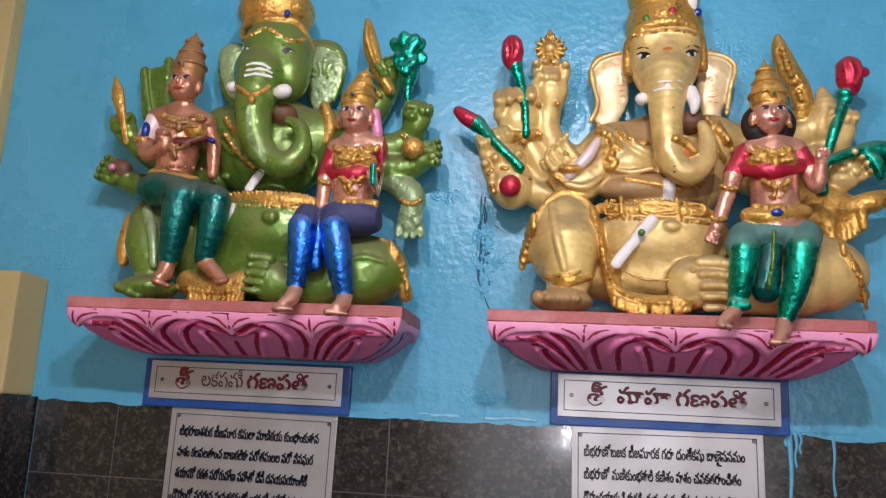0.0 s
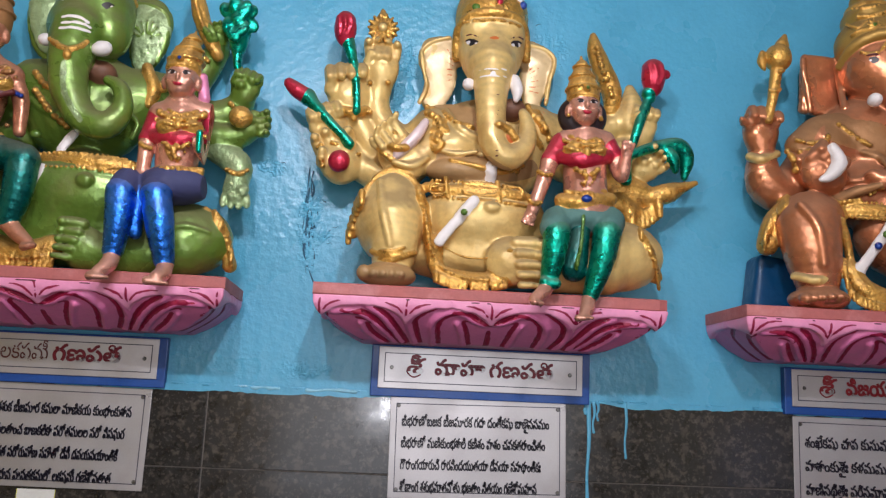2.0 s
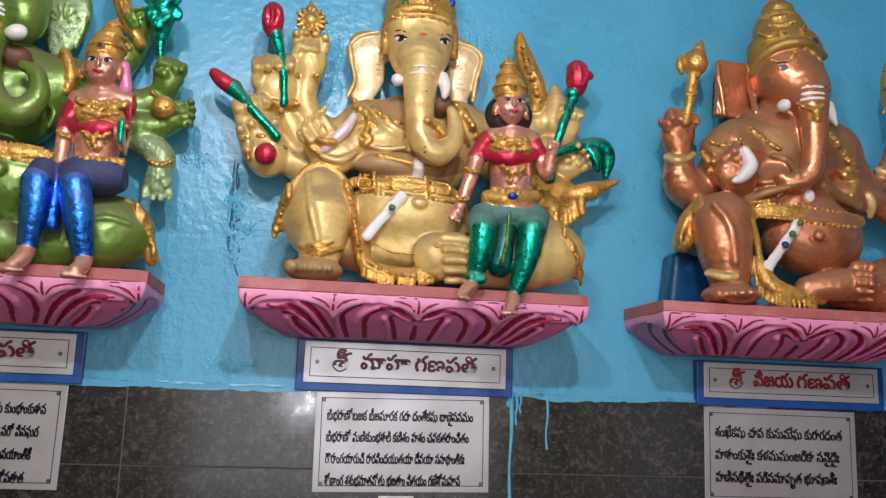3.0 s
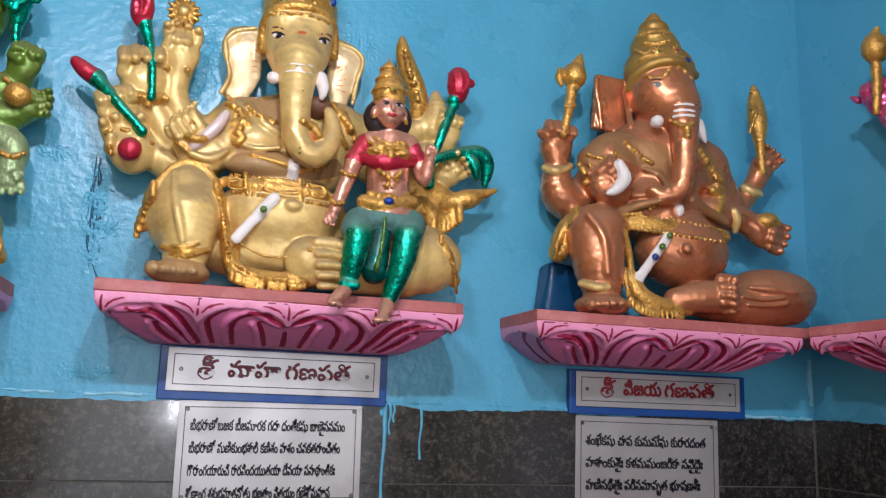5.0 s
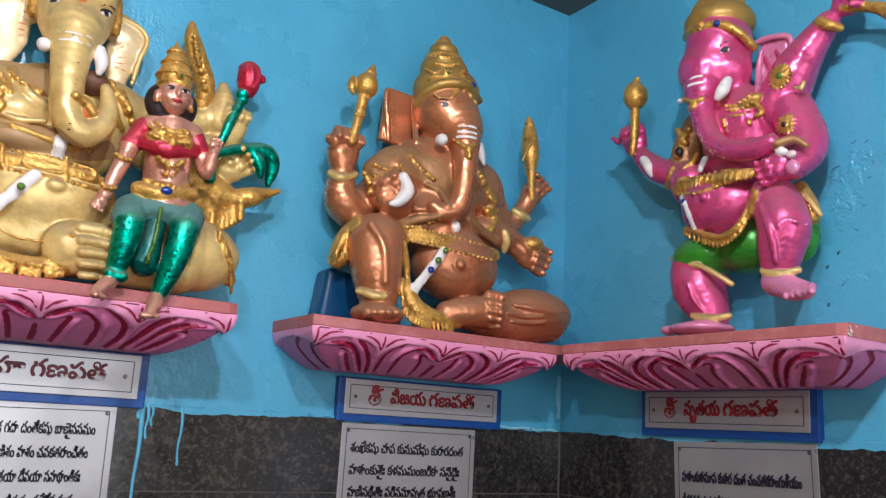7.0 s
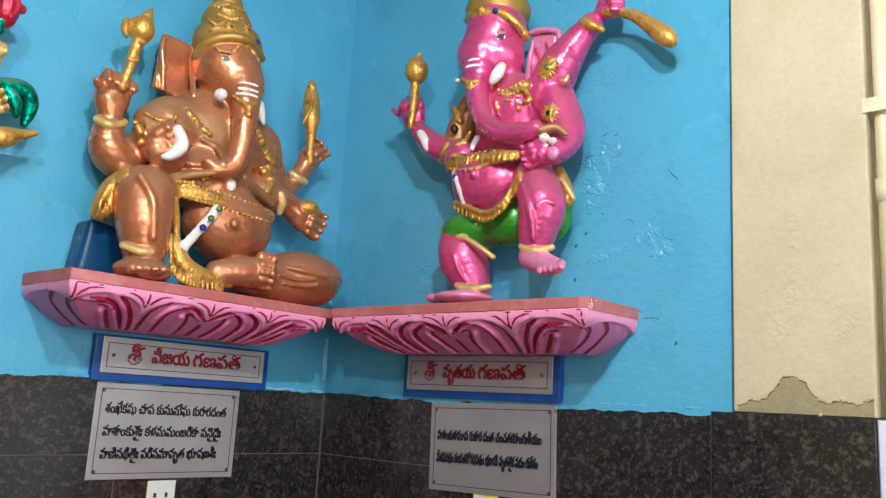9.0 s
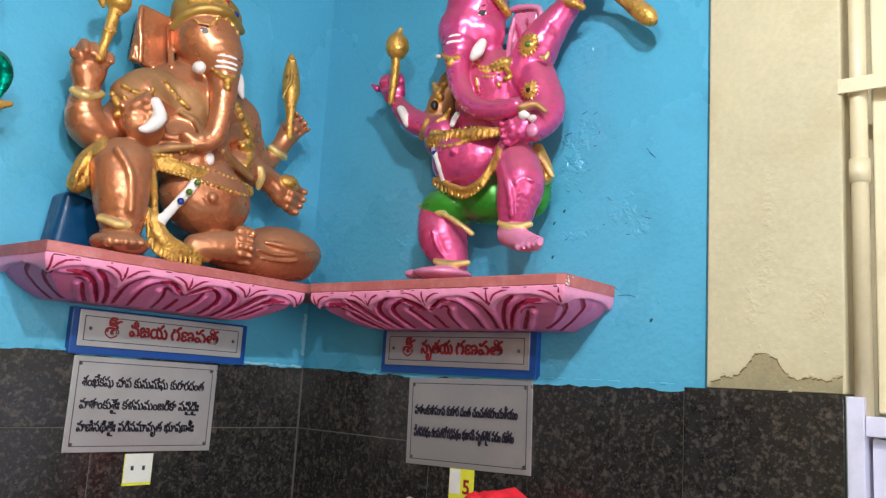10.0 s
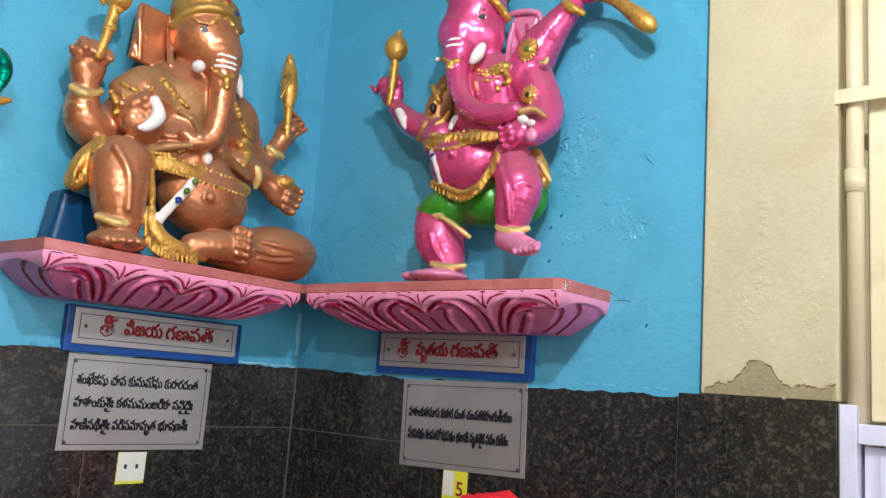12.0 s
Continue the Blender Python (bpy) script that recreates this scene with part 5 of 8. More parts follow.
def green_statue():
    c = Clay((-0.66, -0.37, -0.012), (0.66, 0.03, 1.2), 0.0043, [GREEN])
    c.stand = np.array((0.9, -2.45, -0.28))
    # trunk of the body, belly and lap
    c.ball((0.006, -0.1, 0.494), (0.182, 0.107, 0.164), GREEN, 0.03)
    c.ball((0.04, -0.16, 0.232), (0.185, 0.102, 0.116), GREEN, 0.03)
    c.ball((-0.14, -0.1, 0.549), (0.084, 0.074, 0.084), GREEN, 0.03)
    c.ball((0.152, -0.1, 0.53), (0.083, 0.072, 0.086), GREEN, 0.03)
    c.ball((0.065, -0.222, 0.252), (0.023, 0.015, 0.021), GREEN, 0.004)
    c.ball((-0.026, -0.12, 0.129), (0.251, 0.109, 0.1), GREEN, 0.03)
    # head
    c.ball((0.017, -0.16, 0.763), (0.11, 0.1, 0.135), GREEN, 0.02)
    c.ball((-0.009, -0.21, 0.696), (0.081, 0.071, 0.088), GREEN, 0.025)
    c.ball((-0.008, -0.2, 0.8), (0.058, 0.044, 0.041), GREEN, 0.02)
    c.ball((0.078, -0.185, 0.69), (0.052, 0.058, 0.066), GREEN, 0.025)
    c.ball((0.066, -0.195, 0.572), (0.042, 0.034, 0.034), MOUTH, 0.016)
    c.limb([(0.002, -0.235, 0.676, 0.07), (0.003, -0.265, 0.568, 0.055), (0.019, -0.275, 0.479, 0.047), (0.065, -0.275, 0.408, 0.04), (0.124, -0.275, 0.395, 0.037), (0.159, -0.27, 0.447, 0.029), (0.144, -0.265, 0.507, 0.021), (0.111, -0.26, 0.526, 0.015)], GREEN, 0.012, 5)
    # pale streak down the trunk: its highlight put into the colour
    c.limb([(-0.005, -0.285, 0.56, 0.008), (0.012, -0.297, 0.471, 0.008), (0.062, -0.297, 0.398, 0.008)], GREEN_PALE, 0, 4, True, 3.0)
    # ears
    c.limb([(-0.15, -0.08, 0.80, 0.058), (-0.15, -0.08, 0.744, 0.054), (-0.125, -0.085, 0.68, 0.044), (-0.103, -0.09, 0.636, 0.03)], GREEN, 0.006, flat=0.4)
    c.limb([(-0.158, -0.1, 0.80, 0.042), (-0.15, -0.1, 0.736, 0.038), (-0.128, -0.105, 0.68, 0.028)], GREEN_PALE, 0.002, flat=0.3)
    c.limb([(0.124, -0.08, 0.799, 0.064), (0.149, -0.08, 0.784, 0.067), (0.151, -0.08, 0.712, 0.058), (0.142, -0.085, 0.658, 0.035)], GREEN, 0.006, flat=0.4)
    c.limb([(0.144, -0.1, 0.782, 0.052), (0.159, -0.1, 0.756, 0.055), (0.153, -0.1, 0.693, 0.046), (0.146, -0.1, 0.65, 0.03)], GREEN_PALE, 0.002, flat=0.35)
    c.limb([(0.103, -0.1, 0.832, 0.007), (0.166, -0.105, 0.825, 0.007), (0.205, -0.1, 0.793, 0.007), (0.206, -0.1, 0.722, 0.007), (0.187, -0.1, 0.652, 0.007)], GREEN, 0.003)
    for a in range(7):
        q = math.radians(20 + a * 24)
        c.limb([(0.152 + 0.016 * math.cos(q), -0.118, 0.715 + 0.016 * math.sin(q), 0.0026), (0.152 + 0.042 * math.cos(q), -0.114, 0.715 + 0.058 * math.sin(q), 0.0034)], GREEN, 0.001)
    # crown
    c.ball((-0.005, -0.14, 0.923), (0.12, 0.102, 0.085), GOLD, 0.004)
    c.limb([(-0.103, -0.15, 0.835, 0.009), (-0.084, -0.18, 0.867, 0.012), (0.002, -0.22, 0.865, 0.014), (0.089, -0.2, 0.859, 0.012), (0.118, -0.14, 0.807, 0.009)], GOLD, 0.004)
    c.ball((-0.018, -0.14, 1.019), (0.099, 0.085, 0.075), GOLD, 0.004)
    c.ball((-0.028, -0.14, 1.092), (0.068, 0.064, 0.054), GOLD, 0.004)
    c.limb([(-0.031, -0.14, 1.127, 0.032), (-0.037, -0.14, 1.19, 0.013)], GOLD, 0.004)
    c.beads([(-0.089, -0.19, 0.816), (-0.038, -0.22, 0.819), (0.002, -0.235, 0.829), (0.048, -0.235, 0.806), (0.088, -0.22, 0.794), (0.112, -0.19, 0.812)], 0.007, GOLD)
    c.rosette((-0.004, -0.242, 0.88), 0.028, 9, GOLD, ORANGE)
    c.ball((0.066, -0.238, 0.873), (0.01, 0.008, 0.012), GEM_BLUE, 0.0)
    eye(c, (0.069, -0.222, 0.758), 0.012)
    eye(c, (-0.067, -0.21, 0.776), 0.01)
    for o in (0, 8, 16):
        c.limb([(-0.038, -0.255, 0.702, 0.004), (0.006, -0.262, 0.705, 0.004), (0.036, -0.255, 0.693, 0.004)] if o == 0 else [(-0.037, -0.26, 0.682, 0.004), (0.01, -0.268, 0.685, 0.004), (0.042, -0.26, 0.677, 0.004)] if o == 8 else [(-0.039, -0.26, 0.668, 0.004), (0.013, -0.27, 0.668, 0.004), (0.044, -0.26, 0.663, 0.004)], WHITE, 0, 4, True, 4.0)
    c.beads([(-0.075, -0.24, 0.648), (-0.03, -0.27, 0.613), (0.001, -0.28, 0.6), (0.03, -0.278, 0.611), (0.046, -0.26, 0.639)], 0.008, GOLD)
    c.ball((0.003, -0.287, 0.583), (0.011, 0.01, 0.015), GOLD, 0.002)
    c.ball((-0.079, -0.24, 0.639), (0.02, 0.018, 0.017), WHITE, 0.003)
    c.ball((0.084, -0.265, 0.614), (0.028, 0.023, 0.021), WHITE, 0.003, (0, -18, 0))
    # necklaces and belt
    c.beads([(-0.117, -0.17, 0.515), (-0.047, -0.19, 0.438), (0.03, -0.2, 0.392), (0.115, -0.2, 0.401), (0.169, -0.17, 0.463)], 0.01, GOLD)
    c.beads([(-0.127, -0.16, 0.573), (-0.097, -0.17, 0.537), (-0.071, -0.18, 0.526)], 0.01, GOLD)
    c.limb([(0.174, -0.14, 0.615, 0.017), (0.2, -0.15, 0.548, 0.02), (0.191, -0.15, 0.504, 0.015)], GOLD, 0.004)
    c.limb([(-0.114, -0.2, 0.311, 0.017), (-0.018, -0.23, 0.304, 0.018), (0.072, -0.245, 0.301, 0.018), (0.153, -0.235, 0.296, 0.018), (0.212, -0.2, 0.294, 0.016)], GOLD, 0.003, 5, flat=0.5)
    c.beads([(-0.099, -0.205, 0.321), (-0.018, -0.235, 0.321), (0.071, -0.245, 0.32), (0.151, -0.235, 0.316), (0.201, -0.205, 0.308)], 0.006, GOLD)
    c.beads([(-0.095, -0.205, 0.286), (-0.014, -0.235, 0.282), (0.074, -0.245, 0.281), (0.155, -0.235, 0.274), (0.204, -0.205, 0.269)], 0.006, GOLD)
    stole(c, (0.024, -0.225, 0.38), (-0.002, -0.235, 0.331), 0.013, ())
    stole(c, (-0.045, -0.24, 0.274), (-0.063, -0.245, 0.219), 0.015, ())
    c.ball((-0.083, -0.215, 0.375), (0.016, 0.01, 0.012), GEM_GREEN, 0.002)
    # raised leg and foot
    c.limb([(-0.329, -0.17, 0.259, 0.051), (-0.314, -0.19, 0.177, 0.063), (-0.282, -0.21, 0.09, 0.049)], GREEN, 0.02)
    c.limb([(-0.313, -0.215, 0.27, 0.015), (-0.27, -0.25, 0.182, 0.013), (-0.253, -0.255, 0.099, 0.011)], GREEN_PALE, 0.004)
    c.ball((-0.226, -0.13, 0.209), (0.127, 0.093, 0.093), GREEN, 0.03)
    c.ball((-0.27, -0.24, 0.036), (0.084, 0.067, 0.035), GREEN, 0.015)
    toes(c, (-0.34, -0.27, 0.032, 0.013), (-0.272, -0.285, 0.006, 0.011), GREEN)
    c.limb([(-0.411, -0.12, 0.261, 0.024), (-0.423, -0.12, 0.172, 0.027), (-0.419, -0.13, 0.127, 0.015)], GOLD, 0.006)
    # lying leg with the sole turned out
    c.ball((0.341, -0.18, 0.113), (0.127, 0.099, 0.099), GREEN, 0.025)
    c.limb([(0.343, -0.21, 0.081, 0.071), (0.218, -0.22, 0.055, 0.06), (0.092, -0.235, 0.054, 0.05)], GREEN, 0.02)
    c.ball((0.093, -0.25, 0.068), (0.05, 0.038, 0.056), GREEN, 0.012)
    long_toes(c, (0.084, -0.275, 0.122, 0.014), (0.059, -0.28, 0.031, 0.012), GREEN, (-0.035, 0, 0.004))
    c.limb([(0.394, -0.22, 0.192, 0.009), (0.441, -0.2, 0.149, 0.011), (0.458, -0.19, 0.087, 0.014), (0.466, -0.19, 0.045, 0.02)], GOLD, 0.003)
    fringe(c, [(0.42, -0.225, 0.176), (0.454, -0.205, 0.124), (0.471, -0.19, 0.056)], 0.007, GOLD, 14)
    # gold cloth between the feet
    c.limb([(-0.163, -0.21, 0.06, 0.036), (-0.078, -0.225, 0.043, 0.035), (0.004, -0.225, 0.062, 0.032)], GOLD, 0.01)
    fringe(c, [(-0.141, -0.245, 0.014), (-0.063, -0.25, 0.005), (0.017, -0.245, 0.019)], 0.007, GOLD, 16)
    # arms with a dagger and a bud
    c.limb([(-0.155, -0.08, 0.528, 0.06), (-0.281, -0.07, 0.439, 0.053), (-0.394, -0.08, 0.481, 0.043), (-0.463, -0.1, 0.53, 0.032)], GREEN, 0.015)
    hand(c, (-0.48, -0.11, 0.559, 0.037), (-0.2, 1), GREEN, fist=True)
    c.limb([(-0.447, -0.15, 0.5, 0.01), (-0.473, -0.15, 0.587, 0.014), (-0.497, -0.15, 0.662, 0.021), (-0.514, -0.15, 0.718, 0.005)], GOLD, 0.003, flat=0.6)
    c.limb([(-0.179, -0.08, 0.4, 0.059), (-0.323, -0.08, 0.362, 0.049), (-0.443, -0.09, 0.386, 0.035)], GREEN, 0.015)
    hand(c, (-0.489, -0.1, 0.413, 0.039), (-1, 0.35), GREEN, bent=0.9)
    c.ball((-0.475, -0.115, 0.425), (0.034, 0.024, 0.03), MOUTH, 0.012)
    c.ball((-0.478, -0.16, 0.418), (0.012, 0.008, 0.01), MAGENTA_PALE, 0.004)
    c.slab((-0.42, -0.05, 0.70), (0.05, 0.02, 0.085), GREEN, 0.008, (0, -10, 0))
    c.limb([(-0.468, -0.06, 0.775, 0.014), (-0.45, -0.065, 0.70, 0.012), (-0.43, -0.065, 0.63, 0.012)], GREEN, 0.004)
    c.limb([(-0.392, -0.05, 0.809, 0.017), (-0.385, -0.05, 0.691, 0.026), (-0.358, -0.06, 0.573, 0.029)], GREEN, 0.01)
    # arms holding a goad, a lotus and a sweet, and a lowered open hand
    c.limb([(0.161, -0.08, 0.565, 0.063), (0.273, -0.07, 0.586, 0.049), (0.356, -0.08, 0.71, 0.035), (0.338, -0.09, 0.743, 0.028)], GREEN, 0.015)
    c.limb([(0.366, -0.12, 0.675, 0.017), (0.325, -0.13, 0.748, 0.022), (0.3, -0.13, 0.818, 0.024), (0.29, -0.13, 0.874, 0.016), (0.283, -0.13, 0.902, 0.007)], GOLD, 0.004)
    c.limb([(0.319, -0.15, 0.754, 0.007), (0.294, -0.155, 0.825, 0.007), (0.29, -0.15, 0.874, 0.005)], GOLD, 0.002)
    hand(c, (0.36, -0.11, 0.738, 0.029), (-0.6, 1), GREEN, bent=0.8)
    c.limb([(0.21, -0.08, 0.51, 0.062), (0.369, -0.08, 0.501, 0.048), (0.446, -0.09, 0.552, 0.034)], GREEN, 0.015)
    hand(c, (0.453, -0.11, 0.589, 0.041), (0.3, 1), GREEN, fist=True)
    c.limb([(0.428, -0.14, 0.64, 0.012), (0.424, -0.14, 0.703, 0.017)], TEAL, 0.004)
    c.limb([(0.426, -0.14, 0.695, 0.022), (0.424, -0.14, 0.745, 0.036), (0.421, -0.14, 0.80, 0.043)], TEAL, 0.004)
    for i, (dx, dz) in enumerate(((-0.034, 0.80), (-0.012, 0.825), (0.014, 0.822), (0.036, 0.80), (0.04, 0.765), (-0.03, 0.765), (0.004, 0.785), (0.012, 0.752), (-0.012, 0.738))):
        c.ball((0.421 + dx, -0.165 + 0.012 * (i % 3), dz), (0.020, 0.009, 0.026), TEAL, 0.005, (0, 25 * (i % 4) - 30, 0))
    c.limb([(0.288, -0.09, 0.436, 0.058), (0.41, -0.09, 0.436, 0.044), (0.47, -0.1, 0.46, 0.034)], GREEN, 0.015)
    hand(c, (0.483, -0.11, 0.474, 0.037), (1, 0.1), GREEN, bent=0.7)
    c.ball((0.452, -0.15, 0.484), (0.033, 0.026, 0.033), GOLD, 0.004)
    c.limb([(0.377, -0.09, 0.401, 0.037), (0.447, -0.1, 0.356, 0.04), (0.452, -0.11, 0.302, 0.033)], GREEN_PALE, 0.01)
    hand(c, (0.452, -0.12, 0.274, 0.036), (0.05, -1), GREEN_PALE, spread=1.1, bent=0.3)
    c.beads([(0.415, -0.13, 0.335), (0.458, -0.145, 0.315), (0.487, -0.13, 0.336)], 0.008, GOLD)
    # modelled ornament and folds
    c.limb([(-0.128, -0.17, 0.488, 0.007), (-0.068, -0.185, 0.448, 0.008), (-0.02, -0.195, 0.451, 0.007)], GREEN, 0.006)
    c.limb([(0.137, -0.18, 0.473, 0.007), (0.175, -0.18, 0.434, 0.008), (0.166, -0.185, 0.389, 0.007)], GREEN, 0.006)
    c.beads([(-0.406, -0.12, 0.441), (-0.379, -0.125, 0.421), (-0.352, -0.12, 0.427)], 0.008, GOLD)
    c.beads([(0.327, -0.115, 0.669), (0.351, -0.12, 0.648), (0.381, -0.115, 0.65)], 0.008, GOLD)
    c.beads([(0.414, -0.125, 0.531), (0.444, -0.13, 0.511), (0.471, -0.125, 0.52)], 0.008, GOLD)
    c.beads([(0.222, -0.14, 0.57), (0.237, -0.15, 0.522), (0.228, -0.15, 0.478)], 0.01, GOLD)
    c.limb([(0.286, -0.25, 0.112, 0.006), (0.349, -0.25, 0.137, 0.008), (0.411, -0.24, 0.125, 0.006)], GREEN, 0.007)
    c.beads([(-0.141, -0.25, 0.035), (-0.063, -0.255, 0.026), (0.017, -0.25, 0.039)], 0.007, GOLD)
    c.roughen(0.0008, 0.035, 1)
    c.roughen(0.0004, 0.012, 21)
    c.crop(2, low=0.0)
    c.crop(1, high=0.0)
    ob = c.fire("elephant_headed_statue")
    ob.matrix_basis = pose(-0.705, 0, ZS)
    return tagged(ob, "green painted seated elephant-headed statue with gold crown", "statue", "elephant-headed statues")


def gold_statue():
    c = Clay((-0.66, -0.37, -0.012), (0.66, 0.03, 1.2), 0.0043, [GOLD_SKIN])
    c.stand = np.array((-0.25, -2.45, -0.28))
    # body and belly
    c.ball((-0.014, -0.1, 0.435), (0.186, 0.11, 0.166), GOLD_SKIN, 0.03)
    c.ball((-0.021, -0.165, 0.224), (0.179, 0.096, 0.115), GOLD_SKIN, 0.03)
    c.ball((-0.153, -0.1, 0.488), (0.087, 0.075, 0.083), GOLD_SKIN, 0.03)
    c.ball((0.123, -0.1, 0.511), (0.08, 0.07, 0.084), GOLD_SKIN, 0.03)
    c.ball((-0.122, -0.17, 0.433), (0.073, 0.045, 0.061), GOLD_SKIN, 0.03)
    c.ball((-0.003, -0.232, 0.242), (0.022, 0.014, 0.017), GOLD_SKIN, 0.006)
    c.ball((0.039, -0.12, 0.113), (0.306, 0.113, 0.081), GOLD_SKIN, 0.03)
    c.ball((-0.115, -0.175, 0.425), (0.07, 0.05, 0.05), GOLD_SKIN, 0.02)
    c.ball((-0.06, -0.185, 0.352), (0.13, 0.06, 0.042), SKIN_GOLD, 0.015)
    # head and trunk
    c.ball((-0.011, -0.15, 0.758), (0.100, 0.094, 0.137), GOLD_SKIN, 0.02)
    c.ball((-0.015, -0.195, 0.677), (0.074, 0.072, 0.095), GOLD_SKIN, 0.025)
    c.ball((-0.062, -0.19, 0.782), (0.043, 0.043, 0.043), GOLD_SKIN, 0.02)
    c.ball((0.032, -0.19, 0.783), (0.043, 0.043, 0.043), GOLD_SKIN, 0.02)
    c.limb([(-0.014, -0.222, 0.665, 0.064), (-0.017, -0.25, 0.57, 0.048), (-0.018, -0.266, 0.483, 0.041), (-0.009, -0.272, 0.413, 0.037), (0.034, -0.272, 0.376, 0.035), (0.079, -0.266, 0.415, 0.029), (0.086, -0.26, 0.472, 0.022), (0.074, -0.254, 0.513, 0.014)], GOLD_SKIN, 0.012, 5)
    c.ball((0.031, -0.262, 0.433), (0.031, 0.028, 0.028), ORANGE, 0.004)
    c.limb([(0.002, -0.275, 0.467, 0.011), (0.027, -0.285, 0.452, 0.014), (0.048, -0.283, 0.431, 0.011)], GOLD, 0.003)
    # ears
    c.limb([(-0.148, -0.08, 0.755, 0.051), (-0.168, -0.08, 0.739, 0.058), (-0.155, -0.08, 0.664, 0.048), (-0.177, -0.085, 0.598, 0.034)], GOLD_SKIN, 0.006, flat=0.4)
    c.limb([(-0.217, -0.098, 0.745, 0.006), (-0.19, -0.102, 0.776, 0.006), (-0.134, -0.102, 0.794, 0.006)], GOLD_SKIN, 0.004)
    c.limb([(-0.217, -0.098, 0.745, 0.006), (-0.208, -0.102, 0.689, 0.006), (-0.196, -0.102, 0.636, 0.006), (-0.215, -0.102, 0.582, 0.008)], GOLD_SKIN, 0.004)
    c.limb([(0.121, -0.08, 0.76, 0.052), (0.147, -0.08, 0.738, 0.051), (0.131, -0.08, 0.679, 0.048), (0.128, -0.085, 0.619, 0.031)], GOLD_SKIN, 0.006, flat=0.4)
    c.limb([(0.112, -0.1, 0.789, 0.007), (0.164, -0.1, 0.777, 0.007), (0.192, -0.1, 0.742, 0.007), (0.176, -0.1, 0.673, 0.007), (0.167, -0.1, 0.605, 0.008)], GOLD_SKIN, 0.003)
    for a in range(6):
        q = math.radians(-60 + a * 22)
        c.limb([(0.143 + 0.012 * math.cos(q), -0.096, 0.60 + 0.02 * math.sin(q), 0.002), (0.143 + 0.036 * math.cos(q), -0.094, 0.60 + 0.05 * math.sin(q), 0.002)], ORANGE, 0, 2, True, 3.0)
    c.limb([(-0.13, -0.092, 0.745, 0.05), (-0.163, -0.092, 0.738, 0.052), (-0.155, -0.092, 0.68, 0.046), (-0.155, -0.095, 0.62, 0.036), (-0.185, -0.095, 0.585, 0.02)], EAR_GOLD, 0.003, flat=0.22)
    c.limb([(0.115, -0.092, 0.755, 0.045), (0.145, -0.092, 0.735, 0.046), (0.13, -0.092, 0.68, 0.042), (0.128, -0.095, 0.625, 0.028)], EAR_GOLD, 0.003, flat=0.22)
    for a in range(6):
        c.limb([(-0.118, -0.105, 0.66 + 0.014 * a, 0.002), (-0.142, -0.105, 0.65 + 0.021 * a, 0.0022)], ORANGE, 0, 2, True, 4.0)
        c.limb([(0.112, -0.105, 0.64 + 0.013 * a, 0.002), (0.145, -0.105, 0.635 + 0.02 * a, 0.0022)], ORANGE, 0, 2, True, 4.0)
    c.ball((0.05, -0.205, 0.54), (0.04, 0.034, 0.032), MOUTH, 0.012)
    # crown
    c.ball((-0.009, -0.125, 0.851), (0.110, 0.098, 0.122), GOLD, 0.004)
    c.limb([(-0.114, -0.14, 0.713, 0.013), (-0.112, -0.175, 0.786, 0.015), (-0.077, -0.215, 0.815, 0.015), (-0.019, -0.235, 0.82, 0.015), (0.049, -0.215, 0.818, 0.015), (0.085, -0.175, 0.793, 0.015), (0.097, -0.14, 0.724, 0.013)], GOLD, 0.004, 5)
    c.ball((-0.013, -0.14, 0.944), (0.102, 0.088, 0.076), GOLD, 0.004)
    c.ball((-0.015, -0.14, 1.018), (0.072, 0.065, 0.055), GOLD, 0.004)
    c.ball((-0.017, -0.14, 1.073), (0.045, 0.041, 0.038), GOLD, 0.004)
    c.limb([(-0.017, -0.14, 1.092, 0.021), (-0.019, -0.14, 1.135, 0.009)], GOLD, 0.004)
    c.rosette((0.001, -0.235, 0.854), 0.028, 10, GOLD, RED)
    c.ball((-0.068, -0.228, 0.837), (0.013, 0.01, 0.011), GEM_GREEN, 0.0)
    c.ball((0.076, -0.19, 0.871), (0.012, 0.01, 0.012), GEM_BLUE, 0.0)
    c.beads([(-0.102, -0.205, 0.797), (-0.066, -0.225, 0.796), (-0.019, -0.237, 0.797), (0.032, -0.222, 0.8), (0.069, -0.2, 0.798)], 0.006, GOLD)
    c.ball((0.06, -0.18, 0.909), (0.017, 0.013, 0.027), WHITE, 0.002)
    eye(c, (-0.074, -0.215, 0.731), 0.012)
    eye(c, (0.054, -0.215, 0.734), 0.012)
    c.limb([(-0.055, -0.245, 0.637, 0.0022), (-0.017, -0.258, 0.639, 0.0022), (0.025, -0.245, 0.642, 0.0022)], WHITE, 0, 4, True, 4.0)
    c.limb([(-0.055, -0.25, 0.615, 0.0022), (-0.017, -0.262, 0.615, 0.0022), (0.024, -0.25, 0.619, 0.0022)], WHITE, 0, 4, True, 4.0)
    c.ball((-0.016, -0.258, 0.625), (0.008, 0.019, 0.008), WHITE, 0, only=True)
    c.ball((-0.012, -0.235, 0.743), (0.015, 0.023, 0.006), ORANGE, 0, only=True)
    for i in range(13):
        c.ball((-0.006 + 0.0004 * i, -0.302, 0.545 - 0.0145 * i), (0.0055, 0.03, 0.0017), DUSTY_RED, 0, only=True)
    c.ball((-0.082, -0.235, 0.596), (0.018, 0.018, 0.018), WHITE, 0.003)
    c.limb([(0.049, -0.235, 0.616, 0.018), (0.055, -0.25, 0.582, 0.017), (0.053, -0.25, 0.554, 0.009)], WHITE, 0.003)
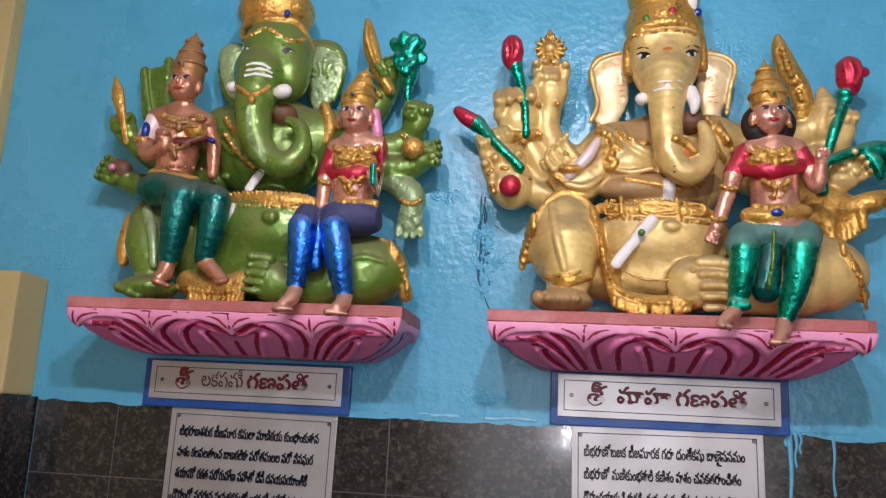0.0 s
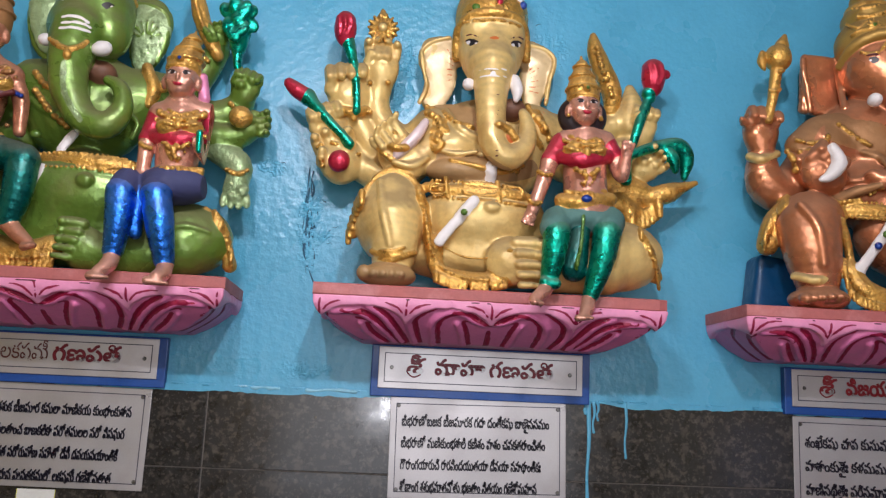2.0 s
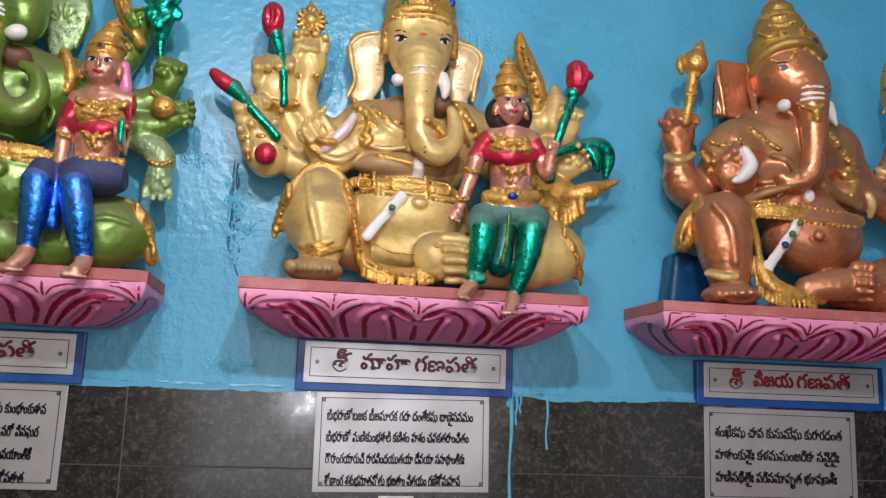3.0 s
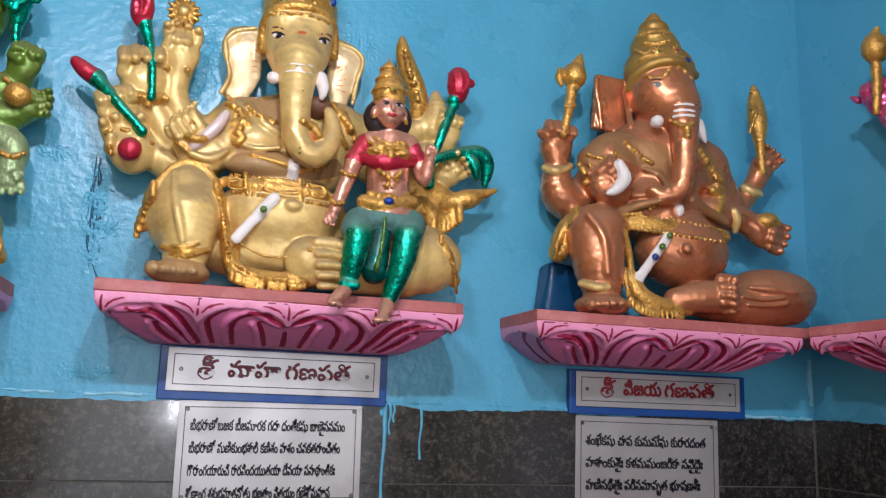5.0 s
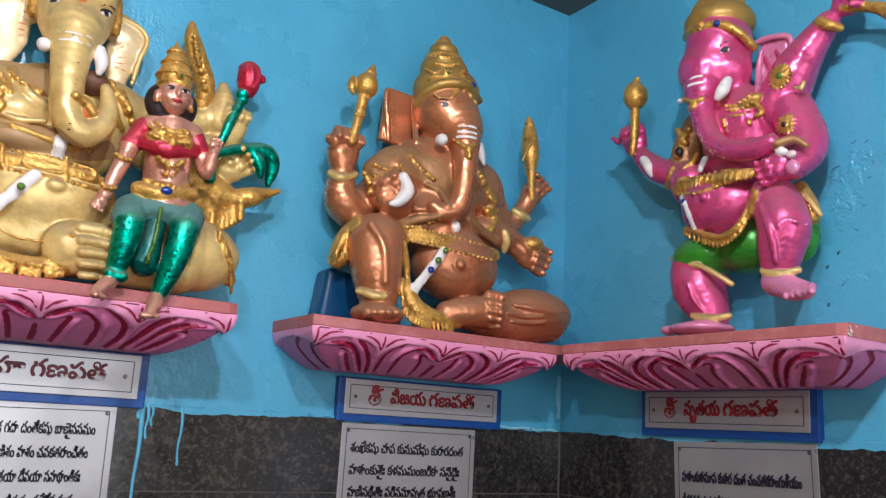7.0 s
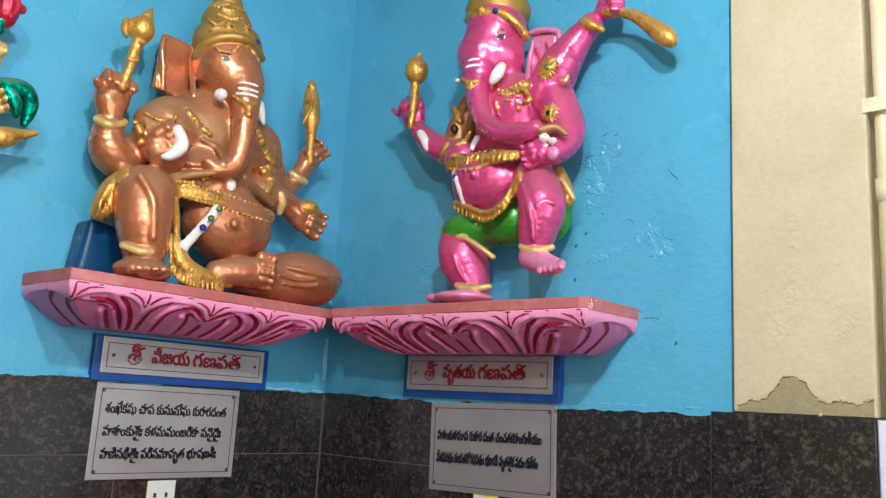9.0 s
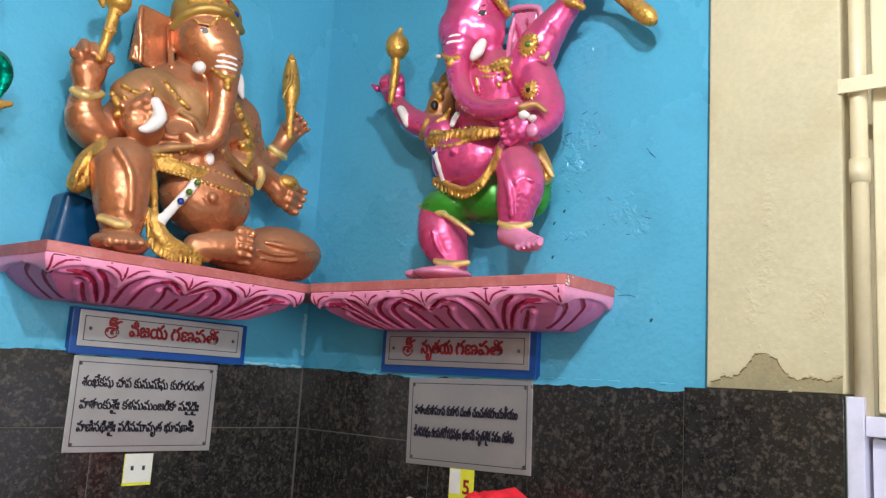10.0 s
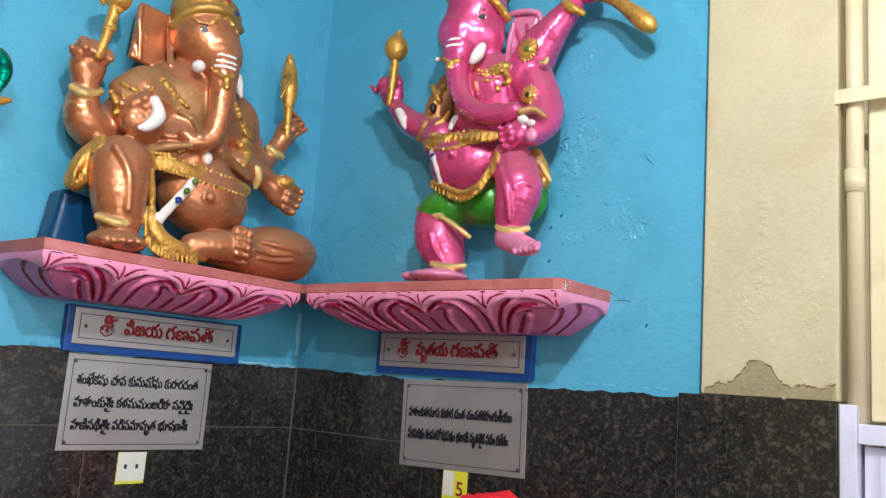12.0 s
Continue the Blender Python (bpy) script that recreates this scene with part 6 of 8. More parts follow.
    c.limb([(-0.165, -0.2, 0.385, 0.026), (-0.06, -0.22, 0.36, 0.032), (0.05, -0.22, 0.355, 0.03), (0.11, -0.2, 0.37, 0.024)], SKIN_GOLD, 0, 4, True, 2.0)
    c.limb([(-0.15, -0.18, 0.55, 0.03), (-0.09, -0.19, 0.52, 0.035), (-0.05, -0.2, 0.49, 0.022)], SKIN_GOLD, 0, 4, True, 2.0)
    c.limb([(-0.165, -0.195, 0.412, 0.006), (-0.11, -0.222, 0.392, 0.008), (-0.05, -0.226, 0.402, 0.006)], GOLD_SKIN, 0.004)
    # shoulder ornaments, necklaces and belt
    c.beads([(-0.239, -0.12, 0.541), (-0.191, -0.15, 0.551), (-0.157, -0.16, 0.52), (-0.136, -0.165, 0.476)], 0.01, GOLD)
    c.beads([(-0.177, -0.155, 0.52), (-0.169, -0.165, 0.475), (-0.174, -0.165, 0.432)], 0.013, GOLD)
    c.beads([(-0.138, -0.165, 0.519), (-0.092, -0.18, 0.487), (-0.053, -0.19, 0.481)], 0.008, GOLD)
    c.beads([(0.132, -0.14, 0.559), (0.147, -0.15, 0.522), (0.156, -0.15, 0.488)], 0.013, GOLD)
    c.limb([(-0.121, -0.19, 0.382, 0.008), (-0.058, -0.2, 0.369, 0.008), (0.021, -0.205, 0.352, 0.008), (0.087, -0.19, 0.379, 0.008)], GOLD, 0.003)
    c.beads([(0.061, -0.2, 0.367), (0.086, -0.195, 0.348), (0.111, -0.19, 0.331)], 0.01, GOLD)
    c.limb([(-0.138, -0.16, 0.538, 0.011), (-0.1, -0.18, 0.482, 0.013), (-0.052, -0.19, 0.452, 0.013)], GOLD_SKIN, 0.004)
    c.limb([(-0.183, -0.16, 0.438, 0.01), (-0.162, -0.175, 0.418, 0.011), (-0.147, -0.175, 0.435, 0.01)], GOLD, 0.003)
    c.beads([(0.109, -0.15, 0.537), (0.126, -0.155, 0.485), (0.148, -0.15, 0.448)], 0.01, GOLD)
    c.limb([(-0.185, -0.2, 0.297, 0.016), (-0.106, -0.238, 0.283, 0.017), (-0.028, -0.245, 0.281, 0.017), (0.051, -0.235, 0.279, 0.017), (0.108, -0.21, 0.277, 0.016)], GOLD, 0.003, 5, flat=0.5)
    c.slab((-0.067, -0.238, 0.289), (0.026, 0.006, 0.010), GOLD, 0.002, soft=0.005)
    c.beads([(-0.171, -0.21, 0.315), (-0.106, -0.238, 0.307), (-0.029, -0.245, 0.306), (0.05, -0.235, 0.303), (0.104, -0.21, 0.301)], 0.006, GOLD)
    c.beads([(-0.178, -0.21, 0.269), (-0.105, -0.238, 0.259), (-0.028, -0.245, 0.257), (0.051, -0.235, 0.255), (0.105, -0.21, 0.254)], 0.006, GOLD)
    c.limb([(-0.135, -0.235, 0.315, 0.008), (-0.13, -0.238, 0.271, 0.008)], GOLD, 0.002)
    c.limb([(0.009, -0.245, 0.311, 0.008), (0.014, -0.247, 0.263, 0.008)], GOLD, 0.002)
    stole(c, (-0.056, -0.248, 0.253), (-0.147, -0.258, 0.133), 0.015, ((0.3, GEM_GREEN),))
    stole(c, (-0.005, -0.205, 0.37), (-0.008, -0.218, 0.321), 0.015, ())
    # raised leg, its fluted cloth and foot
    c.ball((-0.282, -0.18, 0.208), (0.101, 0.082, 0.133), GOLD_SKIN, 0.02)
    c.limb([(-0.275, -0.21, 0.193, 0.081), (-0.269, -0.225, 0.127, 0.068), (-0.27, -0.225, 0.08, 0.058)], GOLD_SKIN, 0.02)
    c.limb([(-0.316, -0.235, 0.297, 0.009), (-0.3, -0.268, 0.195, 0.011), (-0.28, -0.265, 0.112, 0.008)], GOLD_SKIN, 0.008)
    c.limb([(-0.384, -0.17, 0.156, 0.013), (-0.367, -0.19, 0.25, 0.011), (-0.329, -0.2, 0.314, 0.009), (-0.282, -0.205, 0.337, 0.013), (-0.231, -0.2, 0.314, 0.013), (-0.193, -0.2, 0.248, 0.014), (-0.176, -0.21, 0.151, 0.014)], GOLD, 0.004, 5)
    fringe(c, [(-0.397, -0.165, 0.148), (-0.381, -0.18, 0.219), (-0.367, -0.185, 0.259)], 0.01, GOLD, 8)
    fringe(c, [(-0.21, -0.21, 0.277), (-0.185, -0.215, 0.197), (-0.172, -0.23, 0.108), (-0.151, -0.24, 0.053)], 0.008, GOLD, 16)
    c.limb([(-0.328, -0.25, 0.096, 0.009), (-0.27, -0.265, 0.084, 0.011), (-0.214, -0.25, 0.097, 0.009)], GOLD, 0.003)
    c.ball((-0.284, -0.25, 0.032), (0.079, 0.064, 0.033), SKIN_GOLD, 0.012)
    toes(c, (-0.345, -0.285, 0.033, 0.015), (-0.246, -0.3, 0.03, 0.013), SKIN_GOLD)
    # gold hem across the lap
    c.limb([(-0.163, -0.21, 0.135, 0.025), (-0.143, -0.235, 0.054, 0.023), (-0.067, -0.245, 0.033, 0.023), (0.04, -0.245, 0.039, 0.02)], GOLD, 0.01)
    fringe(c, [(-0.156, -0.262, 0.034), (-0.098, -0.265, 0.014), (-0.023, -0.265, 0.013), (0.038, -0.26, 0.026)], 0.007, GOLD, 20)
    c.beads([(-0.146, -0.24, 0.123), (-0.1, -0.255, 0.096), (-0.04, -0.258, 0.099), (0.006, -0.25, 0.118)], 0.007, GOLD)
    # lying leg, sole turned out
    c.ball((0.356, -0.17, 0.134), (0.145, 0.095, 0.104), GOLD_SKIN, 0.025)
    c.limb([(0.322, -0.21, 0.081, 0.065), (0.18, -0.225, 0.072, 0.058), (0.047, -0.235, 0.087, 0.058)], GOLD_SKIN, 0.02)
    c.ball((0.06, -0.25, 0.093), (0.079, 0.037, 0.064), GOLD_SKIN, 0.012)
    long_toes(c, (0.079, -0.275, 0.135, 0.017), (0.088, -0.278, 0.021, 0.013), GOLD_SKIN, (0.045, 0, 0))
    c.limb([(0.403, -0.2, 0.214, 0.009), (0.453, -0.19, 0.154, 0.011), (0.477, -0.185, 0.077, 0.019)], GOLD, 0.004)
    fringe(c, [(0.427, -0.2, 0.199), (0.469, -0.19, 0.131), (0.485, -0.185, 0.054)], 0.007, GOLD, 12)
    # arms with flowers, a disc, a sweet
    c.limb([(-0.153, -0.09, 0.5, 0.067), (-0.251, -0.08, 0.463, 0.05), (-0.321, -0.08, 0.512, 0.044), (-0.342, -0.09, 0.579, 0.037), (-0.326, -0.1, 0.665, 0.037)], GOLD_SKIN, 0.015)
    hand(c, (-0.333, -0.11, 0.685, 0.050), (0.0, 1), GOLD_SKIN, bent=0.6)
    c.ball((-0.336, -0.12, 0.796), (0.042, 0.016, 0.043), GOLD, 0.003)
    c.rosette((-0.336, -0.13, 0.796), 0.044, 14, GOLD, GOLD_SKIN)
    c.limb([(-0.338, -0.12, 0.832, 0.02), (-0.339, -0.12, 0.854, 0.007)], GOLD, 0.003)
    c.limb([(-0.231, -0.08, 0.395, 0.057), (-0.325, -0.08, 0.416, 0.047), (-0.397, -0.09, 0.514, 0.037)], GOLD_SKIN, 0.015)
    hand(c, (-0.428, -0.11, 0.598, 0.062), (-0.15, 1), GOLD_SKIN, fist=True)
    c.limb([(-0.44, -0.13, 0.53, 0.014), (-0.405, -0.145, 0.522, 0.015), (-0.37, -0.13, 0.535, 0.014)], GOLD, 0.004)
    c.limb([(-0.398, -0.155, 0.521, 0.011), (-0.403, -0.155, 0.603, 0.012), (-0.417, -0.15, 0.675, 0.013), (-0.436, -0.14, 0.74, 0.02)], TEAL, 0.003)
    rose(c, (-0.447, -0.14, 0.781), 0.033, 1, RED)
    c.limb([(-0.262, -0.08, 0.341, 0.057), (-0.364, -0.08, 0.371, 0.047), (-0.434, -0.09, 0.433, 0.037)], GOLD_SKIN, 0.015)
    hand(c, (-0.478, -0.11, 0.485, 0.052), (-0.4, 1), GOLD_SKIN, fist=True)
    c.limb([(-0.41, -0.155, 0.423, 0.013), (-0.474, -0.155, 0.488, 0.013), (-0.524, -0.14, 0.542, 0.018), (-0.543, -0.13, 0.564, 0.025)], TEAL, 0.003)
    c.limb([(-0.543, -0.13, 0.564, 0.023), (-0.574, -0.13, 0.583, 0.023), (-0.599, -0.13, 0.603, 0.017)], RED, 0.004)
    hand(c, (-0.442, -0.115, 0.385, 0.058), (-0.35, 1), GOLD_SKIN, bent=0.5)
    c.beads([(-0.49, -0.15, 0.37), (-0.475, -0.155, 0.335), (-0.435, -0.16, 0.318), (-0.40, -0.155, 0.335)], 0.009, GOLD)
    c.ball((-0.438, -0.168, 0.366), (0.031, 0.026, 0.033), RED, 0.002)
    # near arm with a broken tusk held over the knee
    c.limb([(-0.163, -0.14, 0.492, 0.056), (-0.201, -0.17, 0.395, 0.048), (-0.248, -0.18, 0.365, 0.038)], GOLD_SKIN, 0.015)
    hand(c, (-0.27, -0.19, 0.411, 0.048), (-0.6, 0.5), GOLD_SKIN, bent=0.3)
    c.limb([(-0.199, -0.22, 0.48, 0.011), (-0.224, -0.225, 0.435, 0.017), (-0.273, -0.225, 0.38, 0.013)], WHITE_PINK, 0.003)
    c.beads([(-0.255, -0.15, 0.518), (-0.278, -0.17, 0.481), (-0.288, -0.18, 0.447)], 0.01, GOLD)
    c.limb([(-0.30, -0.16, 0.395, 0.03), (-0.275, -0.18, 0.36, 0.034), (-0.225, -0.19, 0.352, 0.032)], GOLD_SKIN, 0.008)
    c.limb([(-0.335, -0.165, 0.43, 0.008), (-0.318, -0.19, 0.395, 0.010), (-0.27, -0.215, 0.352, 0.008)], GOLD, 0.003)
    for k in range(4):
        c.limb([(-0.315 + 0.018 * k, -0.205, 0.405 + 0.012 * k, 0.011), (-0.335 + 0.016 * k, -0.222, 0.43 + 0.014 * k, 0.010), (-0.33 + 0.016 * k, -0.236, 0.452 + 0.014 * k, 0.007)], GOLD_SKIN, 0.003, 3)
    for a, b in (((-0.385, 0.40), (-0.34, 0.445)), ((-0.36, 0.53), (-0.305, 0.545)), ((-0.365, 0.62), (-0.305, 0.625))):
        c.beads([(a[0], -0.135, a[1]), ((a[0] + b[0]) / 2, -0.155, (a[1] + b[1]) / 2 - 0.01), (b[0], -0.135, b[1])], 0.009, GOLD)
    # arms on the other side: goad, rose, blue lotus stem, gourd
    c.limb([(0.117, -0.08, 0.526, 0.068), (0.272, -0.07, 0.511, 0.058), (0.371, -0.08, 0.548, 0.044), (0.411, -0.09, 0.582, 0.034)], GOLD_SKIN, 0.015)
    c.limb([(0.425, -0.1, 0.553, 0.04), (0.43, -0.1, 0.615, 0.034), (0.425, -0.1, 0.668, 0.015)], GOLD_SKIN, 0.01)
    c.limb([(0.366, -0.1, 0.594, 0.02), (0.366, -0.11, 0.655, 0.030), (0.331, -0.11, 0.735, 0.030), (0.313, -0.11, 0.79, 0.023), (0.308, -0.11, 0.83, 0.01)], GOLD, 0.004)
    c.beads([(0.313, -0.14, 0.78), (0.324, -0.145, 0.725), (0.346, -0.145, 0.664), (0.364, -0.14, 0.615)], 0.01, GOLD)
    c.limb([(0.237, -0.08, 0.436, 0.067), (0.388, -0.08, 0.461, 0.05), (0.461, -0.09, 0.515, 0.037)], GOLD_SKIN, 0.015)
    hand(c, (0.467, -0.11, 0.557, 0.04), (0.1, 1), GOLD_SKIN, fist=True)
    c.limb([(0.418, -0.15, 0.472, 0.013), (0.437, -0.155, 0.535, 0.015), (0.468, -0.14, 0.62, 0.015)], TEAL, 0.003)
    rose(c, (0.486, -0.14, 0.695), 0.036, 1, RED)
    c.ball((0.523, -0.14, 0.707), (0.017, 0.013, 0.015), RED, 0.003)
    c.limb([(0.472, -0.14, 0.641, 0.023), (0.475, -0.14, 0.629, 0.017)], TEAL, 0.003)
    c.limb([(0.399, -0.16, 0.362, 0.015), (0.401, -0.165, 0.428, 0.015), (0.438, -0.165, 0.452, 0.015), (0.5, -0.15, 0.477, 0.018), (0.561, -0.14, 0.483, 0.026), (0.589, -0.13, 0.448, 0.025), (0.583, -0.13, 0.392, 0.01)], TEAL, 0.003, 5)
    c.limb([(0.517, -0.15, 0.472, 0.016), (0.541, -0.15, 0.44, 0.02), (0.549, -0.15, 0.406, 0.011)], TEAL, 0.003)
    hand(c, (0.476, -0.11, 0.423, 0.04), (0.6, 0.5), GOLD_SKIN, bent=0.6)
    c.limb([(0.352, -0.09, 0.37, 0.057), (0.435, -0.09, 0.34, 0.05), (0.498, -0.1, 0.324, 0.033)], GOLD, 0.012)
    c.limb([(0.471, -0.11, 0.328, 0.023), (0.528, -0.12, 0.341, 0.031), (0.575, -0.12, 0.36, 0.018), (0.621, -0.12, 0.379, 0.008)], GOLD, 0.004)
    fringe(c, [(0.418, -0.12, 0.256), (0.467, -0.12, 0.259), (0.508, -0.12, 0.294)], 0.013, GOLD, 8)
    c.limb([(0.383, -0.1, 0.301, 0.049), (0.424, -0.1, 0.286, 0.039)], GOLD, 0.01)
    # modelled ornament: belt plaques, hems, bangles, folds
    c.limb([(-0.177, -0.235, 0.296, 0.004), (-0.139, -0.242, 0.296, 0.004), (-0.137, -0.242, 0.272, 0.004), (-0.175, -0.235, 0.272, 0.004), (-0.177, -0.235, 0.296, 0.004)], GOLD, 0.002, 3)
    c.limb([(-0.082, -0.245, 0.3, 0.005), (-0.001, -0.248, 0.301, 0.005), (0.002, -0.248, 0.273, 0.005), (-0.079, -0.245, 0.273, 0.004), (-0.082, -0.245, 0.3, 0.005)], GOLD, 0.002, 3)
    c.limb([(0.03, -0.245, 0.301, 0.005), (0.076, -0.24, 0.297, 0.005), (0.078, -0.24, 0.272, 0.005), (0.032, -0.245, 0.275, 0.005), (0.03, -0.245, 0.301, 0.005)], GOLD, 0.002, 3)
    c.beads([(-0.199, -0.22, 0.262), (-0.184, -0.225, 0.194), (-0.169, -0.235, 0.118), (-0.139, -0.25, 0.066), (-0.081, -0.258, 0.037), (-0.009, -0.258, 0.033)], 0.007, GOLD)
    c.limb([(-0.144, -0.24, 0.127, 0.004), (-0.086, -0.25, 0.097, 0.004), (-0.013, -0.252, 0.094, 0.004), (0.052, -0.245, 0.121, 0.005)], GOLD, 0.003)
    c.limb([(-0.309, -0.262, 0.098, 0.004), (-0.277, -0.268, 0.095, 0.006), (-0.238, -0.262, 0.109, 0.004)], GOLD, 0.002)
    c.limb([(-0.31, -0.262, 0.075, 0.004), (-0.274, -0.27, 0.071, 0.006), (-0.23, -0.262, 0.086, 0.004)], GOLD, 0.002)
    c.beads([(-0.193, -0.17, 0.527), (-0.165, -0.18, 0.508), (-0.152, -0.18, 0.478), (-0.163, -0.18, 0.435)], 0.012, GOLD)
    c.beads([(-0.146, -0.175, 0.53), (-0.109, -0.19, 0.498), (-0.063, -0.2, 0.482)], 0.008, GOLD)
    c.beads([(0.101, -0.16, 0.568), (0.128, -0.16, 0.538), (0.155, -0.155, 0.51), (0.172, -0.15, 0.471)], 0.012, GOLD)
    c.beads([(0.086, -0.165, 0.538), (0.113, -0.165, 0.5), (0.133, -0.16, 0.462)], 0.008, GOLD)
    c.beads([(-0.356, -0.14, 0.579), (-0.329, -0.15, 0.569), (-0.302, -0.14, 0.587)], 0.008, GOLD)
    c.beads([(-0.405, -0.145, 0.504), (-0.371, -0.15, 0.492), (-0.345, -0.14, 0.511)], 0.01, GOLD)
    c.beads([(-0.502, -0.14, 0.41), (-0.48, -0.15, 0.426), (-0.448, -0.145, 0.422)], 0.008, GOLD)
    c.limb([(-0.338, -0.15, 0.449, 0.009), (-0.292, -0.165, 0.42, 0.012), (-0.248, -0.17, 0.417, 0.009)], GOLD, 0.005)
    c.limb([(-0.28, -0.17, 0.373, 0.008), (-0.229, -0.18, 0.361, 0.011), (-0.188, -0.18, 0.388, 0.008)], GOLD_SKIN, 0.006)
    c.roughen(0.0008, 0.035, 2)
    c.roughen(0.0004, 0.012, 22)
    c.crop(2, low=0.0)
    c.crop(1, high=0.0)
    ob = c.fire("elephant_headed_statue")
    ob.matrix_basis = pose(0.475, 0, ZS)
    return tagged(ob, "pale gold seated elephant-headed statue holding red roses", "statue", "elephant-headed statues")


def copper_statue():
    c = Clay((-0.60, -0.37, -0.012), (0.70, 0.03, 1.05), 0.0043, [COPPER])
    c.stand = np.array((-1.4, -2.45, -0.28))
    c.ball((0.062, -0.11, 0.541), (0.2, 0.126, 0.152), COPPER, 0.03)
    c.ball((0.096, -0.175, 0.234), (0.161, 0.106, 0.121), COPPER, 0.03)
    c.ball((0.029, -0.13, 0.376), (0.168, 0.115, 0.112), COPPER, 0.03)
    c.ball((-0.125, -0.12, 0.512), (0.096, 0.089, 0.089), COPPER, 0.03)
    c.ball((0.229, -0.11, 0.524), (0.087, 0.087, 0.107), COPPER, 0.03)
    c.ball((0.076, -0.238, 0.23), (0.018, 0.016, 0.018), COPPER, 0.005)
    c.limb([(0.041, -0.245, 0.222, 0.005), (0.057, -0.248, 0.205, 0.005), (0.093, -0.245, 0.216, 0.005)], COPPER, 0.002)
    # breast plate of dull gold
    c.limb([(-0.215, -0.15, 0.508, 0.04), (-0.15, -0.152, 0.567, 0.038), (-0.07, -0.16, 0.564, 0.04), (0.016, -0.175, 0.524, 0.041)], COPPER_GOLD, 0.02)
    c.limb([(-0.11, -0.2, 0.545, 0.045), (-0.02, -0.22, 0.525, 0.045), (0.04, -0.225, 0.485, 0.035)], COPPER_GOLD, 0, 4, True, 2.0)
    c.limb([(0.17, -0.18, 0.585, 0.03), (0.22, -0.175, 0.53, 0.036), (0.25, -0.16, 0.47, 0.03)], COPPER_GOLD, 0, 4, True, 2.0)
    c.beads([(-0.258, -0.175, 0.487), (-0.219, -0.185, 0.478), (-0.162, -0.19, 0.492), (-0.137, -0.18, 0.542)], 0.007, GOLD)
    c.beads([(-0.109, -0.185, 0.569), (-0.066, -0.2, 0.528), (-0.017, -0.205, 0.499)], 0.007, GOLD)
    c.beads([(0.185, -0.16, 0.585), (0.229, -0.16, 0.531), (0.27, -0.155, 0.488)], 0.01, GOLD)
    c.beads([(0.244, -0.16, 0.464), (0.249, -0.165, 0.424), (0.231, -0.17, 0.382)], 0.017, GOLD)
    c.limb([(-0.145, -0.19, 0.407, 0.007), (-0.084, -0.215, 0.389, 0.011), (-0.008, -0.225, 0.407, 0.007)], COPPER, 0.006)
    c.limb([(-0.256, -0.18, 0.469, 0.009), (-0.223, -0.185, 0.448, 0.012), (-0.182, -0.19, 0.463, 0.009)], COPPER, 0.006)
    c.limb([(0.228, -0.16, 0.452, 0.013), (0.282, -0.15, 0.432, 0.015), (0.29, -0.15, 0.384, 0.011)], COPPER, 0.006)
    c.limb([(0.023, -0.225, 0.393, 0.007), (0.072, -0.23, 0.413, 0.009), (0.128, -0.22, 0.403, 0.007)], COPPER, 0.006)
    # head turned aside, trunk
    c.ball((0.038, -0.16, 0.765), (0.114, 0.11, 0.118), COPPER, 0.02)
    c.ball((0.065, -0.2, 0.702), (0.086, 0.082, 0.082), COPPER, 0.025)
    c.limb([(0.062, -0.22, 0.713, 0.072), (0.06, -0.255, 0.625, 0.049), (0.056, -0.268, 0.535, 0.040), (0.05, -0.268, 0.462, 0.036), (0.032, -0.262, 0.408, 0.035), (-0.012, -0.25, 0.386, 0.030), (-0.045, -0.242, 0.40, 0.020)], COPPER, 0.012, 5)
    c.slab((-0.112, -0.088, 0.728), (0.062, 0.014, 0.098), COPPER, 0.008, (0, 4, 0), 0.012)
    c.limb([(-0.101, -0.07, 0.773, 0.046), (-0.082, -0.075, 0.774, 0.046), (-0.086, -0.075, 0.699, 0.042), (-0.079, -0.08, 0.648, 0.042)], COPPER, 0.006, flat=0.5)
    c.limb([(-0.168, -0.102, 0.805, 0.010), (-0.168, -0.105, 0.76, 0.010), (-0.158, -0.106, 0.698, 0.009), (-0.15, -0.102, 0.638, 0.008)], COPPER, 0.004)
    c.limb([(-0.068, -0.12, 0.777, 0.011), (-0.062, -0.125, 0.706, 0.011), (-0.05, -0.12, 0.65, 0.011)], COPPER, 0.006)
    # crown
    c.ball((0.04, -0.15, 0.846), (0.119, 0.111, 0.088), GOLD_DULL, 0.004)
    c.limb([(-0.077, -0.15, 0.769, 0.013), (-0.063, -0.2, 0.808, 0.017), (-0.014, -0.235, 0.835, 0.017), (0.061, -0.235, 0.849, 0.017), (0.152, -0.19, 0.834, 0.015)], GOLD_DULL, 0.004, 5)
    c.ball((0.027, -0.15, 0.921), (0.085, 0.081, 0.058), GOLD_DULL, 0.003)
    c.ball((0.022, -0.15, 0.957), (0.069, 0.069, 0.027), GOLD, 0.002)
    c.ball((0.022, -0.15, 0.99), (0.052, 0.052, 0.031), GOLD_DULL, 0.003)
    c.limb([(0.02, -0.15, 1.01, 0.033), (0.02, -0.15, 1.031, 0.021), (0.02, -0.15, 1.052, 0.006)], GOLD, 0.003)
    c.beads([(-0.063, -0.185, 0.922), (-0.039, -0.205, 0.91), (0.001, -0.21, 0.916), (0.064, -0.19, 0.944)], 0.007, GOLD)
    c.beads([(-0.046, -0.18, 0.949), (-0.005, -0.195, 0.947), (0.052, -0.18, 0.971)], 0.006, GOLD)
    c.rosette((-0.002, -0.218, 0.882), 0.021, 8, GOLD, GEM_GREEN)
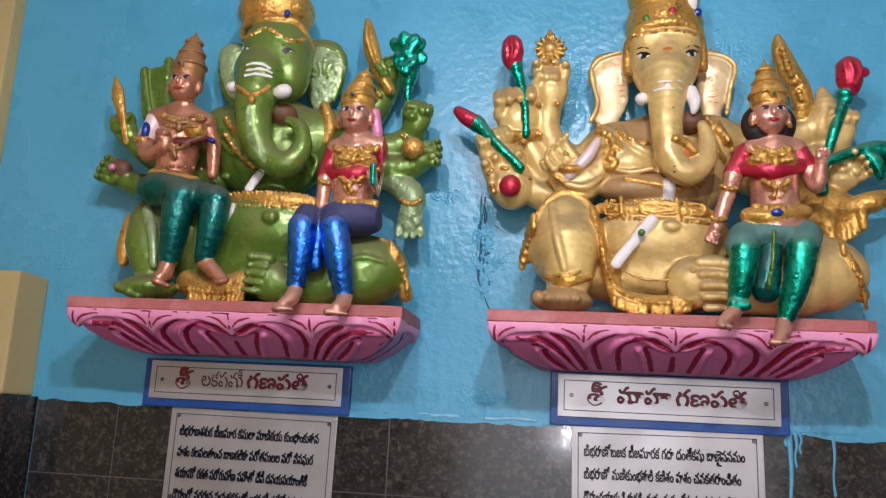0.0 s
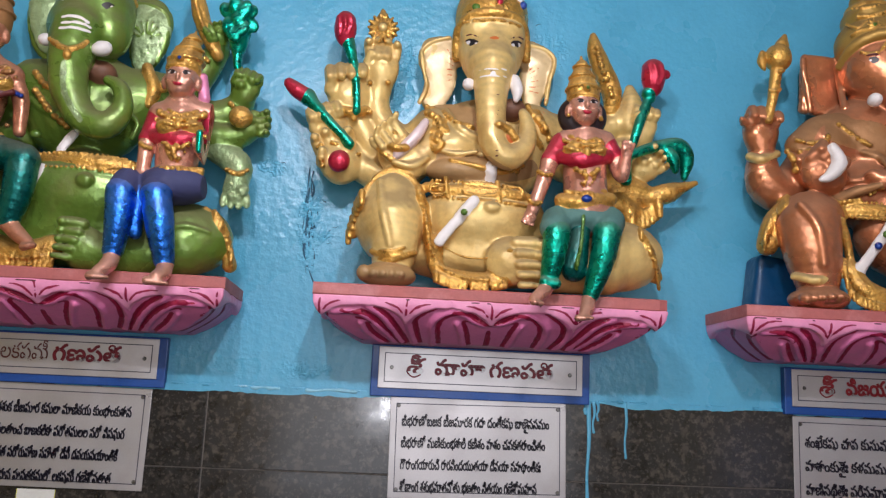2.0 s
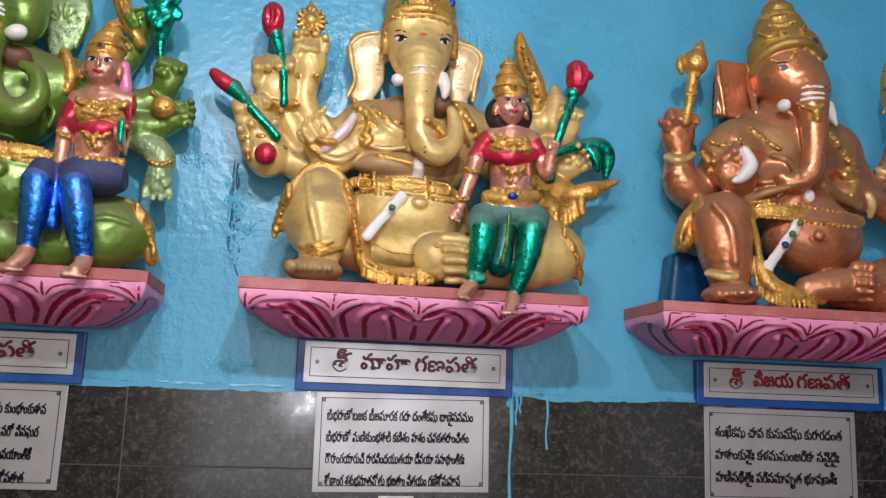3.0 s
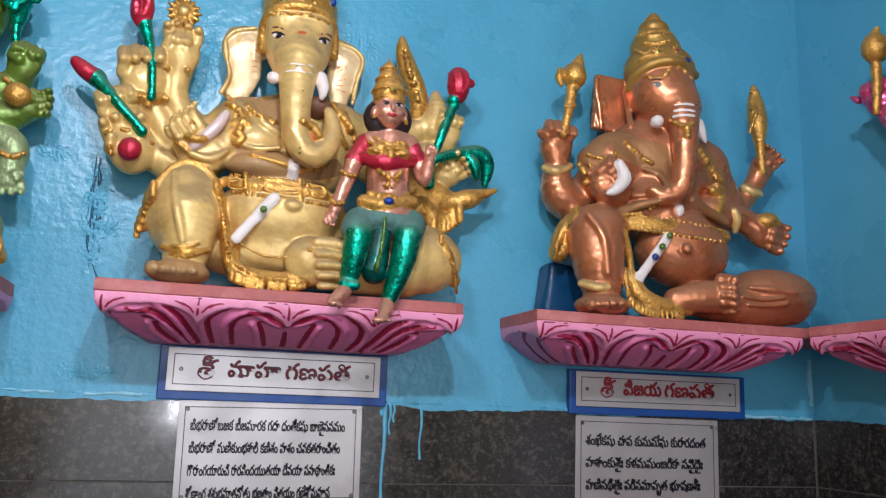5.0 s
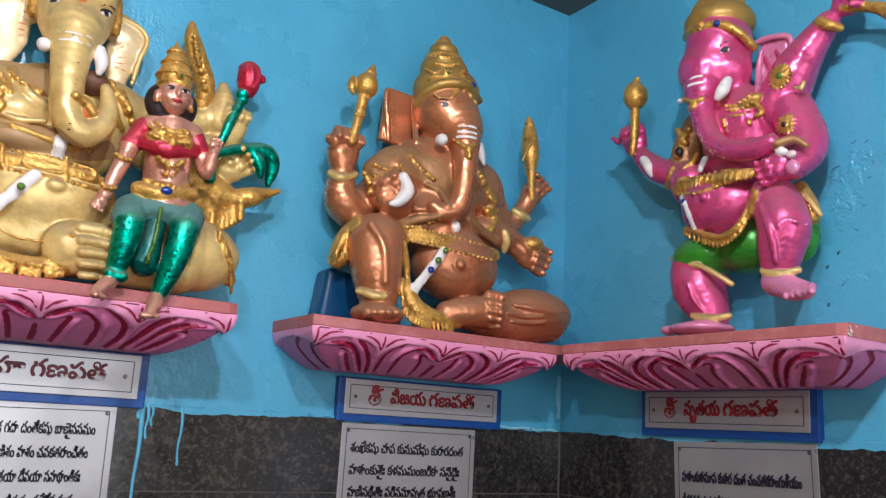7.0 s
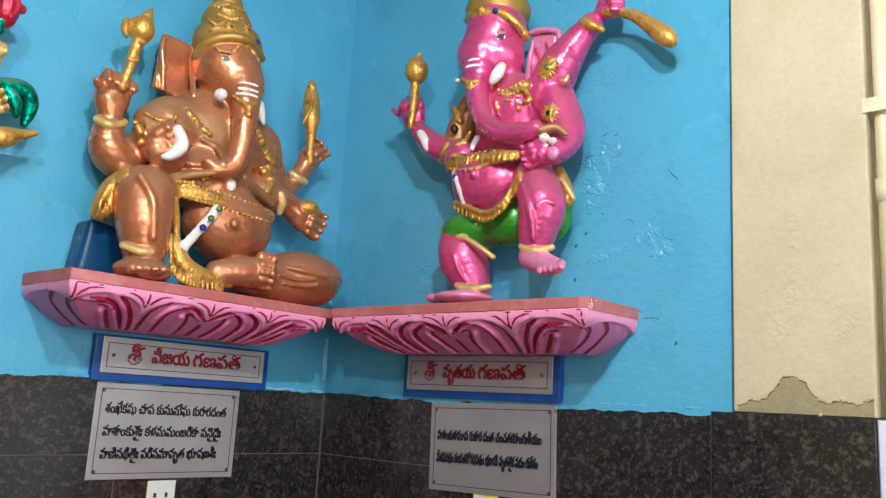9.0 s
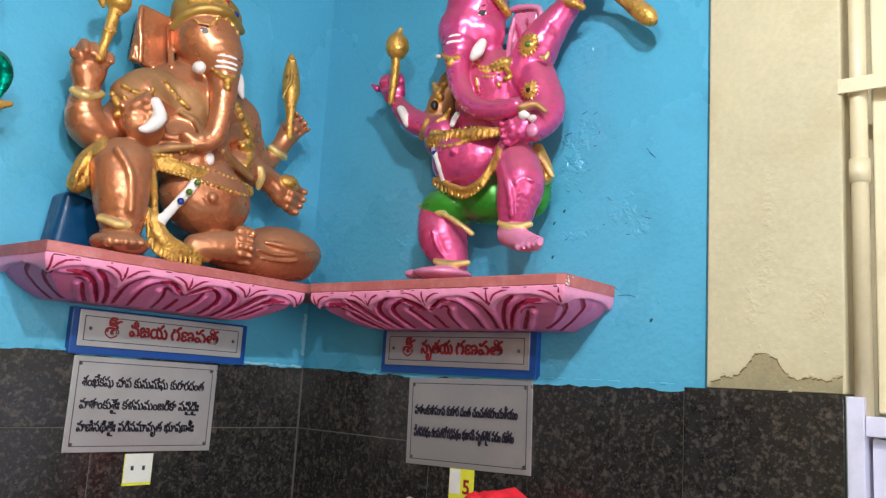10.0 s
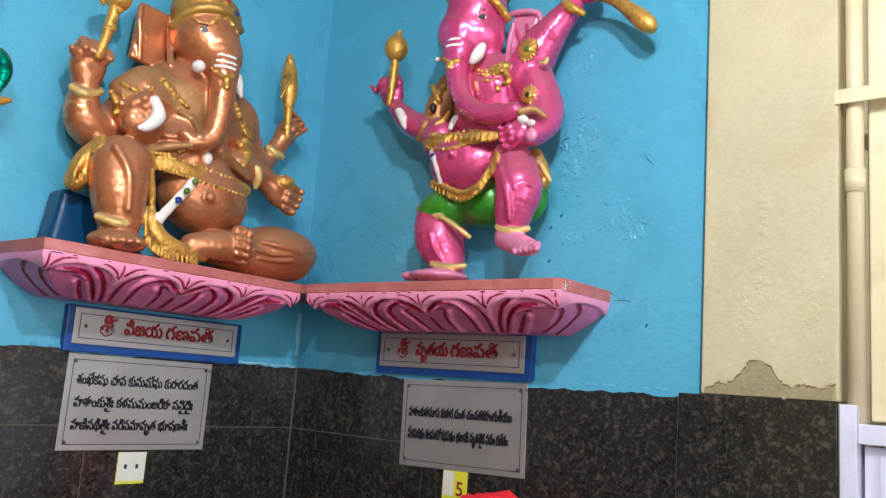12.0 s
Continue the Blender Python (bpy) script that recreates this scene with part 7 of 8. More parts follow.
    c.rosette((0.071, -0.21, 0.901), 0.02, 8, GOLD, RED)
    c.ball((*c.front((0.138, -0.17, 0.893), 0.0, True),), (0.011, 0.009, 0.012), GEM_BLUE, 0.0)
    c.beads([(-0.07, -0.222, 0.799), (-0.044, -0.232, 0.78), (-0.004, -0.236, 0.786), (0.034, -0.236, 0.828)], 0.007, GOLD)
    c.beads([(0.06, -0.236, 0.833), (0.093, -0.225, 0.823), (0.125, -0.21, 0.808)], 0.007, GOLD)
    eye(c, (-0.01, -0.222, 0.762), 0.012)
    for y in (0, 1, 2):
        c.limb([(0.026, -0.262, 0.687, 0.004), (0.056, -0.268, 0.693, 0.004), (0.103, -0.255, 0.7, 0.004)] if y == 0 else [(0.028, -0.265, 0.669, 0.004), (0.054, -0.27, 0.673, 0.004), (0.101, -0.258, 0.679, 0.004)] if y == 1 else [(0.022, -0.267, 0.648, 0.004), (0.053, -0.272, 0.653, 0.004), (0.099, -0.26, 0.663, 0.004)], WHITE, 0, 4, True, 4.0)
    c.beads([(-0.017, -0.25, 0.653), (0.007, -0.268, 0.63), (0.048, -0.285, 0.612), (0.095, -0.272, 0.639)], 0.007, GOLD)
    c.ball((0.051, -0.29, 0.604), (0.014, 0.013, 0.014), GOLD, 0.002)
    c.ball((0.053, -0.288, 0.582), (0.011, 0.011, 0.013), GOLD, 0.002)
    c.ball((-0.035, -0.255, 0.626), (0.02, 0.025, 0.02), WHITE, 0.002)
    c.limb([(0.132, -0.23, 0.65, 0.017), (0.141, -0.235, 0.615, 0.015), (0.154, -0.235, 0.59, 0.006)], WHITE, 0.003)
    # belt
    c.limb([(-0.165, -0.2, 0.302, 0.018), (-0.085, -0.235, 0.297, 0.019), (-0.002, -0.248, 0.295, 0.019), (0.121, -0.235, 0.291, 0.02), (0.244, -0.2, 0.292, 0.019)], GOLD, 0.003, 5, flat=0.5)
    c.beads([(-0.155, -0.2, 0.318), (-0.085, -0.235, 0.319), (-0.002, -0.248, 0.318), (0.121, -0.235, 0.313), (0.235, -0.2, 0.31)], 0.006, GOLD)
    c.beads([(-0.158, -0.205, 0.28), (-0.088, -0.24, 0.274), (-0.004, -0.252, 0.27), (0.117, -0.24, 0.267), (0.231, -0.205, 0.271)], 0.007, GOLD)
    c.limb([(-0.148, -0.205, 0.325, 0.014), (-0.084, -0.215, 0.354, 0.016), (-0.002, -0.215, 0.382, 0.009)], COPPER_GOLD, 0.006)
    c.beads([(-0.155, -0.225, 0.316), (-0.085, -0.235, 0.329), (-0.012, -0.232, 0.368)], 0.007, GOLD)
    c.limb([(0.124, -0.2, 0.401, 0.013), (0.174, -0.205, 0.368, 0.017), (0.246, -0.195, 0.341, 0.013)], COPPER_GOLD, 0.006)
    stole(c, (0.002, -0.252, 0.26), (-0.105, -0.255, 0.118), 0.015, ((0.0, GEM_GREEN), (0.25, GEM_GREEN), (0.5, GEM_BLUE)))
    c.ball((0.056, -0.232, 0.354), (0.016, 0.011, 0.02), WHITE, 0.002)
    # raised leg
    c.ball((-0.214, -0.19, 0.262), (0.091, 0.091, 0.091), COPPER, 0.02)
    c.limb([(-0.228, -0.21, 0.248, 0.083), (-0.228, -0.23, 0.166, 0.079), (-0.219, -0.235, 0.088, 0.061)], COPPER, 0.02)
    c.limb([(-0.276, -0.265, 0.294, 0.012), (-0.241, -0.29, 0.224, 0.012), (-0.227, -0.285, 0.123, 0.01)], COPPER, 0.008)
    c.limb([(-0.293, -0.25, 0.091, 0.012), (-0.239, -0.272, 0.08, 0.013), (-0.155, -0.25, 0.104, 0.012)], GOLD_SKIN, 0.004)
    c.ball((-0.226, -0.25, 0.029), (0.084, 0.076, 0.034), COPPER, 0.012)
    toes(c, (-0.289, -0.3, 0.022, 0.013), (-0.185, -0.295, 0.034, 0.012), COPPER)
    c.limb([(-0.258, -0.15, 0.328, 0.021), (-0.3, -0.15, 0.26, 0.035), (-0.323, -0.15, 0.195, 0.03)], GOLD, 0.01)
    fringe(c, [(-0.268, -0.17, 0.332), (-0.315, -0.17, 0.264), (-0.34, -0.165, 0.191)], 0.007, GOLD, 14)
    c.slab((-0.262, -0.05, 0.085), (0.075, 0.05, 0.088), BLUE_DARK, 0.0, (0, 8, 0), 0.02)
    c.limb([(-0.132, -0.22, 0.266, 0.011), (-0.124, -0.235, 0.175, 0.012), (-0.125, -0.245, 0.103, 0.014)], GOLD, 0.004)
    c.limb([(-0.123, -0.235, 0.122, 0.021), (-0.092, -0.25, 0.062, 0.031), (-0.016, -0.255, 0.038, 0.026), (0.064, -0.255, 0.031, 0.014)], GOLD, 0.01)
    fringe(c, [(-0.152, -0.258, 0.134), (-0.141, -0.268, 0.048), (-0.068, -0.275, 0.01), (0.034, -0.27, 0.009)], 0.007, GOLD, 22)
    # lying leg
    c.ball((0.432, -0.165, 0.115), (0.163, 0.118, 0.087), COPPER, 0.02)
    c.limb([(0.496, -0.17, 0.091, 0.072), (0.3, -0.19, 0.073, 0.07), (0.115, -0.21, 0.075, 0.05)], COPPER, 0.02)
    c.limb([(0.03, -0.245, 0.064, 0.039), (0.102, -0.26, 0.077, 0.049), (0.184, -0.262, 0.084, 0.053)], COPPER, 0.012)
    long_toes(c, (0.176, -0.28, 0.133, 0.016), (0.183, -0.28, 0.037, 0.013), COPPER, (0.034, 0, 0))
    c.limb([(0.258, -0.262, 0.09, 0.005), (0.331, -0.265, 0.085, 0.007), (0.416, -0.255, 0.098, 0.006)], COPPER, 0.004)
    c.limb([(0.279, -0.262, 0.064, 0.005), (0.355, -0.262, 0.067, 0.007), (0.431, -0.25, 0.081, 0.006)], COPPER, 0.004)
    # arm with the mace
    c.limb([(-0.129, -0.09, 0.5, 0.071), (-0.23, -0.09, 0.382, 0.062), (-0.3, -0.1, 0.399, 0.058), (-0.313, -0.11, 0.489, 0.04)], COPPER, 0.015)
    c.limb([(-0.358, -0.125, 0.471, 0.013), (-0.33, -0.15, 0.457, 0.014), (-0.274, -0.125, 0.485, 0.013)], GOLD_SKIN, 0.003)
    hand(c, (-0.319, -0.12, 0.557, 0.054), (0.1, 1), COPPER, fist=True)
    c.limb([(-0.382, -0.15, 0.57, 0.014), (-0.394, -0.16, 0.575, 0.009)], COPPER, 0.004)
    c.limb([(-0.315, -0.165, 0.576, 0.013), (-0.297, -0.165, 0.664, 0.016), (-0.286, -0.165, 0.733, 0.018)], GOLD, 0.003)
    c.ball((-0.279, -0.165, 0.776), (0.04, 0.04, 0.044), GOLD, 0.003)
    c.limb([(-0.328, -0.165, 0.789, 0.009), (-0.331, -0.165, 0.761, 0.014), (-0.323, -0.165, 0.736, 0.007)], GOLD, 0.003)
    c.beads([(-0.309, -0.18, 0.723), (-0.294, -0.19, 0.717), (-0.27, -0.18, 0.732)], 0.007, GOLD)
    c.limb([(-0.266, -0.165, 0.82, 0.022), (-0.256, -0.165, 0.849, 0.007)], GOLD, 0.003)
    # near hand with the white tusk
    c.limb([(-0.176, -0.16, 0.438, 0.061), (-0.166, -0.2, 0.402, 0.06)], COPPER, 0.015)
    hand(c, (-0.19, -0.225, 0.417, 0.053), (0.4, 0.6), COPPER, fist=True)
    c.limb([(-0.18, -0.275, 0.463, 0.016), (-0.165, -0.28, 0.419, 0.021), (-0.194, -0.28, 0.38, 0.017), (-0.218, -0.278, 0.368, 0.009)], WHITE, 0.002)
    # other arms: blade and sweet
    c.limb([(0.274, -0.11, 0.49, 0.062), (0.361, -0.1, 0.426, 0.039), (0.421, -0.1, 0.487, 0.034), (0.451, -0.11, 0.544, 0.034)], COPPER, 0.012)
    c.limb([(0.383, -0.12, 0.491, 0.014), (0.409, -0.125, 0.479, 0.016), (0.444, -0.12, 0.473, 0.012)], GOLD_SKIN, 0.003)
    hand(c, (0.469, -0.11, 0.577, 0.044), (0.5, 0.8), COPPER, bent=0.7)
    c.limb([(0.445, -0.14, 0.546, 0.012), (0.433, -0.145, 0.625, 0.016), (0.428, -0.145, 0.717, 0.032), (0.424, -0.14, 0.79, 0.028), (0.419, -0.14, 0.85, 0.01)], GOLD, 0.003)
    c.limb([(0.23, -0.14, 0.379, 0.061), (0.331, -0.14, 0.371, 0.048), (0.392, -0.15, 0.346, 0.042)], COPPER, 0.012)
    c.limb([(0.303, -0.17, 0.391, 0.013), (0.304, -0.18, 0.356, 0.015), (0.304, -0.17, 0.323, 0.011)], GOLD_SKIN, 0.003)
    hand(c, (0.423, -0.16, 0.328, 0.052), (1, -0.35), COPPER, bent=0.4)
    c.ball((0.419, -0.185, 0.362), (0.042, 0.034, 0.029), GOLD, 0.003)
    # modelled ornament and folds
    c.beads([(-0.262, -0.17, 0.48), (-0.244, -0.175, 0.448), (-0.24, -0.17, 0.413)], 0.01, GOLD)
    c.beads([(-0.235, -0.175, 0.516), (-0.19, -0.185, 0.505), (-0.143, -0.185, 0.521)], 0.007, GOLD)
    c.beads([(0.207, -0.16, 0.548), (0.24, -0.16, 0.503), (0.282, -0.15, 0.462)], 0.008, GOLD)
    c.limb([(0.221, -0.17, 0.449, 0.013), (0.258, -0.165, 0.431, 0.017), (0.244, -0.165, 0.385, 0.013)], GOLD, 0.004)
    c.limb([(0.296, -0.25, 0.122, 0.007), (0.377, -0.25, 0.121, 0.009), (0.483, -0.23, 0.121, 0.007)], COPPER, 0.007)
    c.limb([(-0.045, -0.2, 0.483, 0.009), (-0.002, -0.215, 0.463, 0.011), (0.026, -0.22, 0.422, 0.007)], COPPER_GOLD, 0.006)
    c.limb([(0.382, -0.158, 0.675, 0.005), (0.413, -0.158, 0.752, 0.005), (0.414, -0.152, 0.807, 0.004)], GOLD, 0.002)
    c.beads([(0.402, -0.15, 0.831), (0.412, -0.155, 0.826), (0.43, -0.15, 0.835)], 0.006, GOLD)
    c.beads([(-0.314, -0.175, 0.667), (-0.3, -0.18, 0.662), (-0.282, -0.175, 0.673)], 0.006, GOLD)
    c.limb([(-0.073, -0.19, 0.89, 0.006), (-0.045, -0.205, 0.873, 0.006), (-0.017, -0.205, 0.898, 0.006)], GOLD, 0.002)
    c.limb([(-0.066, -0.205, 0.849, 0.006), (-0.035, -0.21, 0.865, 0.006), (0.029, -0.21, 0.877, 0.006), (0.101, -0.2, 0.886, 0.006)], GOLD, 0.002)
    c.roughen(0.0008, 0.035, 3)
    c.roughen(0.0004, 0.012, 23)
    c.crop(2, low=0.0)
    c.crop(1, high=0.0)
    ob = c.fire("elephant_headed_statue")
    ob.matrix_basis = pose(1.62, 0, ZS)
    return tagged(ob, "copper-brown seated elephant-headed statue holding a gold mace", "statue", "elephant-headed statues")


def dancing_statue():
    c = Clay((-0.42, -0.37, -0.012), (0.76, 0.03, 1.16), 0.0043, [MAGENTA])
    c.stand = np.array((1.65, -2.2, -0.3))
    c.ball((0.101, -0.12, 0.615), (0.124, 0.103, 0.156), MAGENTA, 0.03)
    c.ball((0.058, -0.165, 0.396), (0.13, 0.094, 0.104), MAGENTA, 0.025)
    c.ball((0.132, -0.17, 0.632), (0.079, 0.05, 0.061), MAGENTA, 0.02)
    c.ball((-0.072, -0.12, 0.498), (0.076, 0.085, 0.076), MAGENTA, 0.025)
    c.ball((0.053, -0.235, 0.408), (0.014, 0.014, 0.016), MAGENTA, 0.004)
    # head, trunk
    c.ball((0.053, -0.155, 0.907), (0.101, 0.101, 0.12), MAGENTA, 0.02)
    c.ball((0.032, -0.2, 0.825), (0.081, 0.077, 0.081), MAGENTA, 0.025)
    c.ball((0.095, -0.16, 0.814), (0.062, 0.066, 0.066), MAGENTA, 0.03)
    c.limb([(0.040, -0.212, 0.778, 0.064), (0.056, -0.242, 0.67, 0.037), (0.092, -0.256, 0.585, 0.032), (0.155, -0.262, 0.524, 0.032), (0.235, -0.26, 0.502, 0.030), (0.294, -0.255, 0.509, 0.024)], MAGENTA, 0.012, 5)
    c.beads([(0.048, -0.262, 0.646), (0.077, -0.275, 0.571), (0.132, -0.283, 0.51), (0.205, -0.285, 0.473)], 0.004, GOLD_SKIN)
    wave = [(0.028 + 0.05 * (k / 16) + 0.12 * (k / 16) ** 2 + (0.006 if k % 2 else -0.006), -0.27, 0.70 - 0.245 * (k / 16) ** 0.9, 0.0022) for k in range(17)]
    c.limb(wave, MAGENTA_PALE, 0, 3, True, 4.0)
    c.slab((0.185, -0.07, 0.809), (0.050, 0.016, 0.10), MAGENTA_PALE, 0.006, (0, 8, 0), 0.012)
    c.limb([(0.137, -0.09, 0.912, 0.009), (0.2, -0.1, 0.906, 0.009), (0.255, -0.09, 0.888, 0.009), (0.257, -0.09, 0.833, 0.007)], MAGENTA_PALE, 0.003)
    c.limb([(0.162, -0.1, 0.872, 0.007), (0.15, -0.1, 0.796, 0.009), (0.147, -0.1, 0.729, 0.007)], MAGENTA_PALE, 0.003)
    # crown
    c.ball((0.045, -0.14, 0.995), (0.11, 0.106, 0.068), GOLD_DULL, 0.004)
    c.limb([(-0.08, -0.15, 0.994, 0.012), (-0.012, -0.2, 0.979, 0.015), (0.11, -0.228, 0.941, 0.014), (0.159, -0.2, 0.906, 0.014), (0.174, -0.15, 0.869, 0.013)], GOLD, 0.004, 5)
    c.ball((0.042, -0.14, 1.043), (0.087, 0.083, 0.046), GOLD, 0.003)
    c.ball((0.039, -0.14, 1.085), (0.057, 0.053, 0.03), GOLD, 0.003)
    c.limb([(0.038, -0.14, 1.099, 0.019), (0.036, -0.14, 1.144, 0.008)], GOLD, 0.003)
    c.rosette((0.042, -0.232, 0.967), 0.02, 8, GOLD, ORANGE)
    c.ball((0.108, -0.235, 0.944), (0.011, 0.011, 0.011), GEM_BLUE, 0.0)
    eye(c, (0.119, -0.215, 0.857), 0.012)
    for y in (0, 1):
        c.limb([(0.007, -0.245, 0.791, 0.004), (0.036, -0.252, 0.789, 0.004), (0.064, -0.255, 0.783, 0.004)] if y == 0 else [(0.004, -0.245, 0.772, 0.004), (0.04, -0.255, 0.766, 0.004), (0.073, -0.258, 0.759, 0.004)], WHITE, 0, 4, True, 4.0)
    c.beads([(-0.017, -0.24, 0.739), (0.035, -0.258, 0.707), (0.085, -0.268, 0.702), (0.124, -0.262, 0.72)], 0.008, GOLD)
    c.ball((0.038, -0.262, 0.69), (0.013, 0.011, 0.013), GOLD, 0.002)
    c.ball((-0.044, -0.225, 0.743), (0.009, 0.011, 0.009), WHITE, 0.002)
    c.limb([(0.134, -0.225, 0.75, 0.016), (0.133, -0.245, 0.717, 0.019), (0.12, -0.25, 0.697, 0.012)], WHITE, 0.003)
    # necklaces
    c.limb([(0.102, -0.18, 0.682, 0.016), (0.17, -0.195, 0.663, 0.018), (0.205, -0.185, 0.687, 0.016)], GOLD_DULL, 0.006)
    c.beads([(0.111, -0.2, 0.673), (0.172, -0.212, 0.657), (0.213, -0.205, 0.673)], 0.006, GOLD)
    c.limb([(0.202, -0.195, 0.675, 0.007), (0.229, -0.2, 0.631, 0.009), (0.212, -0.205, 0.622, 0.007)], GOLD, 0.002)
    c.beads([(0.103, -0.205, 0.645), (0.136, -0.225, 0.576), (0.196, -0.235, 0.532)], 0.006, GOLD)
    c.limb([(0.198, -0.225, 0.547, 0.007), (0.241, -0.225, 0.542, 0.009), (0.275, -0.215, 0.546, 0.007)], MAGENTA, 0.004)
    # belt and hem
    c.limb([(-0.088, -0.19, 0.481, 0.019), (0.016, -0.225, 0.457, 0.02), (0.111, -0.245, 0.45, 0.019), (0.181, -0.245, 0.447, 0.017), (0.221, -0.23, 0.447, 0.014)], GOLD, 0.003, 5, flat=0.5)
    c.beads([(-0.091, -0.19, 0.458), (0.006, -0.225, 0.432), (0.102, -0.245, 0.428), (0.178, -0.245, 0.432), (0.219, -0.23, 0.437)], 0.007, GOLD)
    c.beads([(-0.089, -0.18, 0.507), (0.022, -0.22, 0.483), (0.128, -0.24, 0.473), (0.19, -0.235, 0.461)], 0.006, GOLD)
    fringe(c, [(-0.044, -0.205, 0.327), (0.043, -0.228, 0.284), (0.112, -0.235, 0.264), (0.171, -0.235, 0.287), (0.205, -0.228, 0.337), (0.219, -0.222, 0.379)], 0.007, GOLD, 26)
    c.limb([(-0.039, -0.2, 0.335, 0.009), (0.044, -0.225, 0.299, 0.009), (0.116, -0.235, 0.278, 0.009), (0.17, -0.235, 0.304, 0.009), (0.2, -0.228, 0.35, 0.009), (0.221, -0.215, 0.403, 0.009)], GOLD, 0.003)
    stole(c, (-0.062, -0.195, 0.441), (-0.001, -0.212, 0.328), 0.012, ((0.15, GEM_BLUE),))
    stole(c, (0.029, -0.2, 0.541), (0.019, -0.21, 0.507), 0.012, ())
    c.beads([(0.085, -0.2, 0.70), (0.15, -0.215, 0.672), (0.215, -0.2, 0.70)], 0.007, GOLD)
    c.beads([(0.095, -0.2, 0.716), (0.15, -0.215, 0.69), (0.205, -0.2, 0.716)], 0.005, GOLD_DULL)
    for k in range(14):
        u = k / 13
        y = -0.198 - 0.052 * min(1.0, u * 2.2)
        c.limb([(-0.075 + 0.28 * u, y, 0.483 - 0.032 * u, 0.0032), (-0.078 + 0.28 * u, y - 0.003, 0.466 - 0.028 * u, 0.0042), (-0.08 + 0.28 * u, y, 0.45 - 0.022 * u, 0.0032)], GOLD, 0.002, 2)
    # green drawers
    c.ball((-0.022, -0.13, 0.255), (0.11, 0.095, 0.066), GREEN_CLOTH, 0.015)
    c.ball((0.113, -0.115, 0.277), (0.107, 0.089, 0.086), GREEN_CLOTH, 0.015)
    c.ball((0.253, -0.07, 0.3), (0.053, 0.049, 0.088), GREEN_CLOTH, 0.012)
    c.limb([(-0.117, -0.18, 0.257, 0.009), (-0.001, -0.21, 0.219, 0.009), (0.059, -0.205, 0.186, 0.009), (0.1, -0.18, 0.152, 0.009)], GOLD_SKIN, 0.003)
    # standing leg
    c.limb([(-0.054, -0.13, 0.205, 0.088), (-0.042, -0.145, 0.155, 0.08), (-0.009, -0.145, 0.092, 0.058), (-0.002, -0.145, 0.055, 0.05)], MAGENTA, 0.015)
    c.limb([(-0.042, -0.175, 0.071, 0.011), (0.034, -0.195, 0.056, 0.012), (0.084, -0.175, 0.062, 0.01)], GOLD_SKIN, 0.003)
    c.ball((-0.019, -0.17, 0.031), (0.097, 0.089, 0.023), MAGENTA_PALE, 0.008)
    c.ball((-0.121, -0.19, 0.032), (0.025, 0.029, 0.015), MAGENTA_PALE, 0.004)
    # lifted leg
    c.limb([(0.233, -0.165, 0.388, 0.062), (0.281, -0.19, 0.297, 0.071), (0.274, -0.195, 0.228, 0.06), (0.262, -0.19, 0.161, 0.043)], MAGENTA, 0.015)
    c.limb([(0.235, -0.225, 0.346, 0.008), (0.284, -0.25, 0.258, 0.01), (0.291, -0.245, 0.182, 0.008)], MAGENTA, 0.006)
    c.limb([(0.231, -0.215, 0.168, 0.01), (0.289, -0.228, 0.151, 0.011), (0.332, -0.21, 0.158, 0.01)], GOLD_SKIN, 0.003)
    c.limb([(0.253, -0.195, 0.136, 0.037), (0.314, -0.215, 0.111, 0.033), (0.362, -0.228, 0.098, 0.024)], MAGENTA_PALE, 0.01)
    long_toes(c, (0.385, -0.235, 0.1, 0.01), (0.316, -0.24, 0.087, 0.009), MAGENTA_PALE, (0.006, -0.012, -0.008))
    c.limb([(0.277, -0.1, 0.417, 0.021), (0.307, -0.11, 0.357, 0.027), (0.318, -0.115, 0.323, 0.024)], GOLD, 0.006)
    # raised arm with a club
    c.limb([(0.219, -0.11, 0.663, 0.072), (0.277, -0.115, 0.753, 0.064), (0.324, -0.105, 0.821, 0.049), (0.38, -0.1, 0.879, 0.035)], MAGENTA, 0.006)
    c.limb([(0.374, -0.13, 0.879, 0.014), (0.408, -0.135, 0.85, 0.015), (0.427, -0.12, 0.84, 0.012)], GOLD, 0.004)
    hand(c, (0.452, -0.1, 0.919, 0.041), (1, 0.0), MAGENTA, fist=True)
    c.limb([(0.435, -0.11, 0.903, 0.016), (0.519, -0.105, 0.87, 0.017), (0.568, -0.1, 0.83, 0.022), (0.605, -0.1, 0.796, 0.028), (0.63, -0.1, 0.769, 0.028), (0.644, -0.1, 0.755, 0.02)], GOLD, 0.003)
    c.rosette((0.283, -0.185, 0.726), 0.036, 16, GOLD, GEM_GREEN)
    c.limb([(0.316, -0.17, 0.688, 0.005), (0.336, -0.17, 0.678, 0.007), (0.341, -0.165, 0.697, 0.005)], GOLD_SKIN, 0.002)
    # arm across the body
    c.limb([(0.262, -0.11, 0.655, 0.064), (0.314, -0.125, 0.54, 0.062), (0.31, -0.17, 0.473, 0.051), (0.297, -0.21, 0.455, 0.04)], MAGENTA, 0.004)
    c.rosette((0.298, -0.19, 0.576), 0.031, 14, GOLD, BLACK)
    c.limb([(0.304, -0.24, 0.507, 0.012), (0.35, -0.235, 0.509, 0.012), (0.377, -0.22, 0.488, 0.008)], COPPER_GOLD, 0.006)
    hand(c, (0.291, -0.225, 0.449, 0.037), (-0.8, -0.3), MAGENTA, bent=0.6)
    c.ball((0.322, -0.25, 0.478), (0.02, 0.01, 0.012), WHITE, 0.006, (0, 20, 0))
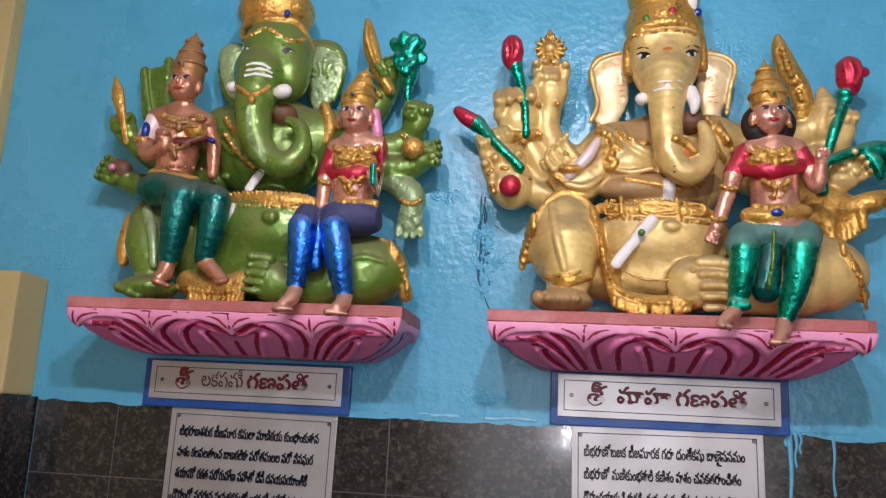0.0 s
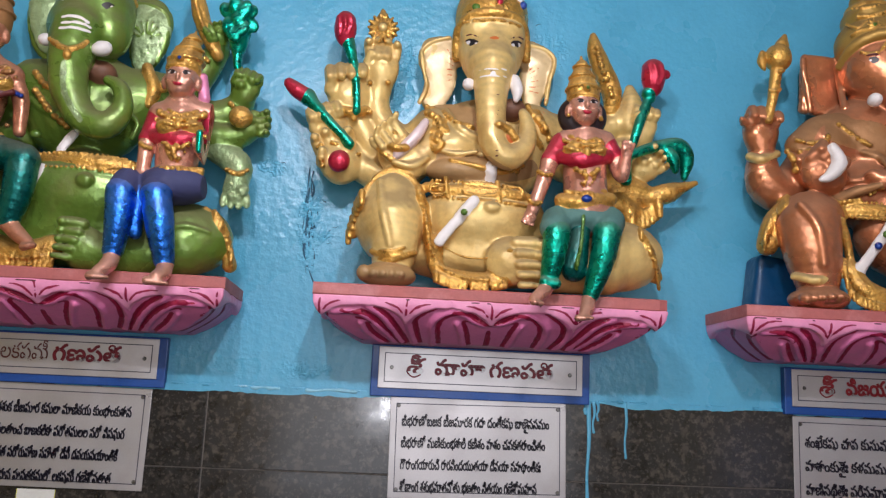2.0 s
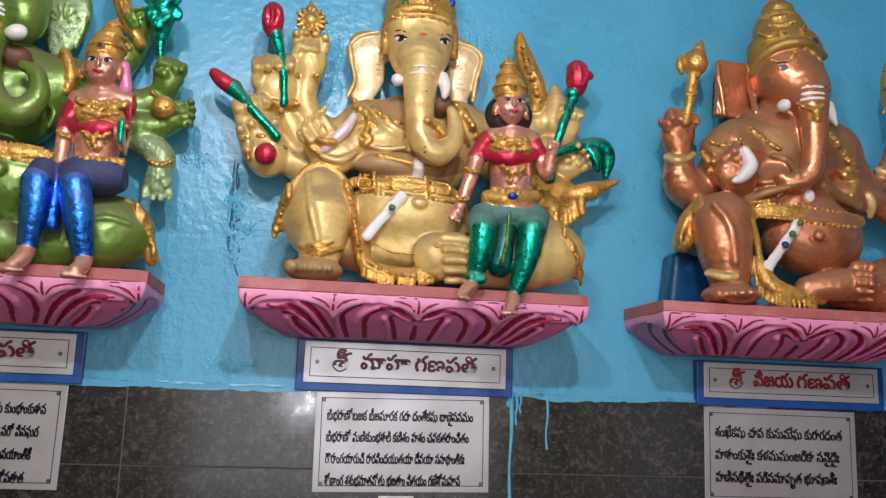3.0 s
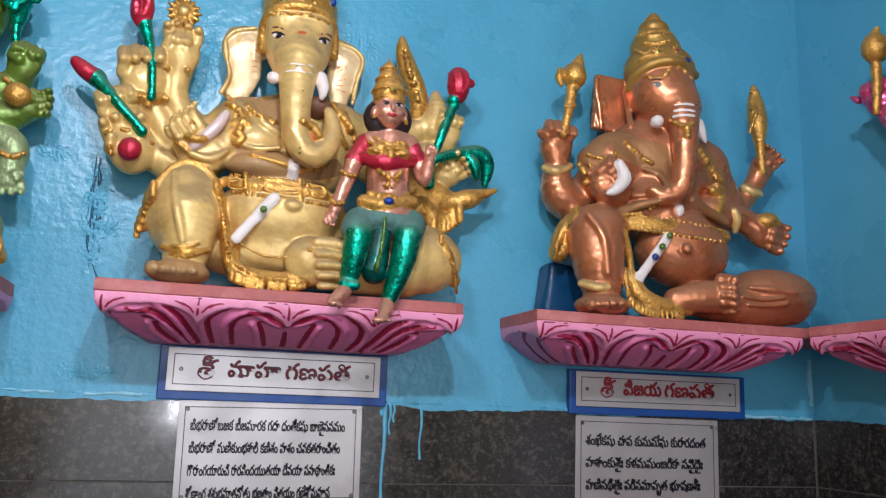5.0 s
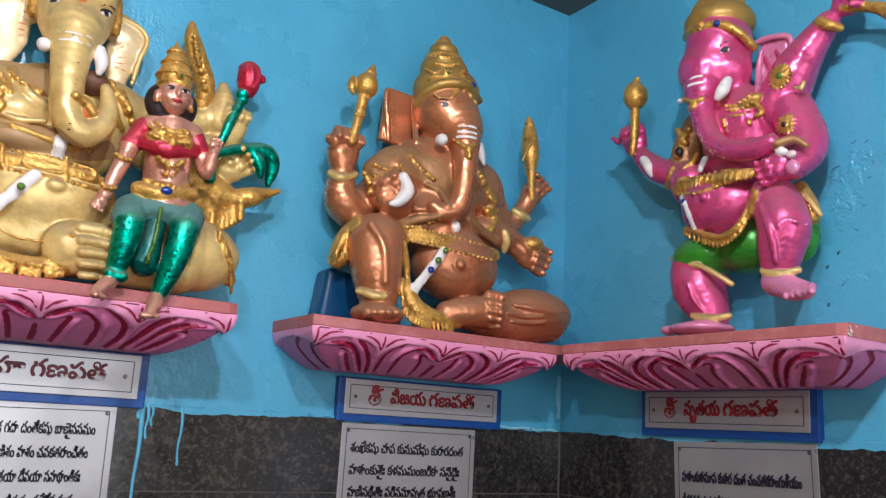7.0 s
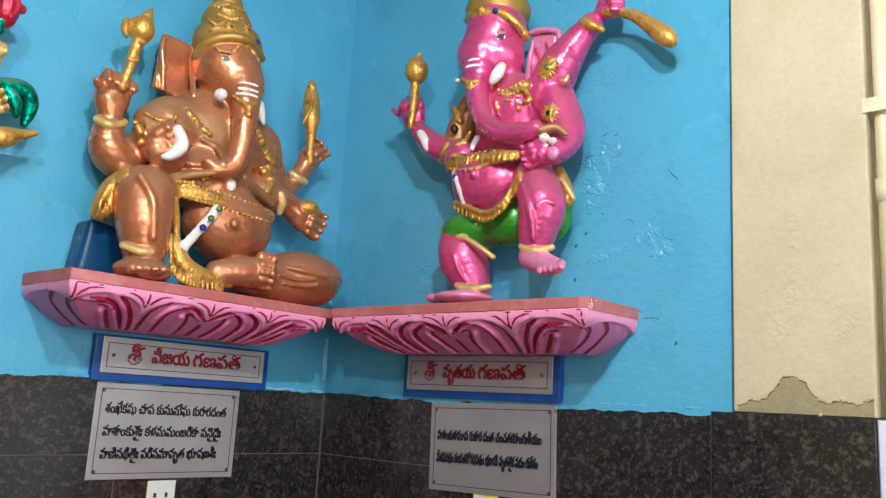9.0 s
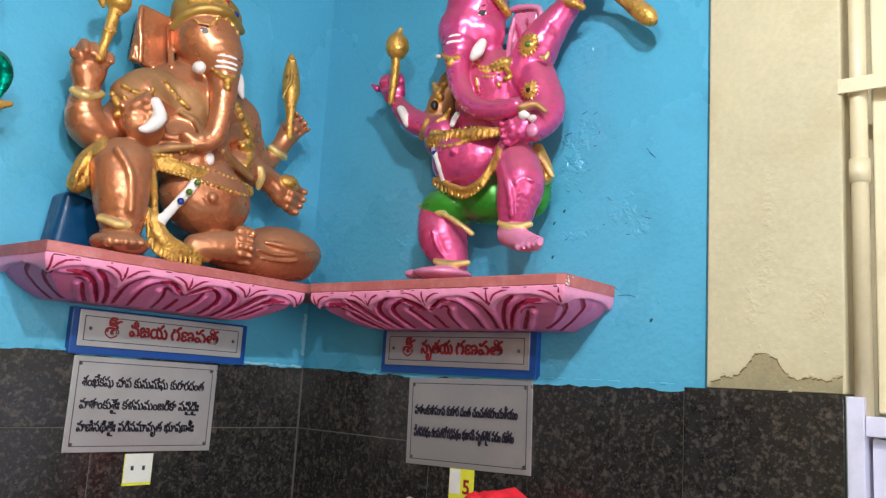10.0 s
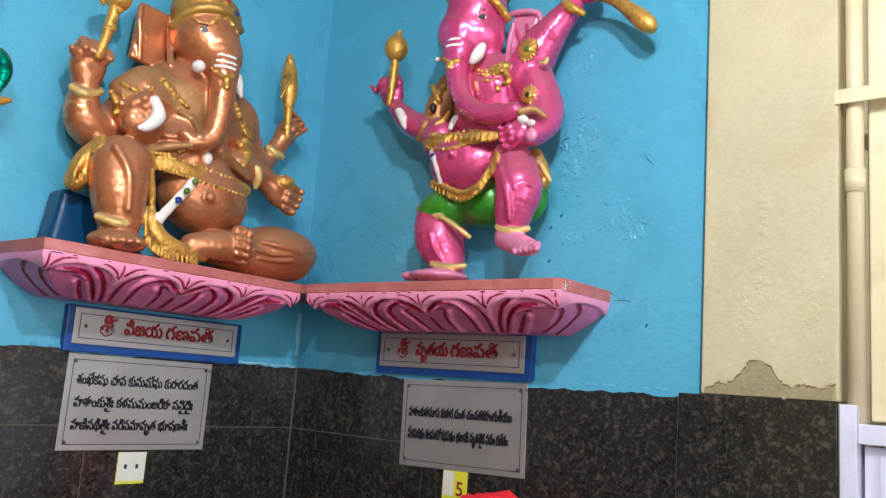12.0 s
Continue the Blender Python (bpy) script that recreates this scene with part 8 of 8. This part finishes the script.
    c.ball((0.351, -0.25, 0.463), (0.015, 0.008, 0.01), WHITE_PINK, 0.006)
    c.ball((0.348, -0.24, 0.429), (0.02, 0.011, 0.02), MAGENTA_PALE, 0.01)
    # arm with a mace, covered with ornaments
    c.limb([(-0.078, -0.1, 0.694, 0.05), (-0.114, -0.11, 0.616, 0.05), (-0.125, -0.12, 0.545, 0.042)], COPPER_GOLD, 0.012)
    c.beads([(-0.078, -0.145, 0.679), (-0.105, -0.15, 0.633), (-0.12, -0.15, 0.58)], 0.013, GOLD)
    c.ball((-0.1, -0.165, 0.603), (0.013, 0.011, 0.019), BLACK, 0.002)
    c.limb([(-0.124, -0.13, 0.542, 0.042), (-0.209, -0.135, 0.574, 0.043), (-0.279, -0.14, 0.635, 0.032)], MAGENTA, 0.012)
    c.limb([(-0.251, -0.168, 0.616, 0.012), (-0.226, -0.17, 0.583, 0.016), (-0.217, -0.165, 0.555, 0.01)], WHITE, 0.004)
    c.limb([(-0.155, -0.155, 0.504, 0.011), (-0.133, -0.165, 0.53, 0.013), (-0.134, -0.155, 0.561, 0.01)], GOLD, 0.003)
    hand(c, (-0.312, -0.14, 0.704, 0.044), (0.0, 1), MAGENTA, fist=True)
    c.limb([(-0.387, -0.15, 0.721, 0.012), (-0.407, -0.155, 0.736, 0.006)], MAGENTA, 0.003)
    c.limb([(-0.29, -0.178, 0.644, 0.01), (-0.281, -0.178, 0.717, 0.014), (-0.283, -0.175, 0.792, 0.016)], GOLD, 0.003)
    c.ball((-0.28, -0.175, 0.848), (0.042, 0.042, 0.048), GOLD, 0.003)
    c.limb([(-0.279, -0.175, 0.89, 0.018), (-0.27, -0.175, 0.909, 0.008)], GOLD, 0.003)
    c.limb([(-0.222, -0.03, 0.659, 0.02), (-0.202, -0.05, 0.556, 0.024), (-0.139, -0.05, 0.465, 0.039)], MAGENTA, 0.01)
    # modelled ornament and folds
    c.limb([(-0.078, -0.2, 0.492, 0.006), (0.023, -0.235, 0.468, 0.005), (0.127, -0.252, 0.459, 0.005), (0.197, -0.245, 0.454, 0.005)], GOLD, 0.002)
    c.beads([(0.187, -0.2, 0.617), (0.207, -0.21, 0.577), (0.199, -0.22, 0.55)], 0.005, GOLD)
    c.beads([(0.13, -0.205, 0.649), (0.174, -0.21, 0.639), (0.212, -0.205, 0.651)], 0.005, GOLD)
    c.limb([(0.297, -0.24, 0.276, 0.005), (0.325, -0.24, 0.289, 0.005), (0.349, -0.23, 0.281, 0.005)], MAGENTA, 0.006)
    c.limb([(-0.048, -0.19, 0.166, 0.007), (-0.017, -0.2, 0.113, 0.007), (0.005, -0.19, 0.081, 0.005)], MAGENTA, 0.006)
    c.beads([(-0.128, -0.14, 0.69), (-0.096, -0.15, 0.647), (-0.064, -0.155, 0.608)], 0.01, GOLD)
    c.limb([(-0.085, -0.16, 0.547, 0.008), (-0.039, -0.175, 0.551, 0.009), (-0.017, -0.18, 0.573, 0.007)], GOLD, 0.003)
    c.limb([(0.176, -0.1, 0.849, 0.006), (0.194, -0.1, 0.796, 0.005), (0.182, -0.1, 0.751, 0.005)], MAGENTA, 0.003)
    c.limb([(0.213, -0.1, 0.859, 0.005), (0.23, -0.1, 0.817, 0.005), (0.224, -0.1, 0.78, 0.005)], MAGENTA, 0.003)
    c.limb([(0.315, -0.14, 0.384, 0.007), (0.34, -0.14, 0.345, 0.007), (0.351, -0.13, 0.32, 0.007)], GOLD_SKIN, 0.003)
    c.roughen(0.0008, 0.035, 4)
    c.roughen(0.0004, 0.012, 24)
    c.crop(2, low=0.0)
    c.crop(1, high=0.0)
    ob = c.fire("elephant_headed_statue")
    ob.matrix_basis = pose(XB, -0.825, ZS, 0, 0, -90)
    return tagged(ob, "magenta dancing elephant-headed statue in green drawers", "statue", "elephant-headed statues")


# ---- small seated figures on the knees of the large ones ----
def teal_figure():
    c = Clay((-0.2, -0.44, -0.14), (0.42, -0.12, 0.82), 0.0036, [SKIN])
    c.stand = np.array((-0.25, -2.45, -0.28))
    c.limb([(0.248, -0.265, 0.439, 0.047), (0.249, -0.265, 0.366, 0.059), (0.252, -0.265, 0.295, 0.061), (0.253, -0.27, 0.231, 0.07)], SKIN, 0.015)
    c.limb([(0.196, -0.26, 0.438, 0.031), (0.248, -0.265, 0.447, 0.034), (0.305, -0.26, 0.443, 0.031)], SKIN, 0.012)
    lady(c, (0.239, -0.29, 0.527, 0.043), (0.231, -0.29, 0.684)[0::2], True)
    c.limb([(0.241, -0.28, 0.482, 0.023), (0.244, -0.275, 0.444, 0.028)], SKIN, 0.006)
    c.beads([(0.188, -0.3, 0.429), (0.234, -0.315, 0.411), (0.291, -0.3, 0.435)], 0.01, GOLD)
    for s in (0, 1):
        c.ball((0.208, -0.31, 0.395), (0.03, 0.024, 0.023), GOLD, 0.006) if s else c.ball((0.268, -0.31, 0.399), (0.03, 0.024, 0.023), GOLD, 0.006)
    c.limb([(0.18, -0.29, 0.382, 0.020), (0.234, -0.322, 0.368, 0.023), (0.303, -0.29, 0.389, 0.020)], RED, 0.004)
    finery(c, 0.24, -0.29, 0.437, 0.07, GOLD)
    c.limb([(0.178, -0.3, 0.256, 0.02), (0.239, -0.325, 0.247, 0.021), (0.311, -0.3, 0.266, 0.02)], GOLD, 0.006)
    c.ball((0.237, -0.345, 0.254), (0.015, 0.009, 0.01), GEM_BLUE, 0.002)
    c.limb([(0.188, -0.31, 0.28, 0.006), (0.235, -0.325, 0.274, 0.006), (0.296, -0.31, 0.287, 0.006)], GOLD, 0.003)
    # arms
    c.limb([(0.181, -0.26, 0.432, 0.028), (0.151, -0.27, 0.376, 0.026)], RED, 0.006)
    c.limb([(0.151, -0.27, 0.376, 0.025), (0.132, -0.28, 0.316, 0.021), (0.102, -0.285, 0.227, 0.017)], SKIN, 0.006)
    c.beads([(0.115, -0.29, 0.336), (0.13, -0.305, 0.324), (0.15, -0.3, 0.326)], 0.007, GOLD)
    c.beads([(0.09, -0.3, 0.251), (0.105, -0.305, 0.241), (0.121, -0.3, 0.247)], 0.007, GOLD)
    hand(c, (0.094, -0.285, 0.208, 0.017), (-0.3, -1), SKIN)
    c.limb([(0.308, -0.26, 0.442, 0.028), (0.334, -0.27, 0.393, 0.026)], RED, 0.006)
    c.limb([(0.334, -0.27, 0.393, 0.025), (0.347, -0.29, 0.34, 0.021), (0.354, -0.31, 0.39, 0.015)], SKIN, 0.006)
    hand(c, (0.355, -0.315, 0.405, 0.017), (0.2, 1), SKIN)
    # skirt, legs, feet
    c.ball((0.249, -0.28, 0.208), (0.088, 0.064, 0.036), TEAL_DULL, 0.01)
    c.limb([(0.169, -0.29, 0.199, 0.042), (0.156, -0.325, 0.172, 0.04)], TEAL_DULL, 0.01)
    c.limb([(0.314, -0.29, 0.206, 0.042), (0.3, -0.325, 0.18, 0.04)], TEAL_DULL, 0.01)
    c.limb([(0.160, -0.335, 0.158, 0.037), (0.152, -0.338, 0.097, 0.032), (0.143, -0.325, 0.028, 0.023)], TEAL, 0.004)
    c.limb([(0.296, -0.335, 0.165, 0.038), (0.282, -0.338, 0.089, 0.033), (0.257, -0.325, 0.001, 0.023)], TEAL, 0.004)
    c.limb([(0.236, -0.30, 0.205, 0.022), (0.225, -0.31, 0.133, 0.028), (0.213, -0.31, 0.066, 0.034)], TEAL_DARK, 0.006)
    fringe(c, [(0.23, -0.338, 0.199), (0.222, -0.352, 0.128), (0.211, -0.348, 0.069)], 0.005, GEM_GREEN, 13)
    for y in (0,):
        c.limb([(0.132, -0.325, 0.027, 0.015), (0.161, -0.325, 0.023, 0.015)], TEAL, 0.004)
    c.limb([(0.141, -0.325, 0.017, 0.018), (0.123, -0.345, -0.005, 0.019), (0.097, -0.365, -0.026, 0.013)], SKIN, 0.006)
    toes(c, (0.093, -0.372, -0.034, 0.007), (0.118, -0.375, -0.038, 0.006), SKIN)
    c.limb([(0.249, -0.325, -0.014, 0.018), (0.242, -0.345, -0.04, 0.019), (0.229, -0.362, -0.062, 0.014)], SKIN, 0.006)
    toes(c, (0.211, -0.37, -0.07, 0.007), (0.25, -0.372, -0.068, 0.006), SKIN)
    c.roughen(0.0004, 0.012, 5)
    ob = c.fire("seated_figure_statue")
    ob.matrix_basis = pose(0.475, 0, ZS)
    return tagged(ob, "small seated female figure in teal trousers and red bodice", "statue", "seated figures")


def blue_figure():
    c = Clay((-0.1, -0.44, -0.06), (0.40, -0.12, 0.80), 0.0036, [SKIN])
    c.stand = np.array((0.9, -2.45, -0.28))
    c.limb([(0.315, -0.26, 0.467, 0.045), (0.319, -0.265, 0.383, 0.058), (0.316, -0.265, 0.309, 0.056), (0.314, -0.265, 0.272, 0.05)], SKIN, 0.015)
    c.limb([(0.261, -0.26, 0.442, 0.032), (0.317, -0.265, 0.452, 0.035), (0.381, -0.26, 0.447, 0.032)], SKIN, 0.012)
    lady(c, (0.314, -0.29, 0.531, 0.044), (0.337, -0.29, 0.677)[::2], False)
    c.limb([(0.315, -0.28, 0.49, 0.024), (0.319, -0.275, 0.454, 0.028)], SKIN, 0.006)
    c.limb([(0.364, -0.27, 0.547, 0.014), (0.374, -0.27, 0.488, 0.016)], MAGENTA_PALE, 0.004)
    c.beads([(0.266, -0.295, 0.435), (0.325, -0.312, 0.413), (0.383, -0.295, 0.435)], 0.01, GOLD)
    c.ball((0.293, -0.305, 0.391), (0.031, 0.023, 0.022), GOLD, 0.006)
    c.ball((0.357, -0.305, 0.392), (0.031, 0.023, 0.022), GOLD, 0.006)
    c.limb([(0.262, -0.287, 0.369, 0.019), (0.327, -0.316, 0.355, 0.021), (0.382, -0.287, 0.374, 0.019)], RED, 0.004)
    finery(c, 0.325, -0.285, 0.44, 0.072, GOLD)
    c.limb([(0.271, -0.295, 0.269, 0.011), (0.327, -0.315, 0.269, 0.012), (0.389, -0.295, 0.278, 0.011)], GOLD, 0.004)
    c.ball((0.299, -0.315, 0.269), (0.011, 0.009, 0.009), RED, 0.002)
    c.limb([(0.252, -0.26, 0.433, 0.027), (0.237, -0.27, 0.364, 0.025)], RED, 0.006)
    c.limb([(0.237, -0.27, 0.364, 0.024), (0.235, -0.28, 0.304, 0.019), (0.235, -0.285, 0.247, 0.016)], SKIN, 0.006)
    c.beads([(0.222, -0.285, 0.347), (0.244, -0.298, 0.333), (0.262, -0.293, 0.335)], 0.007, GOLD)
    c.limb([(0.394, -0.26, 0.447, 0.028), (0.42, -0.27, 0.382, 0.027)], MAGENTA_RED, 0.006)
    c.limb([(0.417, -0.27, 0.365, 0.025), (0.412, -0.3, 0.309, 0.021), (0.394, -0.33, 0.324, 0.017)], SKIN, 0.006)
    hand(c, (0.389, -0.335, 0.338, 0.018), (-0.1, 1), SKIN, fist=True)
    c.limb([(0.392, -0.355, 0.317, 0.008), (0.392, -0.355, 0.363, 0.011)], TEAL, 0.003)
    c.beads([(0.392, -0.29, 0.375), (0.421, -0.3, 0.366), (0.439, -0.285, 0.377)], 0.007, GOLD)
    c.ball((0.319, -0.275, 0.238), (0.096, 0.071, 0.05), ROYAL_DULL, 0.008)
    c.limb([(0.203, -0.3, 0.235, 0.037), (0.202, -0.325, 0.208, 0.038)], ROYAL_DULL, 0.01)
    c.limb([(0.291, -0.3, 0.236, 0.04), (0.288, -0.328, 0.206, 0.039)], ROYAL_DULL, 0.01)
    c.limb([(0.2, -0.332, 0.2, 0.038), (0.203, -0.335, 0.125, 0.035), (0.195, -0.325, 0.05, 0.027)], ROYAL, 0.006)
    c.limb([(0.291, -0.335, 0.196, 0.039), (0.31, -0.338, 0.112, 0.036), (0.325, -0.325, 0.031, 0.027)], ROYAL, 0.006)
    c.limb([(0.237, -0.31, 0.212, 0.018), (0.24, -0.318, 0.145, 0.02), (0.243, -0.315, 0.099, 0.018)], ROYAL, 0.006)
    c.limb([(0.195, -0.322, 0.039, 0.02), (0.194, -0.345, 0.009, 0.021), (0.178, -0.37, -0.017, 0.016)], SKIN, 0.006)
    toes(c, (0.163, -0.378, -0.027, 0.009), (0.205, -0.38, -0.029, 0.007), SKIN)
    c.limb([(0.331, -0.322, 0.021, 0.019), (0.33, -0.345, -0.006, 0.021), (0.323, -0.37, -0.021, 0.017)], SKIN, 0.006)
    toes(c, (0.302, -0.378, -0.032, 0.009), (0.351, -0.38, -0.036, 0.007), SKIN)
    c.roughen(0.0004, 0.012, 6)
    ob = c.fire("seated_figure_statue")
    ob.matrix_basis = pose(-0.705, 0, ZS)
    return tagged(ob, "small seated female figure in shiny blue trousers and red bodice", "statue", "seated figures")


def green_trouser_figure():
    c = Clay((-0.52, -0.40, 0.0), (0.0, -0.08, 0.82), 0.0036, [SKIN_BROWN])
    c.stand = np.array((0.9, -2.45, -0.28))
    c.limb([(-0.234, -0.22, 0.56, 0.047), (-0.232, -0.225, 0.487, 0.064), (-0.237, -0.225, 0.409, 0.056), (-0.244, -0.225, 0.371, 0.053)], SKIN_BROWN, 0.015)
    c.limb([(-0.313, -0.22, 0.548, 0.034), (-0.231, -0.225, 0.558, 0.037), (-0.16, -0.22, 0.536, 0.03)], SKIN_BROWN, 0.012)
    lady(c, (-0.224, -0.25, 0.646, 0.045), (-0.212, -0.25, 0.817)[0::2], False, SKIN_BROWN, COPPER_GOLD)
    c.limb([(-0.223, -0.24, 0.596, 0.025), (-0.224, -0.235, 0.554, 0.03)], SKIN_BROWN, 0.006)
    c.beads([(-0.277, -0.255, 0.547), (-0.199, -0.272, 0.518), (-0.154, -0.255, 0.541)], 0.01, GOLD)
    c.ball((-0.24, -0.265, 0.496), (0.033, 0.025, 0.025), GOLD, 0.006)
    c.ball((-0.168, -0.265, 0.496), (0.033, 0.025, 0.025), GOLD, 0.006)
    c.limb([(-0.275, -0.26, 0.475, 0.01), (-0.196, -0.275, 0.458, 0.013), (-0.143, -0.255, 0.477, 0.01)], DUSTY_RED, 0.004)
    finery(c, -0.21, -0.245, 0.548, 0.075, COPPER_GOLD)
    c.limb([(-0.289, -0.26, 0.372, 0.011), (-0.218, -0.275, 0.356, 0.013), (-0.156, -0.26, 0.351, 0.011)], GOLD, 0.004)
    c.limb([(-0.316, -0.23, 0.539, 0.027), (-0.328, -0.24, 0.491, 0.027)], WHITE_PINK, 0.006)
    c.limb([(-0.333, -0.24, 0.473, 0.027), (-0.306, -0.265, 0.422, 0.023), (-0.247, -0.29, 0.439, 0.018)], SKIN_BROWN, 0.006)
    c.ball((-0.325, -0.262, 0.50), (0.012, 0.012, 0.026), GEM_BLUE, 0.003)
    c.beads([(-0.36, -0.255, 0.478), (-0.335, -0.27, 0.468), (-0.305, -0.265, 0.475)], 0.007, GOLD)
    hand(c, (-0.247, -0.295, 0.463, 0.021), (0.1, 1), SKIN_BROWN, fist=True)
    c.limb([(-0.157, -0.22, 0.529, 0.025), (-0.129, -0.22, 0.463, 0.022), (-0.123, -0.22, 0.377, 0.016)], SKIN_BROWN, 0.006)
    c.beads([(-0.146, -0.235, 0.484), (-0.119, -0.245, 0.472), (-0.107, -0.235, 0.482)], 0.007, GEM_BLUE)
    c.ball((-0.246, -0.235, 0.323), (0.095, 0.072, 0.053), TEAL_DARK, 0.012)
    c.limb([(-0.244, -0.25, 0.324, 0.049), (-0.172, -0.285, 0.294, 0.048)], TEAL_DARK, 0.01)
    c.limb([(-0.156, -0.25, 0.308, 0.045), (-0.074, -0.285, 0.283, 0.043)], TEAL_DARK, 0.01)
    c.limb([(-0.181, -0.29, 0.289, 0.045), (-0.182, -0.295, 0.206, 0.041), (-0.193, -0.285, 0.119, 0.03)], TEAL_DARK, 0.006)
    c.limb([(-0.072, -0.29, 0.277, 0.041), (-0.073, -0.295, 0.199, 0.039), (-0.09, -0.285, 0.121, 0.028)], TEAL_DARK, 0.006)
    c.limb([(-0.195, -0.285, 0.107, 0.022), (-0.196, -0.295, 0.074, 0.022), (-0.203, -0.31, 0.055, 0.019)], SKIN_BROWN, 0.006)
    toes(c, (-0.208, -0.32, 0.044, 0.008), (-0.168, -0.322, 0.032, 0.008), SKIN_BROWN)
    c.limb([(-0.089, -0.285, 0.11, 0.022), (-0.055, -0.295, 0.08, 0.02), (-0.025, -0.305, 0.06, 0.015)], SKIN_BROWN, 0.006)
    toes(c, (-0.031, -0.315, 0.046, 0.008), (-0.006, -0.312, 0.053, 0.008), SKIN_BROWN)
    c.roughen(0.0004, 0.012, 7)
    ob = c.fire("seated_figure_statue")
    ob.matrix_basis = pose(-0.705, 0, ZS)
    return tagged(ob, "small seated female figure in dark teal trousers with tall gold crown", "statue", "seated figures")


green_statue()
gold_statue()
copper_statue()
dancing_statue()
teal_figure()
blue_figure()
green_trouser_figure()
